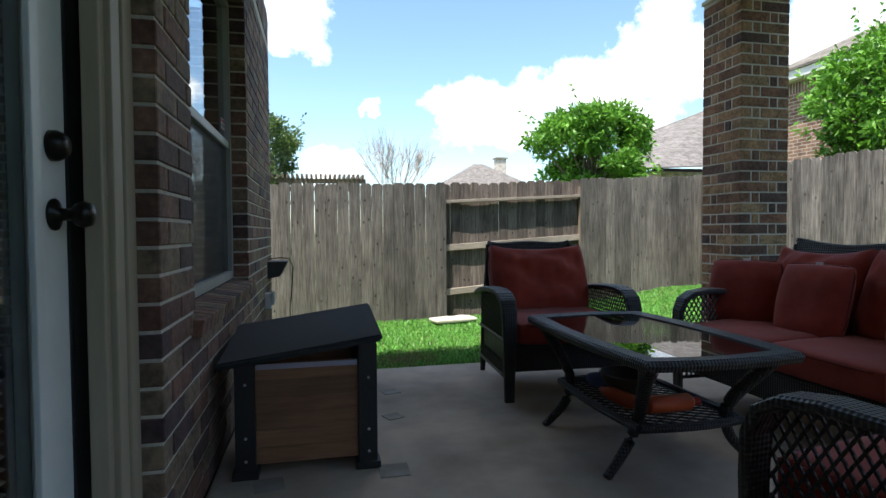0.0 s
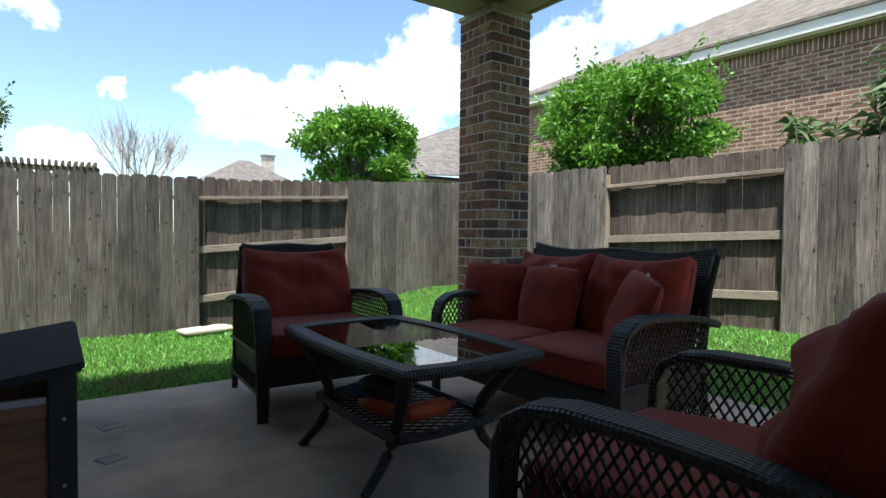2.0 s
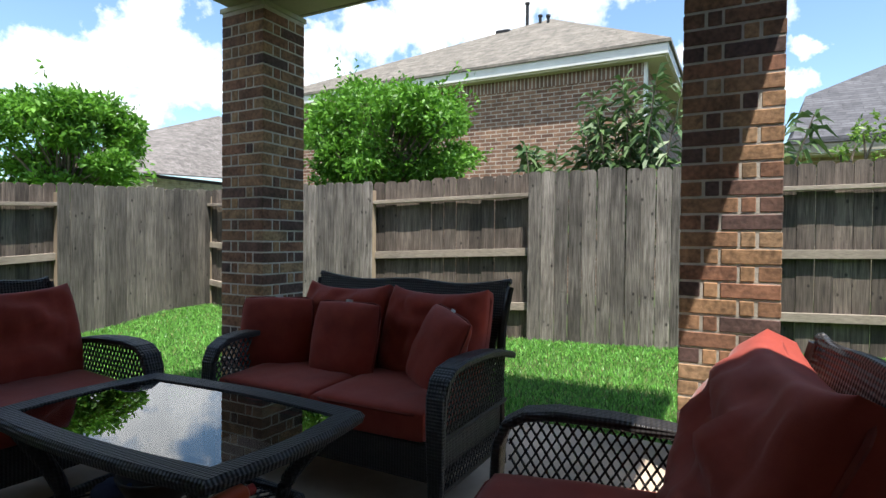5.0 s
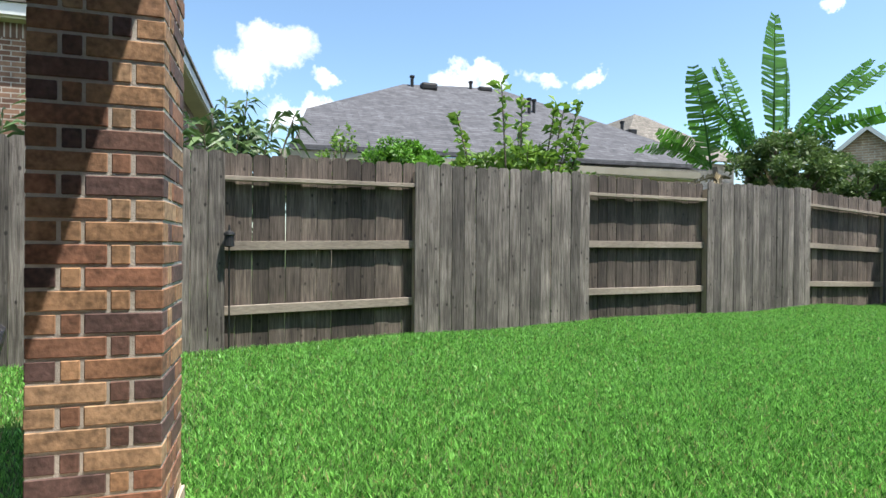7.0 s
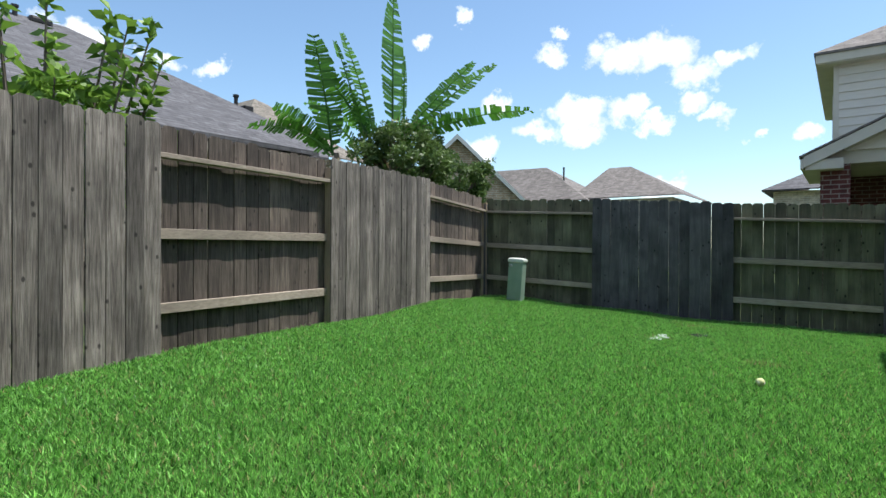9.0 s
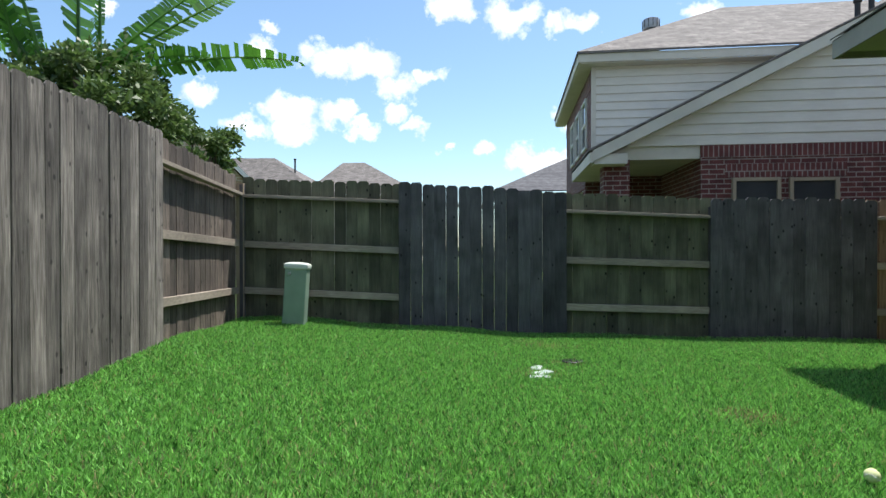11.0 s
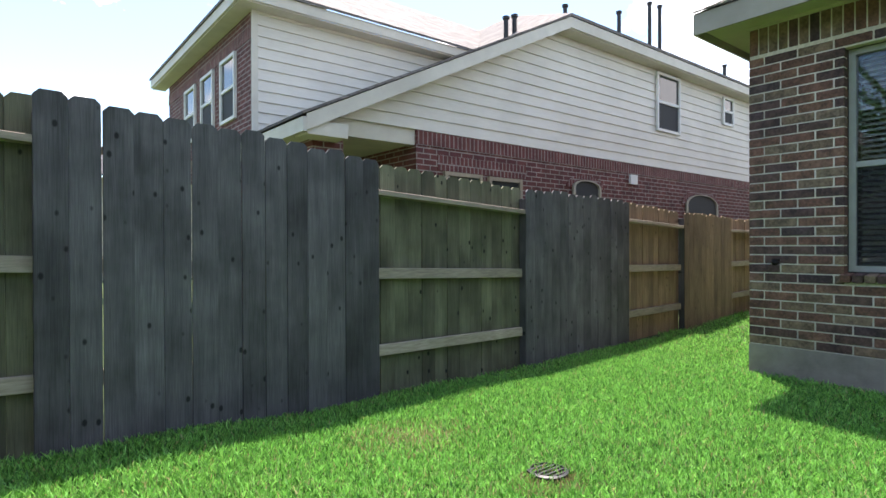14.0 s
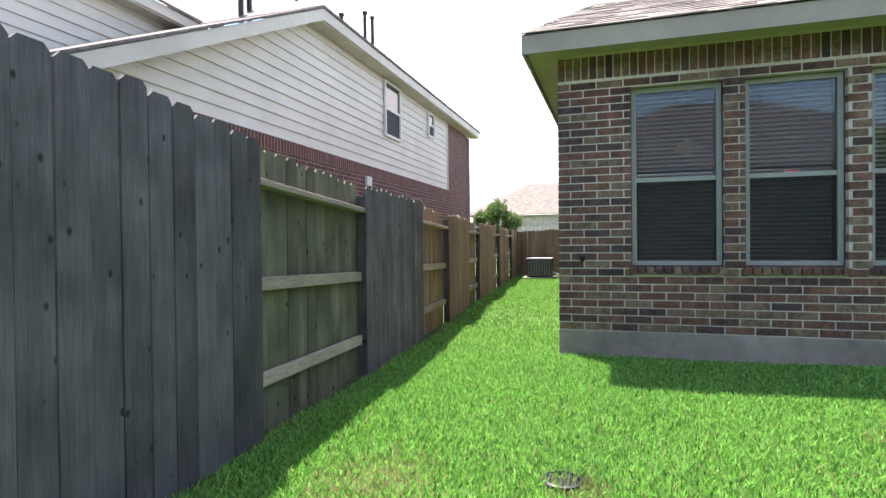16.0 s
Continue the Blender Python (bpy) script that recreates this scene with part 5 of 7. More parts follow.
for sx in (-1, 1):
    for sy in (-1, 1):
        bm = bmesh.new()
        pts = [(sx * (thx - 0.05), sy * (thy - 0.08), TZ - 0.03), (sx * (thx - 0.075), sy * (thy - 0.12), 0.42), (sx * (thx - 0.12), sy * (thy - 0.22), 0.29), (sx * (thx - 0.125), sy * (thy - 0.26), 0.2), (sx * (thx - 0.09), sy * (thy - 0.27), 0.11), (sx * (thx - 0.03), sy * (thy - 0.26), 0.04), (sx * (thx + 0.01), sy * (thy - 0.25), 0.0)]
        smooth_pts = []
        for q0, q1, q2, q3 in zip([pts[0]] + pts[:-2], pts[:-1], pts[1:], pts[2:] + [pts[-1]]):
            q0, q1, q2, q3 = (Vector(q) for q in (q0, q1, q2, q3))
            for f in (0.0, 0.25, 0.5, 0.75):
                smooth_pts.append(0.5 * (2 * q1 + (q2 - q0) * f + (2 * q0 - 5 * q1 + 4 * q2 - q3) * f * f + (3 * q1 - q0 - 3 * q2 + q3) * f ** 3))
        smooth_pts.append(Vector(pts[-1]))
        tube(bm, smooth_pts, [0.031 - 0.014 * i / (len(smooth_pts) - 1) for i in range(len(smooth_pts))], 10)
        part("leg", bm, M_WICKER, table, smooth=True)
so = outline(thx - 0.1, thy - 0.2, 0.02)
bm = bmesh.new()
tube(bm, [(x, y, 0.2) for x, y in so + so[:1]], 0.018, 7)
part("shelf_rim", bm, M_WICKER, table)
bm = bmesh.new()
lattice(bm, -thy + 0.22, thy - 0.22, -thx + 0.11, thx - 0.11, 0.0, 0.045)
part("shelf_lattice", shifted(bm, pose(0, 0, 0.2, 0, 90, 0)), M_WICKER, table)

bowl = thing("bowl", "brown glazed bowl on the table shelf", "bowl", pose(0.78, 3.02, 0.215))
part("body", lathe([(0.06, 0), (0.09, 0.02), (0.125, 0.09), (0.13, 0.1), (0.12, 0.1), (0.085, 0.03), (0.02, 0.02)], 22), M_CERAMIC, bowl, smooth=True)
can = thing("spray_bottle", "orange plastic bottle lying on the table shelf", "bottle", pose(0.81, 2.75, 0.252, 0, 90, 0))
part("body", lathe([(0.034, -0.11), (0.036, -0.1), (0.036, 0.08), (0.02, 0.1)], 16), M_ORANGE, can, smooth=True)
part("cap", lathe([(0.018, 0.101), (0.018, 0.13)], 12), surface("red_cap", (0.4, 0.03, 0.02), (0.45, 0.04, 0.03)), can)
rag = thing("blue_pouch", "small blue and white pouch on the table shelf", "pouch", pose(0.73, 3.16, 0.245, 0, 12, 30))
part("cover", cushion(0.15, 0.11, 0.06, 3, 0.3, 0.02, 5, 8), M_BLUE, rag, smooth=True)
toy = thing("orange_toy", "orange plastic toy on the table shelf", "toy", pose(0.68, 2.93, 0.235, 0, 80, 120))
part("body", lathe([(0.02, -0.08), (0.033, -0.06), (0.03, 0.04), (0.012, 0.09)], 12), M_ORANGE, toy, smooth=True)

# pet house
pet = thing("pet_house", "wooden pet house with black posts and felt roof", "pet house")
PX0, PX1, PY0, PY1 = -0.91, -0.36, 3.0, 3.56


def pet_top(x, y):
    return 0.475 + 0.075 * (x - PX0) / (PX1 - PX0) + 0.045 * (y - PY0) / (PY1 - PY0)


for x in (PX0, PX1 - 0.075):
    for y in (PY0, PY1 - 0.06):
        post = part("corner_post", boxes((x, x + 0.075, y, y + 0.06, 0.0, pet_top(x, y) - 0.03), (x - 0.012, x + 0.087, y - 0.012, y + 0.072, 0.0, 0.03), bevel=0.003), M_BLACK, pet)
        if y == PY0:
            for z in (0.07, 0.16, 0.37):
                part("screw", shifted(lathe([(0.006, 0), (0.006, 0.002), (0.003, 0.004)], 8), pose(x + 0.04, y, z, 90)), M_GREYMETAL, post)
for k in range(6):
    z = 0.05 + k * 0.066
    part("board", boxes((PX0 + 0.076, PX1 - 0.076, PY0 + 0.014, PY0 + 0.03, z, z + 0.0652), bevel=0.0015), M_BOXWOOD, pet)
    part("board", boxes((PX1 - 0.03, PX1 - 0.014, PY0 + 0.062, PY1 - 0.062, z, z + 0.0652), bevel=0.0015), M_BOXWOOD, pet)
    part("board", boxes((PX0 + 0.014, PX0 + 0.03, PY0 + 0.062, PY1 - 0.062, z, z + 0.0652), bevel=0.0015), M_BOXWOOD, pet)
    part("board", boxes((PX0 + 0.076, PX1 - 0.076, PY1 - 0.03, PY1 - 0.014, z, z + 0.0652), bevel=0.0015), M_BOXWOOD, pet)
bm = bmesh.new()
qs = [(x, y, pet_top(x, y)) for x, y in ((PX0 - 0.06, PY0 - 0.04), (PX1 + 0.02, PY0 - 0.04), (PX1 + 0.02, PY1 + 0.03), (PX0 - 0.06, PY1 + 0.03))]
prism(bm, [(x, y, z - 0.028) for x, y, z in qs], (0, 0, 0.028))
bmesh.ops.bevel(bm, geom=bm.edges[:], offset=0.008, segments=2, affect="EDGES")
part("roof", bm, M_FELT, pet, "black felt-covered sloping roof")
part("lining", boxes((PX0 + 0.08, PX1 - 0.08, PY0 + 0.004, PY0 + 0.013, 0.425, 0.445)), surface("lilac_lining", (0.3, 0.26, 0.32), (0.4, 0.36, 0.42)), pet)

# outlet, bracket tray and cable by the wall's end
outlet = thing("outlet_box", "grey weatherproof outlet box on the brick wall", "outlet", pose(PX, 5.25, 0.43))
part("box", boxes((0, 0.05, -0.04, 0.04, -0.06, 0.06), bevel=0.008), M_OUTLET, outlet)
part("cover", boxes((0.05, 0.075, -0.045, 0.045, -0.03, 0.07), bevel=0.008), M_OUTLET, outlet)
tray = thing("wall_tray", "black angled wall tray with a hanging cable", "tray", pose(PX, 5.6, 0.72))
bm = bmesh.new()
prism(bm, [(0, -0.12, 0), (0.16, -0.12, 0), (0.1, -0.12, -0.12), (0, -0.12, -0.14)], (0, 0.24, 0))
part("body", bm, M_BLACK, tray)
bm = bmesh.new()
tube(bm, [(0.0, -0.05, 0.02), (0.1, -0.05, 0.03), (0.17, -0.05, 0.02), (0.2, -0.05, -0.05), (0.19, -0.05, -0.2), (0.17, -0.06, -0.4), (0.18, -0.07, -0.72)], 0.005, 6)
part("cable", bm, M_CABLE, tray)

for k, (x, y, s) in enumerate(((-0.3, 2.95, 0.12), (-0.78, 2.93, 0.11), (-0.18, 4.05, 0.1), (-0.22, 3.6, 0.09))):
    o = thing("floor_patch", "worn square mortar patch on the concrete", "patch", pose(x, y, 0.0, 0, 0, 8 * k))
    part("mortar", boxes((-s / 2, s / 2, -s / 2, s / 2, 0.0005, 0.004), bevel=0.001), M_FOUNDATION, o)

# ---- lawn things ----
stone = thing("flat_stone", "flat cream stone lying in the grass", "stone", pose(1.05, 7.55, level(1.05, 7.55), 0, 0, 12))
part("slab", shifted(cushion(0.56, 0.26, 0.07, 2.4, 0.5, 0.02, 4, 14), pose(0, 0, 0.055)), M_STONE, stone, smooth=True)
for k, (x, y, r) in enumerate(((3.82, -7.42, 0.085), (3.79, -7.6, 0.085), (3.83, -7.78, 0.07))):
    z = level(x, y)
    o = thing("paver", "pale broken paver sunk in the lawn", "paver", pose(x, y, z - 0.012, 3, 2, 40 * k))
    part("slab", shifted(cushion(r * 2, r * 1.3, 0.03, 4, 0.7, 0.01, k, 10), pose(0, 0, 0.012)), M_PAVER, o, smooth=True)
drain = thing("drain_grate", "black round drain grate in the lawn", "drain", pose(3.48, -8.17, level(3.48, -8.17) - 0.022))
part("ring", lathe([(0.1, 0), (0.1, 0.035), (0.085, 0.04), (0.08, 0.02)], 24), M_BLACK, drain)
for k in range(5):
    part("bar", boxes((-0.085, 0.085, -0.062 + k * 0.031 - 0.006, -0.062 + k * 0.031 + 0.006, 0.028, 0.036)), M_BLACK, drain)
ball = thing("tennis_ball", "faded yellow-green ball on the lawn", "ball", pose(2.51, -5.41, level(2.51, -5.41) + 0.045))
bm = bmesh.new()
bmesh.ops.create_uvsphere(bm, u_segments=20, v_segments=12, radius=0.031)
part("felt", bm, M_BALL, ball, smooth=True)
bm = bmesh.new()
tube(bm, [(0.0312 * math.cos(a) * math.cos(0.45 * math.sin(2 * a)), 0.0312 * math.sin(a) * math.cos(0.45 * math.sin(2 * a)), 0.0312 * math.sin(0.45 * math.sin(2 * a))) for a in [2 * math.pi * k / 32 for k in range(33)]], 0.0012, 4)
part("seam", bm, M_LABEL, ball)
ub = thing("utility_pedestal", "sage green utility pedestal leaning by the fence", "utility box", pose(6.62, -9.18, level(6.62, -9.18), 2, -3, 8))
part("body", boxes((-0.13, 0.13, -0.1, 0.1, -0.05, 0.68), bevel=0.02), M_GREENBOX, ub)
part("cap", shifted(cushion(0.285, 0.225, 0.1, 3, 0.45, 0.0, 0, 14), pose(0, 0, 0.69)), surface("pale_cap", (0.5, 0.55, 0.5), (0.6, 0.64, 0.58)), ub, smooth=True)
part("lock", shifted(lathe([(0.02, 0), (0.02, 0.02), (0.012, 0.024)], 12), pose(0.07, 0.1, 0.6, -90)), M_GREYMETAL, ub)


def stake_lamp(x, y, h):
    z = level(x, y)
    o = thing("stake_lamp", "black lantern on a thin stake by the fence", "garden lamp", pose(x, y, z, 0, 0, 0), "stake lamps")
    bm_ = bmesh.new()
    tube(bm_, [(0.05, 0, -0.05), (0.03, 0, h * 0.5), (0, 0, h)], 0.008, 6)
    part("stake", bm_, M_BLACK, o)
    part("lantern", shifted(lathe([(0.02, 0), (0.045, 0.01), (0.04, 0.1), (0.05, 0.11), (0.045, 0.13), (0.01, 0.15), (0.008, 0.2)], 12), pose(0, 0, h)), M_BLACK, o)


stake_lamp(5.56, 1.18, 0.93)
stake_lamp(4.98, 7.2, 1.1)
ac = thing("air_conditioner", "grey outdoor air conditioning unit in the side yard", "air conditioner", pose(-11.75, -10.2, level(-11.75, -10.2)))
part("pad", boxes((-0.5, 0.5, -0.5, 0.5, -0.05, 0.06), bevel=0.01), M_FOUNDATION, ac)
part("body", boxes((-0.38, 0.38, -0.38, 0.38, 0.06, 0.62), bevel=0.03), M_METAL, ac)
part("lid", boxes((-0.4, 0.4, -0.4, 0.4, 0.62, 0.66), bevel=0.012), M_GREYMETAL, ac)
mesh = finish("fin", boxes((0.381, 0.392, -0.006, 0.006, 0.1, 0.6)), M_GREYMETAL)
for k in range(14):
    f = new("fin", mesh)
    f.parent = ac
    f.location = (0, -0.33 + k * 0.051, 0)
bm = bmesh.new()
tube(bm, [(0.1, 0.38, 0.2), (0.12, 0.55, 0.14), (0.1, 0.75, 0.1), (0.1, 1.0, 0.3), (0.1, 1.42, 0.75), (0.1, 1.6, 0.8)], 0.03, 7)
part("refrigerant_hose", bm, M_GREYMETAL, ac)


# ---- plants ----
def leaf_mesh(points, normals_up, length, width, rnd, droop=0.3):
    """Many folded leaves, one at each point, growing outwards."""
    n = len(points)
    d = rnd.normal(size=(n, 3)) + normals_up
    d /= np.linalg.norm(d, axis=1)[:, None]
    s = np.cross(d, rnd.normal(size=(n, 3)))
    s /= np.linalg.norm(s, axis=1)[:, None]
    l = length * rnd.uniform(0.6, 1.3, n)[:, None]
    w = width * rnd.uniform(0.7, 1.2, n)[:, None]
    up = np.cross(s, d)
    mid = points + d * l * 0.5 + up * w * 0.25
    tip = points + d * l - np.array([0, 0, 1]) * l * droop * 0.5
    v = np.stack([points, mid - s * w / 2, tip, mid + s * w / 2], 1).reshape(-1, 3)
    f = (np.arange(n)[:, None] * 4 + [0, 1, 2, 3])
    me_ = bpy.data.meshes.new("leaves")
    me_.vertices.add(len(v))
    me_.vertices.foreach_set("co", v.ravel())
    me_.loops.add(4 * n)
    me_.loops.foreach_set("vertex_index", f.ravel())
    me_.polygons.add(n)
    me_.polygons.foreach_set("loop_start", np.arange(n) * 4)
    me_.update(calc_edges=True)
    return me_


def tree(name, label, x, y, z0, crown_z, rx, ry, rz, leaves, size, material, seed, clumps=26, bark=None, width_share=0.45):
    """Tapered trunk with limbs that end in clumps of leaves, spread unevenly through the crown."""
    rnd = np.random.default_rng(seed)
    top_ = thing(name, label, "tree" if "tree" in name else "shrub", pose(x, y, z0))
    bm_ = bmesh.new()
    base = Vector((0, 0, 0))
    fork = Vector((rnd.uniform(-0.1, 0.1), rnd.uniform(-0.1, 0.1), max(0.4, (crown_z - z0 - rz) * 0.9)))
    tube(bm_, [base, fork * 0.5 + Vector((0.03, 0.02, 0)), fork], [0.09, 0.07, 0.06], 8)
    centres = []
    for k in range(clumps):
        a = 2 * math.pi * (k * 0.618) + rnd.uniform(-0.4, 0.4)
        h = rnd.uniform(-0.85, 1.0)
        r = math.sqrt(max(0.05, 1 - h * h)) * rnd.uniform(0.45, 1.02)
        c = Vector((rx * r * math.cos(a), ry * r * math.sin(a), crown_z - z0 + rz * h * rnd.uniform(0.75, 1.05)))
        centres.append(c)
        m_ = fork.lerp(c, 0.5) + Vector((rnd.uniform(-0.1, 0.1), rnd.uniform(-0.1, 0.1), 0.08))
        tube(bm_, [fork, m_, c], [0.035, 0.02, 0.008], 5)
    part("trunk", bm_, bark or M_BARK, top_)
    C = np.array([tuple(c) for c in centres])
    pick = rnd.integers(0, len(C), leaves)
    spread = np.array([rx, ry, rz]) * 0.18 * rnd.uniform(0.7, 1.25, len(C))[pick][:, None]
    off = rnd.normal(size=(leaves, 3))
    off = off / np.linalg.norm(off, axis=1)[:, None] * rnd.uniform(0.15, 1.0, leaves)[:, None] ** 0.5 * spread * 1.45
    pts = C[pick] + off
    out = off / (np.linalg.norm(off, axis=1)[:, None] + 1e-6) * 0.9 + np.array([0, 0, 0.5])
    sprigs = rnd.integers(0, len(C), max(10, leaves // 260))
    for k in sprigs:
        d_ = C[k] - np.array([0, 0, crown_z - z0 - rz * 0.5])
        d_ = d_ / np.linalg.norm(d_) + rnd.normal(size=3) * 0.35 + np.array([0, 0, 0.15])
        reach = rnd.uniform(0.15, 0.5) * min(rx, ry, rz)
        start = C[k] + rnd.normal(size=3) * np.array([rx, ry, rz]) * 0.12
        steps = np.linspace(0, 1, 14)[:, None]
        pts = np.concatenate([pts, start + d_ * reach * steps + rnd.normal(size=(14, 3)) * size * 0.25])
        out = np.concatenate([out, np.tile(d_ * 0.6, (14, 1))])
    me_ = leaf_mesh(pts, out, size, size * width_share, rnd)
    me_.materials.append(material)
    o = new("crown", me_)
    o.parent = top_
    return top_


tree("citrus_tree", "bright green leafy tree behind the board fence", 6.3, 5.85, 0, 2.5, 1.0, 1.4, 0.82, 26000, 0.088, M_LEAF, 11, 75)
tree("orange_tree", "rounded bright green tree beyond the fence", 6.35, 14.0, 0, 2.95, 1.75, 1.2, 1.1, 17000, 0.15, M_LEAF, 12, 55)
tree("oak_tree", "grey-green tree beyond the house corner", -1.9, 14.5, 0, 2.8, 0.95, 0.9, 1.0, 9000, 0.1, M_LEAF4, 13, 32)
tree("laurel_shrub", "low bright green shrub behind the fence", 7.6, -0.85, 0, 1.98, 0.4, 0.6, 0.42, 5000, 0.075, M_LEAF, 14, 24)
tree("lemon_tree", "sparse yellow-green tree with upright shoots", 7.6, -2.5, 0, 1.95, 0.5, 1.0, 0.4, 1500, 0.13, M_LEAF2, 15, 18)
tree("thicket_shrub", "olive green thicket beside the banana plants", 9.0, -9.2, 0, 2.6, 0.8, 1.3, 0.75, 12000, 0.1, M_LEAF4, 16, 40)
tree("bramble_shrub", "loose green shrub over the fence corner", 9.0, -11.2, 0, 2.35, 0.7, 0.75, 0.5, 6000, 0.1, M_LEAF4, 17, 24)
tree("far_tree", "round green tree beyond the side yard", -27.0, -14.6, 0, 2.0, 2.0, 1.3, 1.2, 7000, 0.22, M_LEAF4, 18, 24)
tree("small_tree", "bright green twig tree over the fence", 9.3, -0.2, 0, 2.3, 0.3, 0.4, 0.4, 260, 0.1, M_LEAF2, 19, 8)


def shoots(name, label, x, y, z, count, rmin, rmax, seed, size, material, spread=0.6, share=0.3):
    """Upright stems with whorls of long drooping leaves."""
    rnd = np.random.default_rng(seed)
    top_ = thing(name, label, "shrub", pose(x, y, 0))
    bm_ = bmesh.new()
    pts, ups = [], []
    for k in range(count):
        a, r = rnd.uniform(0, 6.28), rnd.uniform(0.1, spread)
        tip = Vector((r * math.cos(a) * 0.6, r * math.sin(a), z * rnd.uniform(rmin, rmax)))
        base = Vector((tip.x * 0.2, tip.y * 0.2, 0))
        tube(bm_, [base, base.lerp(tip, 0.6) + Vector((0, 0, 0.1)), tip], [0.025, 0.016, 0.007], 5)
        for j in range(52):
            f = 1 - 0.5 * (j / 52) ** 1.3
            q = base.lerp(tip, f)
            b = rnd.uniform(0, 6.28)
            pts.append((q.x, q.y, q.z))
            ups.append((2.2 * math.cos(b), 2.2 * math.sin(b), 1.2 - 2.4 * j / 52))
    part("trunk", bm_, M_BARK, top_)
    me_ = leaf_mesh(np.array(pts), np.array(ups), size, size * share, rnd, 0.9 if share < 0.4 else 0.3)
    me_.materials.append(material)
    o = new("crown", me_)
    o.parent = top_


shoots("loquat_tree", "dark loquat tree with long drooping leaves", 7.6, 1.5, 2.75, 22, 0.65, 1.05, 21, 0.3, M_LEAF3, 1.05, 0.22)
shoots("loquat_tree", "low dark loquat shoots over the fence", 7.6, 3.85, 2.65, 12, 0.75, 1.0, 22, 0.28, M_LEAF3, 0.6)
shoots("loquat_tree", "tall dark loquat tree with long drooping leaves", 7.6, 2.75, 3.35, 22, 0.6, 1.02, 24, 0.3, M_LEAF3, 0.8, 0.22)
shoots("shoot_tree", "yellow-green upright shoots over the fence", 7.6, -2.5, 3.05, 15, 0.75, 1.06, 23, 0.17, M_LEAF2, 1.4, 0.5)

# bare tree
rnd_ = random.Random(5)
bare = thing("bare_tree", "leafless pale twiggy tree beyond the fence", "tree", pose(1.2, 14.0, 0))
bm = bmesh.new()


def branch(p, d, length, r, depth):
    q = p + d * length
    tube(bm, [p, p.lerp(q, 0.5) + Vector((rnd_.uniform(-0.02, 0.02), rnd_.uniform(-0.02, 0.02), 0)), q], [r, r * 0.8, r * 0.55], 4)
    if depth:
        for _ in range(4 if depth > 1 else 5):
            nd = (d + Vector((rnd_.uniform(-0.55, 0.55), rnd_.uniform(-0.45, 0.45), rnd_.uniform(0.0, 0.35)))).normalized()
            branch(p.lerp(q, rnd_.uniform(0.55, 1.0)), nd, length * rnd_.uniform(0.6, 0.92), r * 0.5, depth - 1)


tube(bm, [(0, 0, 0), (0.02, 0, 0.8), (0, 0, 1.4)], [0.07, 0.06, 0.05], 7)
for k in range(7):
    a = 6.28 * k / 7
    branch(Vector((0, 0, 1.3)), Vector((0.45 * math.cos(a), 0.4 * math.sin(a), 1)).normalized(), 0.82, 0.022, 3)
part("crown", bm, M_TWIG, bare)


# banana plants
def banana_leaf(top_, base, az, rise, length, width, material, droop, torn=0.25):
    """A long blade on an arching midrib, torn into strips along its edges."""
    bm_ = bmesh.new()
    pts = []
    n = 46
    p, e = Vector(base), rise
    for i in range(n + 1):
        pts.append(p.copy())
        d = Vector((math.cos(az) * math.cos(e), math.sin(az) * math.cos(e), math.sin(e)))
        p += d * length / n
        e -= droop / n
    flat_ = Vector((-math.sin(az), math.cos(az), 0))
    lift_ = Vector((math.cos(az) * math.cos(rise), math.sin(az) * math.cos(rise), math.sin(rise))).cross(flat_)
    tw = 1.0 if int(az * 10) % 2 else -1.0
    side = flat_ * math.cos(tw) + lift_ * math.sin(tw)
    rr = random.Random(int(az * 100 + length * 10))
    for i in range(2, n):
        f = i / n
        w = width * math.sin(math.pi * min(1, f * 0.94 + 0.03)) ** 0.6
        for sg in (-1, 1):
            if rr.random() < torn * 0.45:
                continue
            sag = rr.uniform(0.05, 0.35)
            gap = 0.9 if rr.random() < torn else 1.0
            a, b = pts[i], pts[i].lerp(pts[i + 1], gap)
            up = Vector((0, 0, 1))
            v = [bm_.verts.new(c) for c in (a, b, b + side * sg * w * rr.uniform(0.85, 1.0) + up * w * (0.25 - sag) + (pts[i + 1] - pts[i]) * 0.6, a + side * sg * w + up * w * (0.25 - sag) + (pts[i + 1] - pts[i]) * 0.6)]
            bm_.faces.new(v)
    tube(bm_, pts, [0.03 * (1 - 0.85 * i / n) for i in range(n + 1)], 5)
    part("leaf", bm_, material, top_)


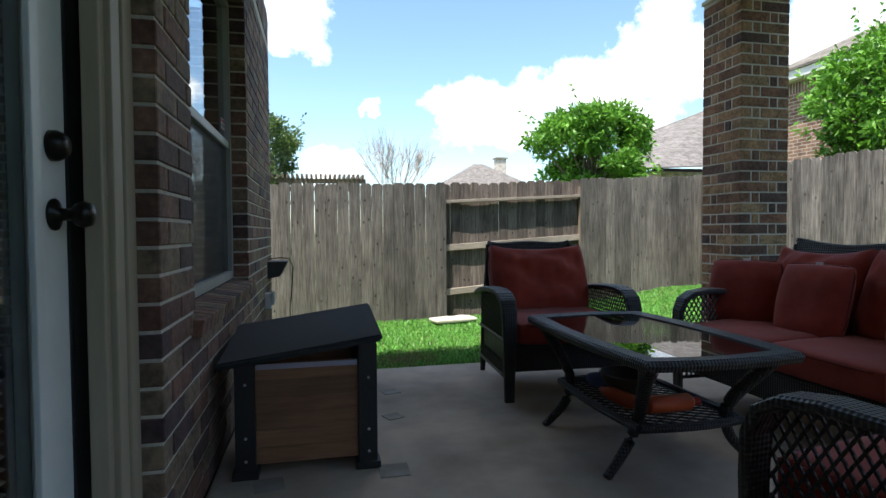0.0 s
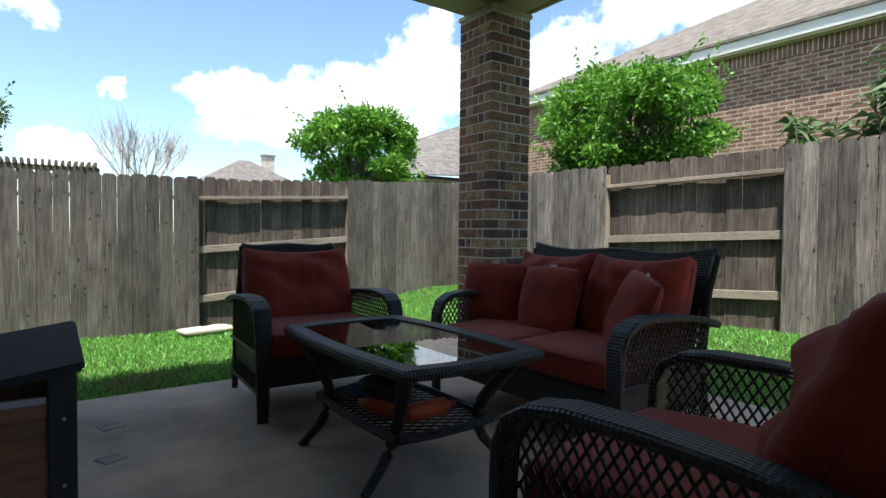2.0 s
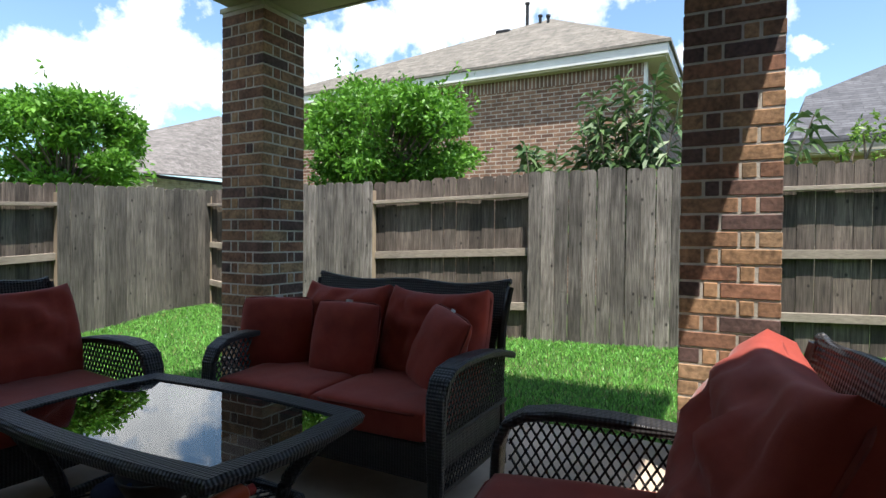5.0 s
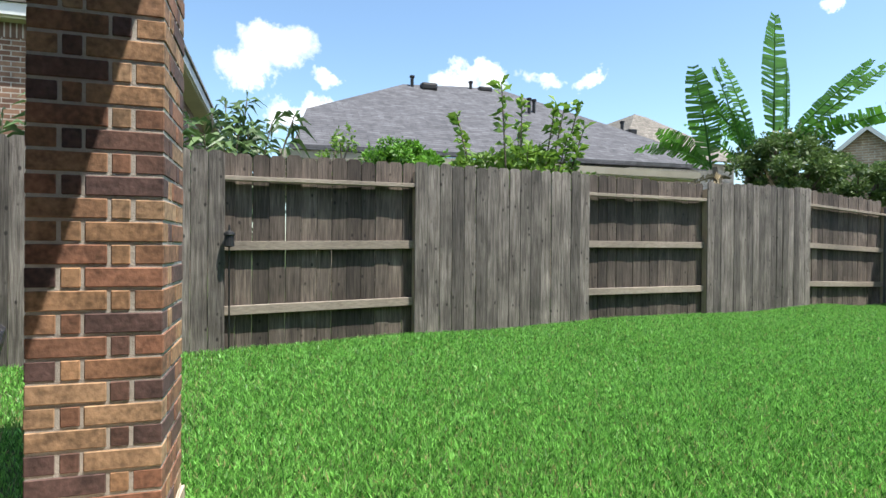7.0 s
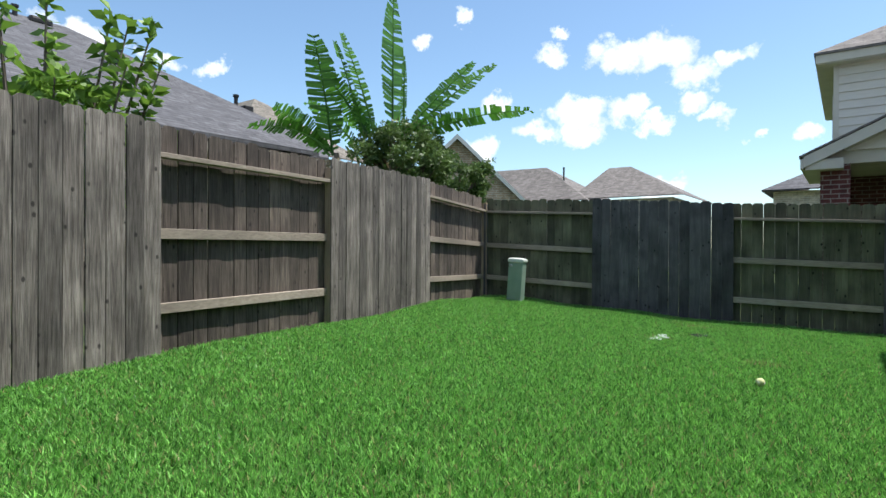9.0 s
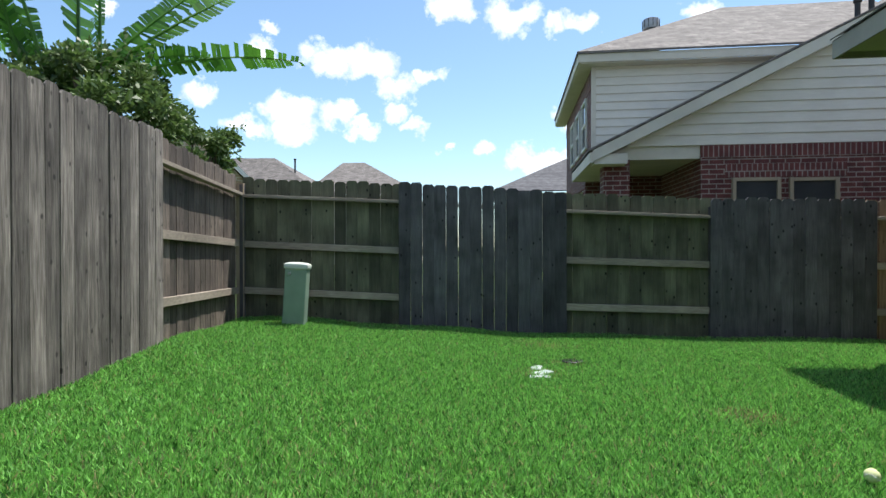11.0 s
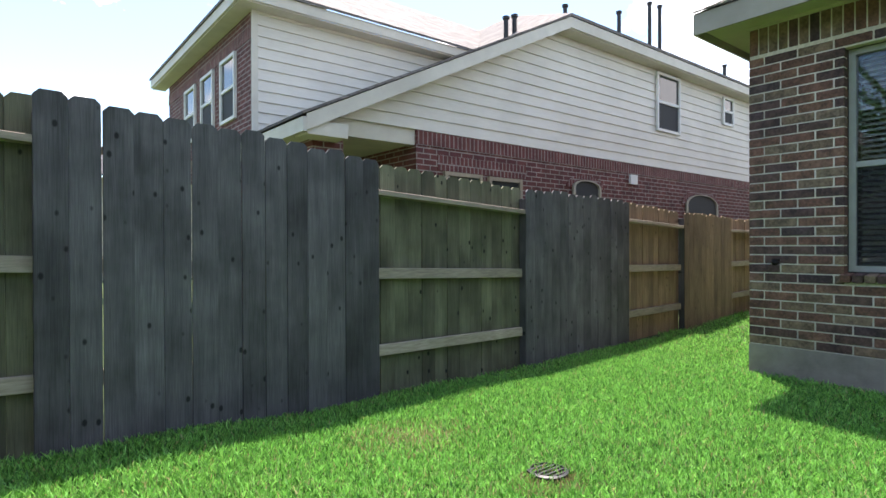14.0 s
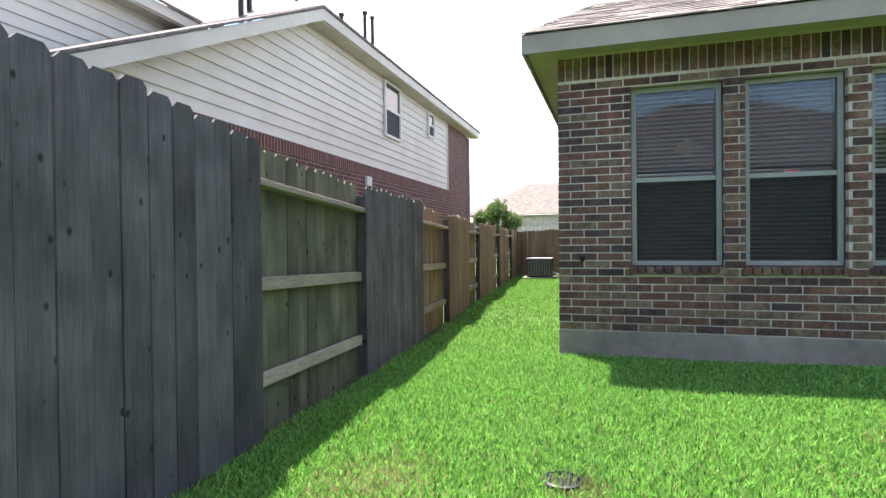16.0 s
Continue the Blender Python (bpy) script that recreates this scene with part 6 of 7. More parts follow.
banana = thing("banana_plant", "tall banana plant with torn green leaves", "plant", pose(9.2, -8.9, 0))
for dx, dy, h in ((0, 0, 3.1), (0.8, 0.72, 2.75), (-0.2, -0.3, 2.9), (0.35, 0.3, 2.9)):
    bm = bmesh.new()
    tube(bm, [(dx * 0.7, dy * 0.7, 0), (dx * 0.9, dy * 0.9, h * 0.6), (dx, dy, h)], [0.13, 0.1, 0.05], 9)
    part("stem", bm, M_BARK, banana)
for dx, dy, zb, az, rise, ln, wd, dr, torn in ((0, 0, 3.1, 132, 89, 2.6, 0.42, 0.12, 0.2), (0.25, 0.22, 3.0, 60, 77, 2.1, 0.2, 0.2, 0.5), (0.3, 0.27, 3.0, 45, 60, 1.9, 0.24, 0.25, 0.25),
                                               (0.4, 0.36, 3.0, 70, 75, 1.9, 0.2, 0.15, 0.55), (0.85, 0.77, 2.7, 100, 80, 2.2, 0.34, 0.2, 0.4), (0.9, 0.8, 2.7, 42, 50, 1.4, 0.28, 0.3, 0.2),
                                               (0.85, 0.77, 2.75, 42, 42, 1.7, 0.2, 0.9, 0.6), (-0.15, -0.1, 3.1, 215, 50, 2.0, 0.2, 0.15, 0.2), (-0.1, -0.1, 3.0, 225, 46, 2.5, 0.19, 0.2, 0.55),
                                               (-0.1, -0.1, 2.9, 222, 32, 2.8, 0.2, 0.55, 0.6), (-0.1, -0.1, 3.1, 230, 30, 1.5, 0.17, 0.4, 0.5), (-0.2, -0.1, 3.2, 132, 85, 1.4, 0.12, 0.1, 0.3),
                                               (0, -0.2, 3.0, 310, 55, 1.9, 0.22, 0.5, 0.5), (0.1, 0, 3.0, 350, 40, 1.9, 0.22, 0.7, 0.5), (0.5, 0.4, 2.8, 20, 55, 1.6, 0.22, 0.5, 0.4)):
    banana_leaf(banana, (dx, dy, zb), radians(az), radians(rise), ln, wd, M_BANANA, dr, torn)
for dx, dy, az in ((0.1, 0.1, 140), (0.6, 0.5, 60), (0.1, 0.1, 235), (0.7, 0.6, 130), (0, 0, 310)):
    banana_leaf(banana, (dx, dy, 2.5), radians(az), radians(15), 1.5, 0.13, M_DRYLEAF, 1.8, 0.6)


# ---- neighbouring houses ----
def quad(bm_, *pts):
    bm_.faces.new([bm_.verts.new(p) for p in pts])


def thick_roof(top_, faces, material, t=0.1):
    for f in faces:
        bm_ = bmesh.new()
        prism(bm_, f, (0, 0, t))
        part("roof_slope", bm_, material, top_)


def vent_pipe(top_, x, y, z, h=0.5, r=0.05, material=None):
    part("vent_pipe", shifted(lathe([(r, -0.4), (r, h), (r * 1.5, h + 0.02), (r * 1.5, h + 0.07), (r * 0.4, h + 0.08)], 10), pose(x, y, z)), material or M_METAL, top_)


def simple_window(top_, axis, face, u0, u1, z0, z1, out=1, paint=None):
    """Framed two-pane window on a wall plane: axis 'x' faces along x, 'y' along y."""
    def b(d0, d1, a0, a1, c0, c1):
        d0, d1 = sorted((face + out * d0, face + out * d1))
        return (d0, d1, a0, a1, c0, c1) if axis == "x" else (a0, a1, d0, d1, c0, c1)
    f = 0.06
    zm = (z0 + z1) / 2
    w = part("window", boxes(b(0, 0.05, u0, u0 + f, z0, z1), b(0, 0.05, u1 - f, u1, z0, z1), b(0, 0.045, u0 + f, u1 - f, z0, z0 + f), b(0, 0.045, u0 + f, u1 - f, z1 - f, z1), b(0, 0.04, u0 + f, u1 - f, zm - 0.03, zm + 0.03)), paint or M_WHITETRIM, top_)
    part("pane", boxes(b(-0.005, 0.012, u0 + f, u1 - f, zm + 0.03, z1 - f)), M_NGLASS, w)
    part("pane", boxes(b(-0.005, 0.012, u0 + f, u1 - f, z0 + f, zm - 0.03)), M_SCREEN, w)


M_NGLASS = surface("far_window_glass", (0.03, 0.035, 0.04), (0.05, 0.055, 0.06), 2, 0.05, stain=0.1, spec=1.0)

# house A: two-tone brick house to the north-east
ha = thing("brick_house", "two-storey brown brick house with grey-tan hip roof", "house")
part("wall", boxes((11.0, 22, 3.0, 12.9, -0.2, 4.62)), M_ABRICK, ha, "brown brick wall")
part("fascia", boxes((10.72, 10.77, 2.55, 13.35, 4.62, 4.82), (10.77, 22.4, 2.55, 2.6, 4.62, 4.82), (10.77, 22.4, 13.3, 13.35, 4.62, 4.82)), M_WHITETRIM, ha, "pale painted fascia")
part("soffit", boxes((10.77, 22.4, 2.6, 13.3, 4.58, 4.618)), M_SOFFIT, ha)
ra, rb = (14.2, 5.9, 7.0), (19.5, 8.0, 7.3)
thick_roof(ha, [[(10.68, 2.5, 4.82), (10.68, 13.4, 4.82), ra], [(10.68, 2.5, 4.82), ra, rb, (22.4, 2.5, 4.82)], [(10.68, 13.4, 4.82), (22.4, 13.4, 4.82), rb, ra]], M_ROOF_TAN, 0.06)
soldier = coursed("soldier_course", "y", (0.12, 0.07, 0.05), (0.2, 0.12, 0.085), (0.42, 0.38, 0.33), 0.086, 0.27, 0.012)
part("soldier_course", boxes((10.985, 11.0, 3.0, 12.9, 4.34, 4.58)), soldier, ha)
part("soldier_course", boxes((10.985, 11.0, 4.2, 8.2, 2.1, 2.36)), soldier, ha)
part("corner_board", boxes((10.98, 11.15, 2.96, 3.02, 0, 4.6)), M_WHITETRIM, ha)
vent_pipe(ha, 14.0, 6.5, 6.8, 0.66, 0.045)
vent_pipe(ha, 13.9, 6.1, 6.72, 0.3, 0.04)
vent_pipe(ha, 13.8, 5.85, 6.7, 0.24, 0.04)
part("roof_vent", boxes((13.55, 13.9, 6.85, 7.25, 6.55, 6.76), bevel=0.05), M_METAL, ha)

# house B: grey shingle hip roof to the east
hb = thing("grey_roof_house", "one-storey house with a slate-grey hip roof", "house")
part("wall", boxes((12.4, 24, -9.2, 0.3, -0.2, 2.75)), coursed("tan_brick", "y", (0.3, 0.22, 0.15), (0.4, 0.3, 0.22), (0.5, 0.46, 0.4), 0.26, 0.086, 0.012), hb)
part("fascia", boxes((11.95, 12.0, -9.55, 0.75, 2.78, 2.95)), M_FASCIA, hb, "cream gutter and fascia")
part("soffit", boxes((12.0, 24, -9.5, 0.7, 2.74, 2.778)), M_SOFFIT, hb)
eave_n, eave_s = (12.0, 0.5, 2.95), (12.1, -9.9, 3.02)
thick_roof(hb, [[eave_n, (14.07, 0.11, 4.25), (16.52, -2.81, 5.78), (16.81, -4.68, 5.96), (16.93, -6.07, 6.03), (12.9, -10.39, 3.52), eave_s],
                [eave_n, (24, 0.5, 2.95), (24, -0.8, 4.25), (14.07, 0.11, 4.25)], [(14.07, 0.11, 4.25), (24, -0.8, 4.25), (24, -4, 6.0), (16.81, -4.68, 5.96), (16.52, -2.81, 5.78)],
                [(16.93, -6.07, 6.03), (24, -6.2, 6.03), (24, -9.9, 4.0), (12.9, -10.39, 3.52)]], M_ROOF_GREY, 0.05)
thick_roof(hb, [[(11.9, 0.55, 2.95), (14.6, -3.6, 4.7), (14.6, -4.0, 4.7), (12.0, -9.5, 3.05)], [(14.6, -3.6, 4.7), (16.0, -3.6, 4.7), (16.0, -4.0, 4.7), (14.6, -4.0, 4.7)]], M_ROOF_GREY, 0.1)
for x, y, z, h in ((16.4, -3.05, 5.6, 0.4), (16.7, -5.0, 5.8, 0.3), (15.0, -6.2, 4.75, 0.5), (15.1, -6.4, 4.8, 0.45), (14.4, -8.9, 4.3, 0.35)):
    vent_pipe(hb, x, y, z, h, 0.05)
part("roof_vent", boxes((16.2, 16.6, -3.8, -3.3, 5.62, 5.88), bevel=0.08), M_METAL, hb)
part("roof_vent", boxes((16.6, 16.9, -5.7, -5.25, 5.85, 6.04), bevel=0.06), M_METAL, hb)
part("roof_vent", boxes((14.3, 14.55, -9.35, -9.1, 4.3, 4.5), bevel=0.03), M_METAL, hb)
ht = thing("tan_roof_house", "distant house with a tan hip roof behind the grey one", "house")
part("wall", boxes((21.6, 30, -20, -14, -0.2, 5.0)), M_PALEBRICK, ht)
thick_roof(ht, [[(21.0, -13.4, 5.0), (24.0, -16.2, 7.6), (24.4, -17.2, 7.6), (21.2, -20.8, 5.0)], [(21.0, -13.4, 5.0), (30, -13.4, 5.0), (30, -16.2, 7.6), (24.0, -16.2, 7.6)]], M_ROOF_TAN, 0.06)

# house C: north-east, pale brick
hc = thing("pale_brick_house", "pale brick house with a tan shingle roof", "house")
part("wall", boxes((12.6, 24, 20.4, 30, -0.2, 3.4)), M_PALEBRICK, hc)
thick_roof(hc, [[(11.8, 19.8, 3.3), (18.0, 19.8, 3.6), (18.5, 24, 7.0), (14.2, 24, 5.4)], [(11.8, 19.8, 3.3), (14.2, 24, 5.4), (11.8, 28, 3.4)], [(18.0, 19.8, 3.6), (25, 19.8, 3.6), (25, 24, 7.0), (18.5, 24, 7.0)]], M_ROOF_TAN_X, 0.05)
part("fascia", boxes((11.85, 24, 19.78, 19.82, 3.2, 3.32)), M_BRONZE, hc)
# house D: small far roof with chimney to the north
hd = thing("far_roof_house", "distant tan hip roof house with a chimney", "house")
part("wall", boxes((8.2, 15.6, 40.5, 48, -0.2, 3.9)), M_PALEBRICK, hd)
thick_roof(hd, [[(7.6, 40, 3.9), (16.0, 40, 3.9), (12.4, 44, 6.3), (11.6, 44, 6.3)], [(7.6, 40, 3.9), (11.6, 44, 6.3), (7.6, 48, 3.9)], [(16, 40, 3.9), (16, 48, 3.9), (12.4, 44, 6.3)]], M_ROOF_TAN_X, 0.05)
part("chimney", boxes((13.2, 14.0, 43, 43.7, 4.5, 6.7)), M_PALEBRICK, hd)
part("chimney_cap", boxes((13.1, 14.1, 42.9, 43.8, 6.7, 6.8)), M_FOUNDATION, hd)
pergola = thing("pergola_roof", "dark slatted pergola roof beyond the fence", "pergola")
for x in (-4.5, 0.3):
    for y in (14.1, 16.6):
        part("post", boxes((x - 0.06, x + 0.06, y - 0.06, y + 0.06, -0.1, 2.12)), M_BARK, pergola)
part("beam", boxes((-4.7, 0.5, 14.0, 14.1, 2.1, 2.2)), M_BARK, pergola)
part("beam", boxes((-4.7, 0.5, 16.6, 16.7, 2.1, 2.2)), M_BARK, pergola)
mesh = finish("slat", boxes((-0.025, 0.025, 13.9, 16.9, 2.2, 2.3)), M_BARK)
for k in range(48):
    s = new("slat", mesh)
    s.parent = pergola
    s.location = (-4.6 + k * 0.107, 0, 0)

# house E: brick gable behind the banana plant, and far roofs
gable_at = Vector((13.95, -18, 0))
he = thing("gable_house", "tan brick house with a pointed gable", "house", Matrix.Translation(gable_at) @ Matrix.Rotation(radians(36), 4, "Z") @ Matrix.Translation(-gable_at))
bm = bmesh.new()
prism(bm, [(11.6, -18, -0.2), (16.4, -18, -0.2), (16.4, -18, 2.75), (13.95, -18, 5.0), (11.6, -18, 2.75)], (0, -9, 0))
part("wall", bm, coursed("gable_brick", "x", (0.32, 0.22, 0.16), (0.42, 0.31, 0.24), (0.5, 0.46, 0.4), 0.26, 0.086, 0.012), he)
thick_roof(he, [[(11.2, -17.7, 2.42), (13.95, -17.7, 5.05), (13.95, -27.3, 5.05), (11.2, -27.3, 2.42)], [(13.95, -17.7, 5.05), (16.8, -17.7, 2.42), (16.8, -27.3, 2.42), (13.95, -27.3, 5.05)]], M_ROOF_TAN, 0.1)
bm = bmesh.new()
prism(bm, [(11.2, -17.66, 2.34), (11.2, -17.66, 2.52), (13.95, -17.66, 5.15), (13.95, -17.66, 4.97)], (0, -0.05, 0))
prism(bm, [(16.8, -17.66, 2.34), (16.8, -17.66, 2.52), (13.95, -17.66, 5.15), (13.95, -17.66, 4.97)], (0, -0.05, 0))
part("rake_board", bm, M_WHITETRIM, he)
hf = thing("far_hip_houses", "distant tan hip roof house to the south", "house")
part("wall", boxes((9.2, 21, -38, -30.5, -0.2, 3.55)), M_PALEBRICK, hf)
thick_roof(hf, [[(8.6, -30, 3.6), (14.6, -30, 3.6), (13.6, -33.5, 5.65), (12.3, -33.5, 5.65)], [(8.6, -30, 3.6), (12.3, -33.5, 5.65), (8.6, -38, 3.6)], [(13.4, -29.5, 3.5), (22.0, -29.5, 3.5), (21.0, -32.5, 5.9), (17.2, -32.5, 5.85)], [(13.4, -29.5, 3.5), (17.2, -32.5, 5.85), (13.4, -36, 3.5)]], M_ROOF_TAN_X, 0.05)
vent_pipe(hf, 15.6, -31.5, 5.0, 0.6)
hg = thing("far_grey_house", "distant grey roof house beside the maroon house", "house")
part("wall", boxes((-3, 4.6, -38, -28.5, -0.2, 3.4)), M_PALEBRICK, hg)
thick_roof(hg, [[(5.0, -28, 3.4), (-3.5, -28, 3.4), (-1, -32, 5.6), (0.8, -32, 5.6)], [(5.0, -28, 3.4), (0.8, -32, 5.6), (5.0, -38, 3.4)]], M_ROOF_GREY, 0.05)
hh = thing("street_house", "distant pale house at the end of the side yard", "house")
part("wall", boxes((-46, -38, -19, -5, -0.2, 3.2)), M_PALEBRICK, hh)
thick_roof(hh, [[(-37.5, -19.6, 3.2), (-37.5, -4.5, 3.2), (-42, -9, 6.0), (-42, -15, 6.0)], [(-37.5, -19.6, 3.2), (-42, -15, 6.0), (-46, -19.6, 3.2)]], M_ROOF_TAN, 0.05)

# the maroon brick and cream siding house to the south
RY, OV, PITCH = -13.03, -12.73, 0.487
SID0, EAVE, FAR, RED = 2.72, 4.88, -13.75, -10.85
hr = thing("maroon_house", "maroon brick and cream siding two-storey house", "house")
part("wall", boxes((FAR, 0.76, RY - 0.3, RY, -0.3, SID0)), M_RED_X, hr, "maroon brick lower wall")
part("wall", boxes((FAR, RED, RY - 0.3, RY - 0.002, SID0 + 0.001, EAVE)), M_RED_X, hr, "maroon brick upper wall")
part("wall", boxes((FAR, FAR + 0.2, RY - 10, RY - 0.3, -0.3, EAVE)), M_RED_Y, hr)
part("porch_wall", boxes((-2.0, 2.2, RY - 2.8, RY - 2.6, -0.3, 2.7)), M_RED_X, hr)
part("porch_wall", boxes((0.56, 0.76, RY - 2.6, RY - 0.3, -0.3, 2.7)), M_RED_Y, hr)
for y in (RY - 0.47, RY - 3.0):
    part("porch_column", boxes((1.96, 2.41, y, y + 0.45, -0.3, 2.49), bevel=0.004), M_RED_X, hr)
part("porch_ceiling", boxes((0.76, 2.4, RY - 2.6, RY - 0.2, 2.51, 2.54)), M_TRIM, hr)
part("porch_beam", boxes((0.762, 2.4, RY - 0.19, RY - 0.03, 2.49, 2.74), bevel=0.005), M_TRIM, hr)


def rake(z):
    return 2.65 - (z - 2.62) / PITCH


z = SID0
while z < EAVE - 0.01:
    zt = min(z + 0.184, EAVE)
    bm = bmesh.new()
    prism(bm, [(RED, RY, z), (min(rake(z + 0.12), 2.05), RY, z), (min(rake(zt + 0.12), 2.05), RY, zt), (RED, RY, zt)], (0, -0.3, 0))
    for v in bm.verts:
        if abs(v.co.z - z) < 0.001 and v.co.y > RY - 0.1:
            v.co.y += 0.022
    part("siding_board", bm, M_SIDING, hr)
    z += 0.184
part("corner_board", boxes((RED - 0.09, RED - 0.001, RY, RY + 0.03, SID0, EAVE)), M_TRIM, hr)
part("boxed_eave", boxes((2.06, 2.63, RY - 0.05, OV - 0.001, 2.38, 2.56), bevel=0.006), M_TRIM, hr)
bm = bmesh.new()
prism(bm, [(2.65, OV, 2.42), (2.65, OV, 2.62), (-2.42, OV, 5.09), (-2.42, OV, 4.89)], (0, 0.04, 0))
part("rake_board", bm, M_TRIM, hr)
part("fascia", boxes((-14.0, -2.42, OV, OV + 0.04, 4.9, 5.09)), M_TRIM, hr, "cream gutter board")
part("fascia", boxes((2.652, 2.7, -15.6, OV + 0.04, 2.4, 2.58)), M_TRIM, hr)
part("soffit", boxes((-14.0, -2.42, RY, OV, EAVE + 0.002, EAVE + 0.02)), M_TRIM, hr)
bm = bmesh.new()
prism(bm, [(2.05, RY, 2.71), (2.05, RY, 2.75), (-2.42, RY, 4.93), (-2.42, RY, 4.89)], (0, 0.3, 0))
part("soffit", bm, M_TRIM, hr)
part("soffit", boxes((2.06, 2.65, -15.6, RY - 0.06, 2.4, 2.42)), M_TRIM, hr)
thick_roof(hr, [[(2.72, OV + 0.06, 2.6), (-2.42, OV + 0.06, 5.1), (-2.42, -15.6, 5.1), (2.72, -15.6, 2.6)]], M_ROOF_TAN_X, 0.035)
thick_roof(hr, [[(-2.42, OV + 0.06, 5.1), (-14.1, OV + 0.06, 5.1), (-10.5, -17.2, 7.3), (-5.5, -17.2, 7.3)], [(-14.1, OV + 0.06, 5.1), (-14.1, -22, 5.1), (-10.5, -17.2, 7.3)],
                [(-2.42, OV + 0.06, 5.1), (-5.5, -17.2, 7.3), (-5.5, -20, 7.3), (-2.42, -22, 5.1)]], M_ROOF_TAN_X, 0.05)
# upper block
UX, UY, UZ = 2.25, -15.65, 4.97
part("wall", boxes((UX - 0.06, UX, -21.5, UY - 0.012, 2.4, UZ)), M_RED_Y, hr)
part("wall", boxes((-4.2, UX - 0.2, UY - 0.2, UY - 0.05, 2.4, 2.9)), M_SIDING, hr)
z = 2.9
while z < UZ - 0.01:
    zt = min(z + 0.184, UZ)
    bm = boxes((-4.2, UX - 0.07, UY - 0.2, UY, z, zt))
    for v in bm.verts:
        if v.co.y > UY - 0.1 and v.co.z < z + 0.05:
            v.co.y += 0.024
    part("siding_board", bm, M_SIDING, hr)
    z += 0.184
part("corner_board", boxes((UX - 0.08, UX + 0.02, UY - 0.01, UY + 0.03, 2.6, UZ)), M_TRIM, hr)
part("fascia", boxes((-4.2, 2.55, UY + 0.3, UY + 0.34, UZ + 0.02, UZ + 0.2), (2.55, 2.59, -21.9, UY + 0.34, UZ + 0.02, UZ + 0.2)), M_TRIM, hr)
part("soffit", boxes((-4.2, 2.55, UY, UY + 0.3, UZ, UZ + 0.018), (UX, 2.55, -21.9, UY, UZ, UZ + 0.018)), M_TRIM, hr)
thick_roof(hr, [[(2.62, UY + 0.38, UZ + 0.2), (-6.5, UY + 0.38, UZ + 0.2), (-5.0, -18.3, 7.2), (-1.45, -18.3, 7.2)], [(2.62, UY + 0.38, UZ + 0.2), (-1.45, -18.3, 7.2), (2.62, -21.9, UZ + 0.2)]], M_ROOF_TAN_X, 0.05)
turbine = part("turbine_vent", shifted(lathe([(0.12, -0.3), (0.12, 0.06), (0.2, 0.08), (0.21, 0.2), (0.19, 0.32), (0.1, 0.36), (0.02, 0.37)], 16), pose(0.58, -17.3, 6.3)), M_GREYMETAL, hr)
mesh = finish("vane", boxes((0.205, 0.216, -0.006, 0.006, 0.1, 0.3)), M_METAL)
for k in range(12):
    ob = new("vane", mesh)
    ob.parent = turbine
    ob.matrix_world = pose(0.58, -17.3, 6.3, 0, 0, 30 * k)
for x, z, h in ((-2.6, 5.15, 0.5), (-2.85, 5.2, 0.55), (-4.5, 5.9, 0.5), (-6.6, 5.9, 0.9), (-8.0, 5.9, 1.5), (-8.5, 5.9, 1.55), (-12.3, 5.9, 0.7), (-14.0, 5.4, 0.4)):
    vent_pipe(hr, max(x, -12.6), -14.5, z, h, 0.05)
simple_window(hr, "y", RY + 0.024, -6.74, -5.75, 3.53, 4.84)
simple_window(hr, "y", RY + 0.024, -9.47, -8.88, 4.08, 4.8)
simple_window(hr, "y", RY, -0.54, 0.25, 1.0, 2.14, paint=M_CASING)
simple_window(hr, "y", RY, -1.47, -0.68, 1.0, 2.13, paint=M_CASING)
for y0 in (-16.45, -17.75, -19.05):
    simple_window(hr, "x", UX, y0 - 0.85, y0, 3.3, 4.5)
soldier_r = coursed("maroon_soldier", "x", (0.1, 0.026, 0.026), (0.13, 0.038, 0.034), (0.25, 0.21, 0.19), 0.085, 0.25, 0.01)
part("soldier_course", boxes((FAR, 0.76, RY, RY + 0.012, 2.5, SID0 - 0.003)), soldier_r, hr)
part("soldier_course", boxes((-1.6, 0.36, RY, RY + 0.012, 2.15, 2.38)), soldier_r, hr)
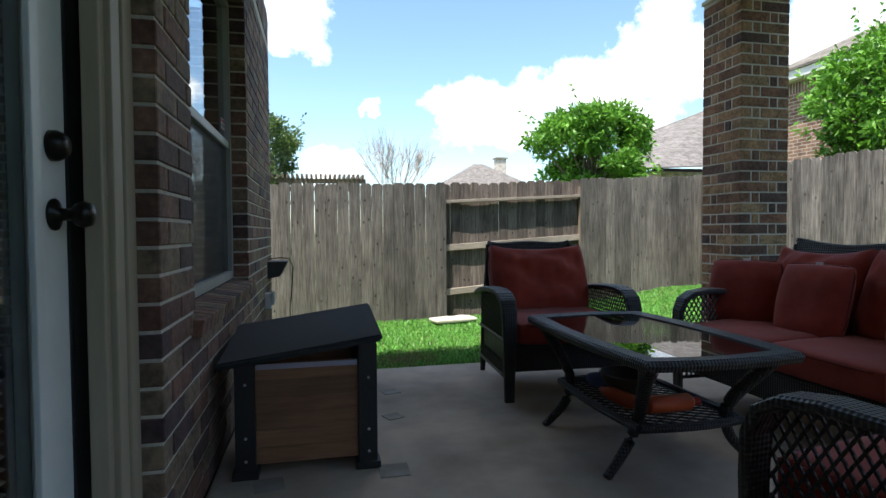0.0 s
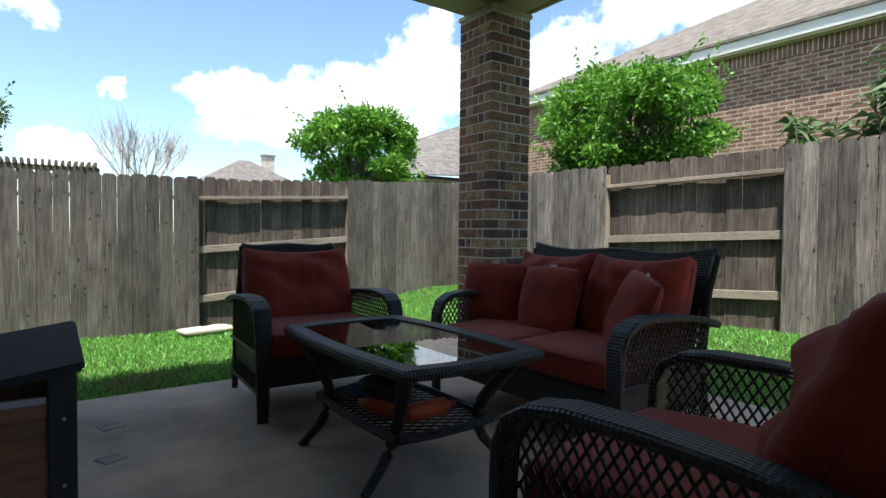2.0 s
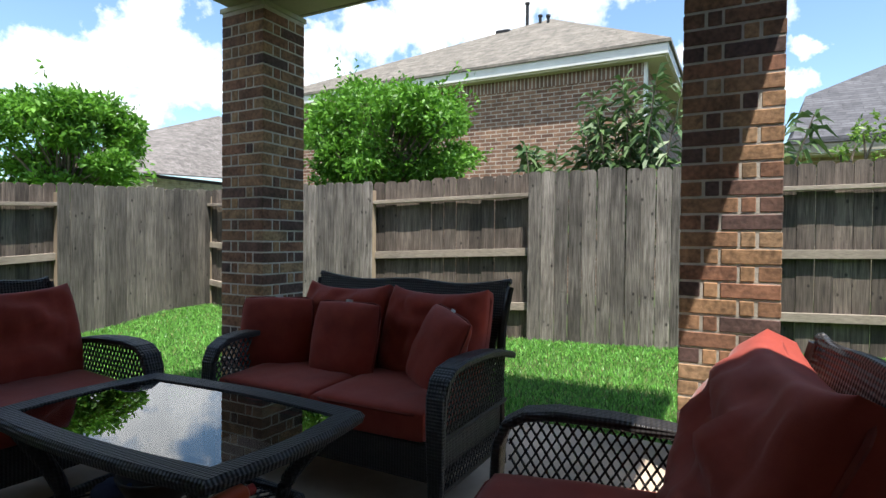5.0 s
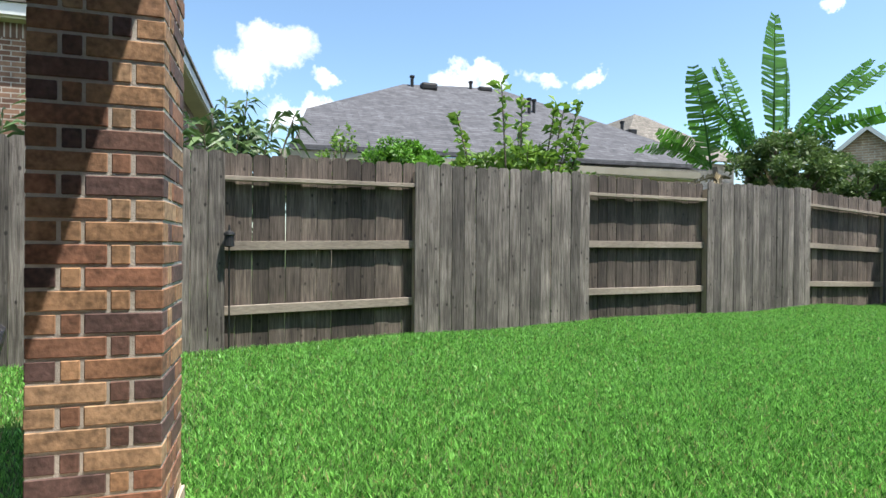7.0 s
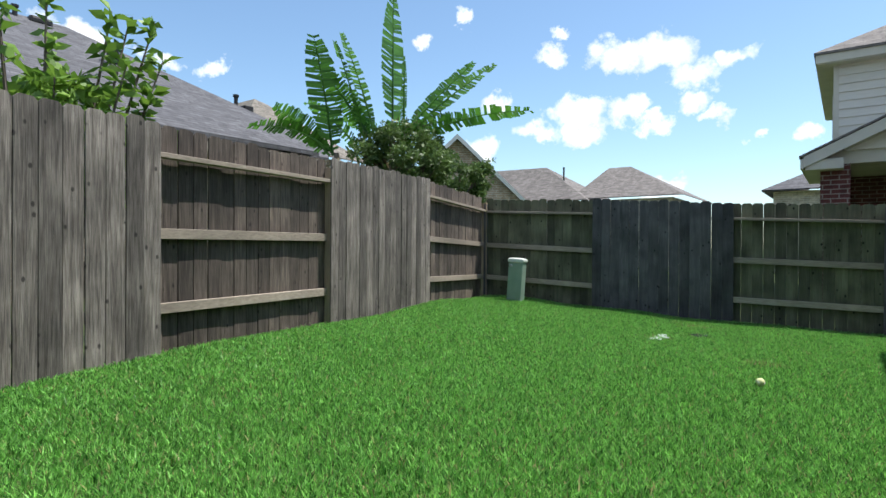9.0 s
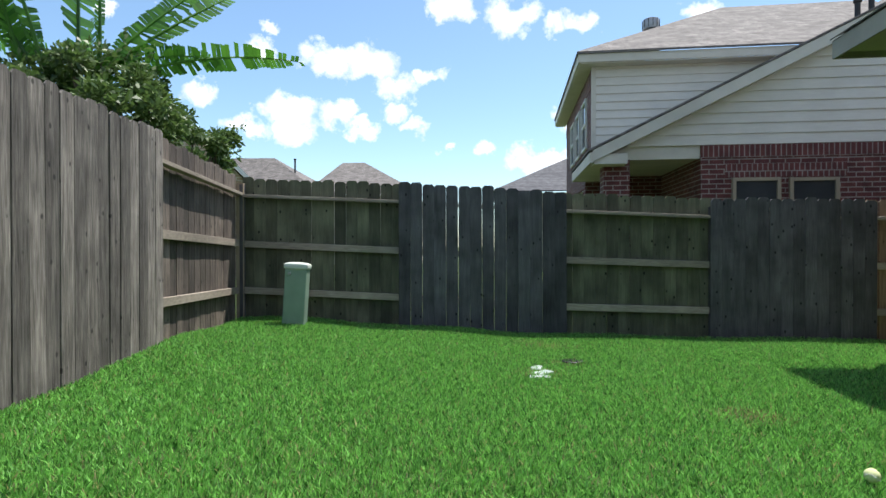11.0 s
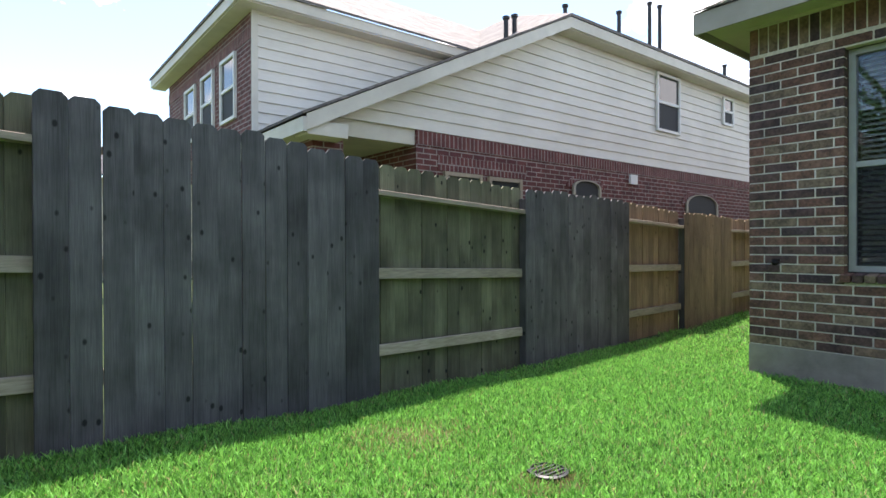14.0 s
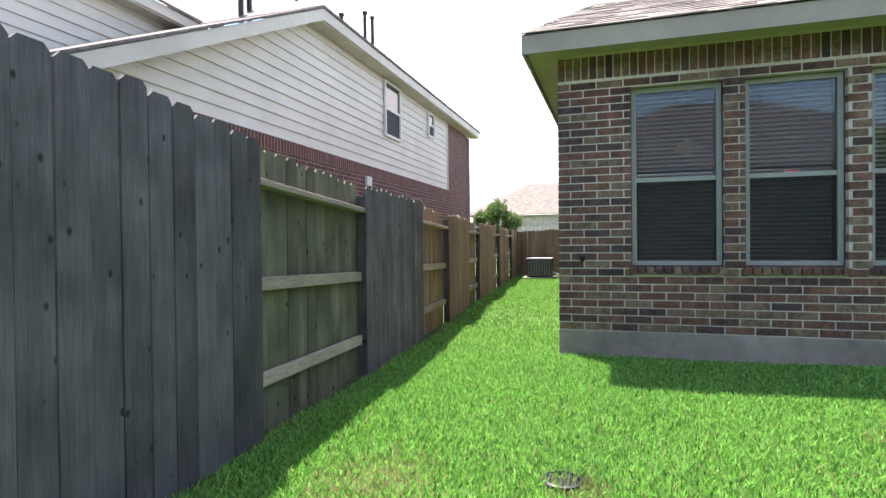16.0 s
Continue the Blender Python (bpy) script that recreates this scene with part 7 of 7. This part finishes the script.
part("soldier_course", boxes((UX, UX + 0.012, -21.5, UY - 0.02, 4.52, 4.75)), coursed("maroon_soldier_side", "y", (0.1, 0.026, 0.026), (0.13, 0.038, 0.034), (0.25, 0.21, 0.19), 0.085, 0.25, 0.01), hr)


def arch_window(x0, x1, z0, zt):
    c, r = (x0 + x1) / 2, (x1 - x0) / 2

    def arc(k, h):
        return [(c + (r + k) * math.cos(a), zt + h * (r + k) * math.sin(a)) for a in [math.pi * i / 14 for i in range(15)]]
    bm_ = bmesh.new()
    prism(bm_, [(x, RY + 0.012, z_) for x, z_ in [(x0, z0), (x1, z0)] + arc(0, 0.35)], (0, 0.012, 0))
    w = part("window", bm_, M_SCREEN, hr)
    bm_ = bmesh.new()
    o_, i_ = arc(0.0, 0.35), arc(-0.06, 0.35)
    for a, b in zip(range(14), range(1, 15)):
        prism(bm_, [(o_[a][0], RY + 0.01, o_[a][1]), (o_[b][0], RY + 0.01, o_[b][1]), (i_[b][0], RY + 0.01, i_[b][1]), (i_[a][0], RY + 0.01, i_[a][1])], (0, 0.05, 0))
    bx(bm_, x0, x0 + 0.06, RY + 0.01, RY + 0.06, z0, zt)
    bx(bm_, x1 - 0.06, x1, RY + 0.01, RY + 0.06, z0, zt)
    part("frame", bm_, M_FASCIA, w)
    bm_ = bmesh.new()
    o_, i_ = arc(0.16, 0.42), arc(0.01, 0.36)
    for a, b in zip(range(14), range(1, 15)):
        prism(bm_, [(o_[a][0], RY, o_[a][1]), (o_[b][0] * 0.97 + o_[a][0] * 0.03, RY, o_[b][1]), (i_[b][0], RY, i_[b][1]), (i_[a][0], RY, i_[a][1])], (0, 0.02, 0))
    part("brick_arch", bm_, soldier_r, hr)


arch_window(-3.71, -2.85, 1.0, 2.1)
arch_window(-8.6, -7.05, 1.0, 1.95)
part("wall_vent", boxes((-5.0, -4.75, RY, RY + 0.05, 2.28, 2.48)), M_WHITETRIM, hr)
part("meter_box", boxes((-11.75, -11.4, RY, RY + 0.14, 1.45, 1.95), bevel=0.01), M_GREYMETAL, hr)
part("downpipe", boxes((FAR + 0.1, FAR + 0.2, RY, RY + 0.06, 0, 4.8)), M_GREYMETAL, hr)
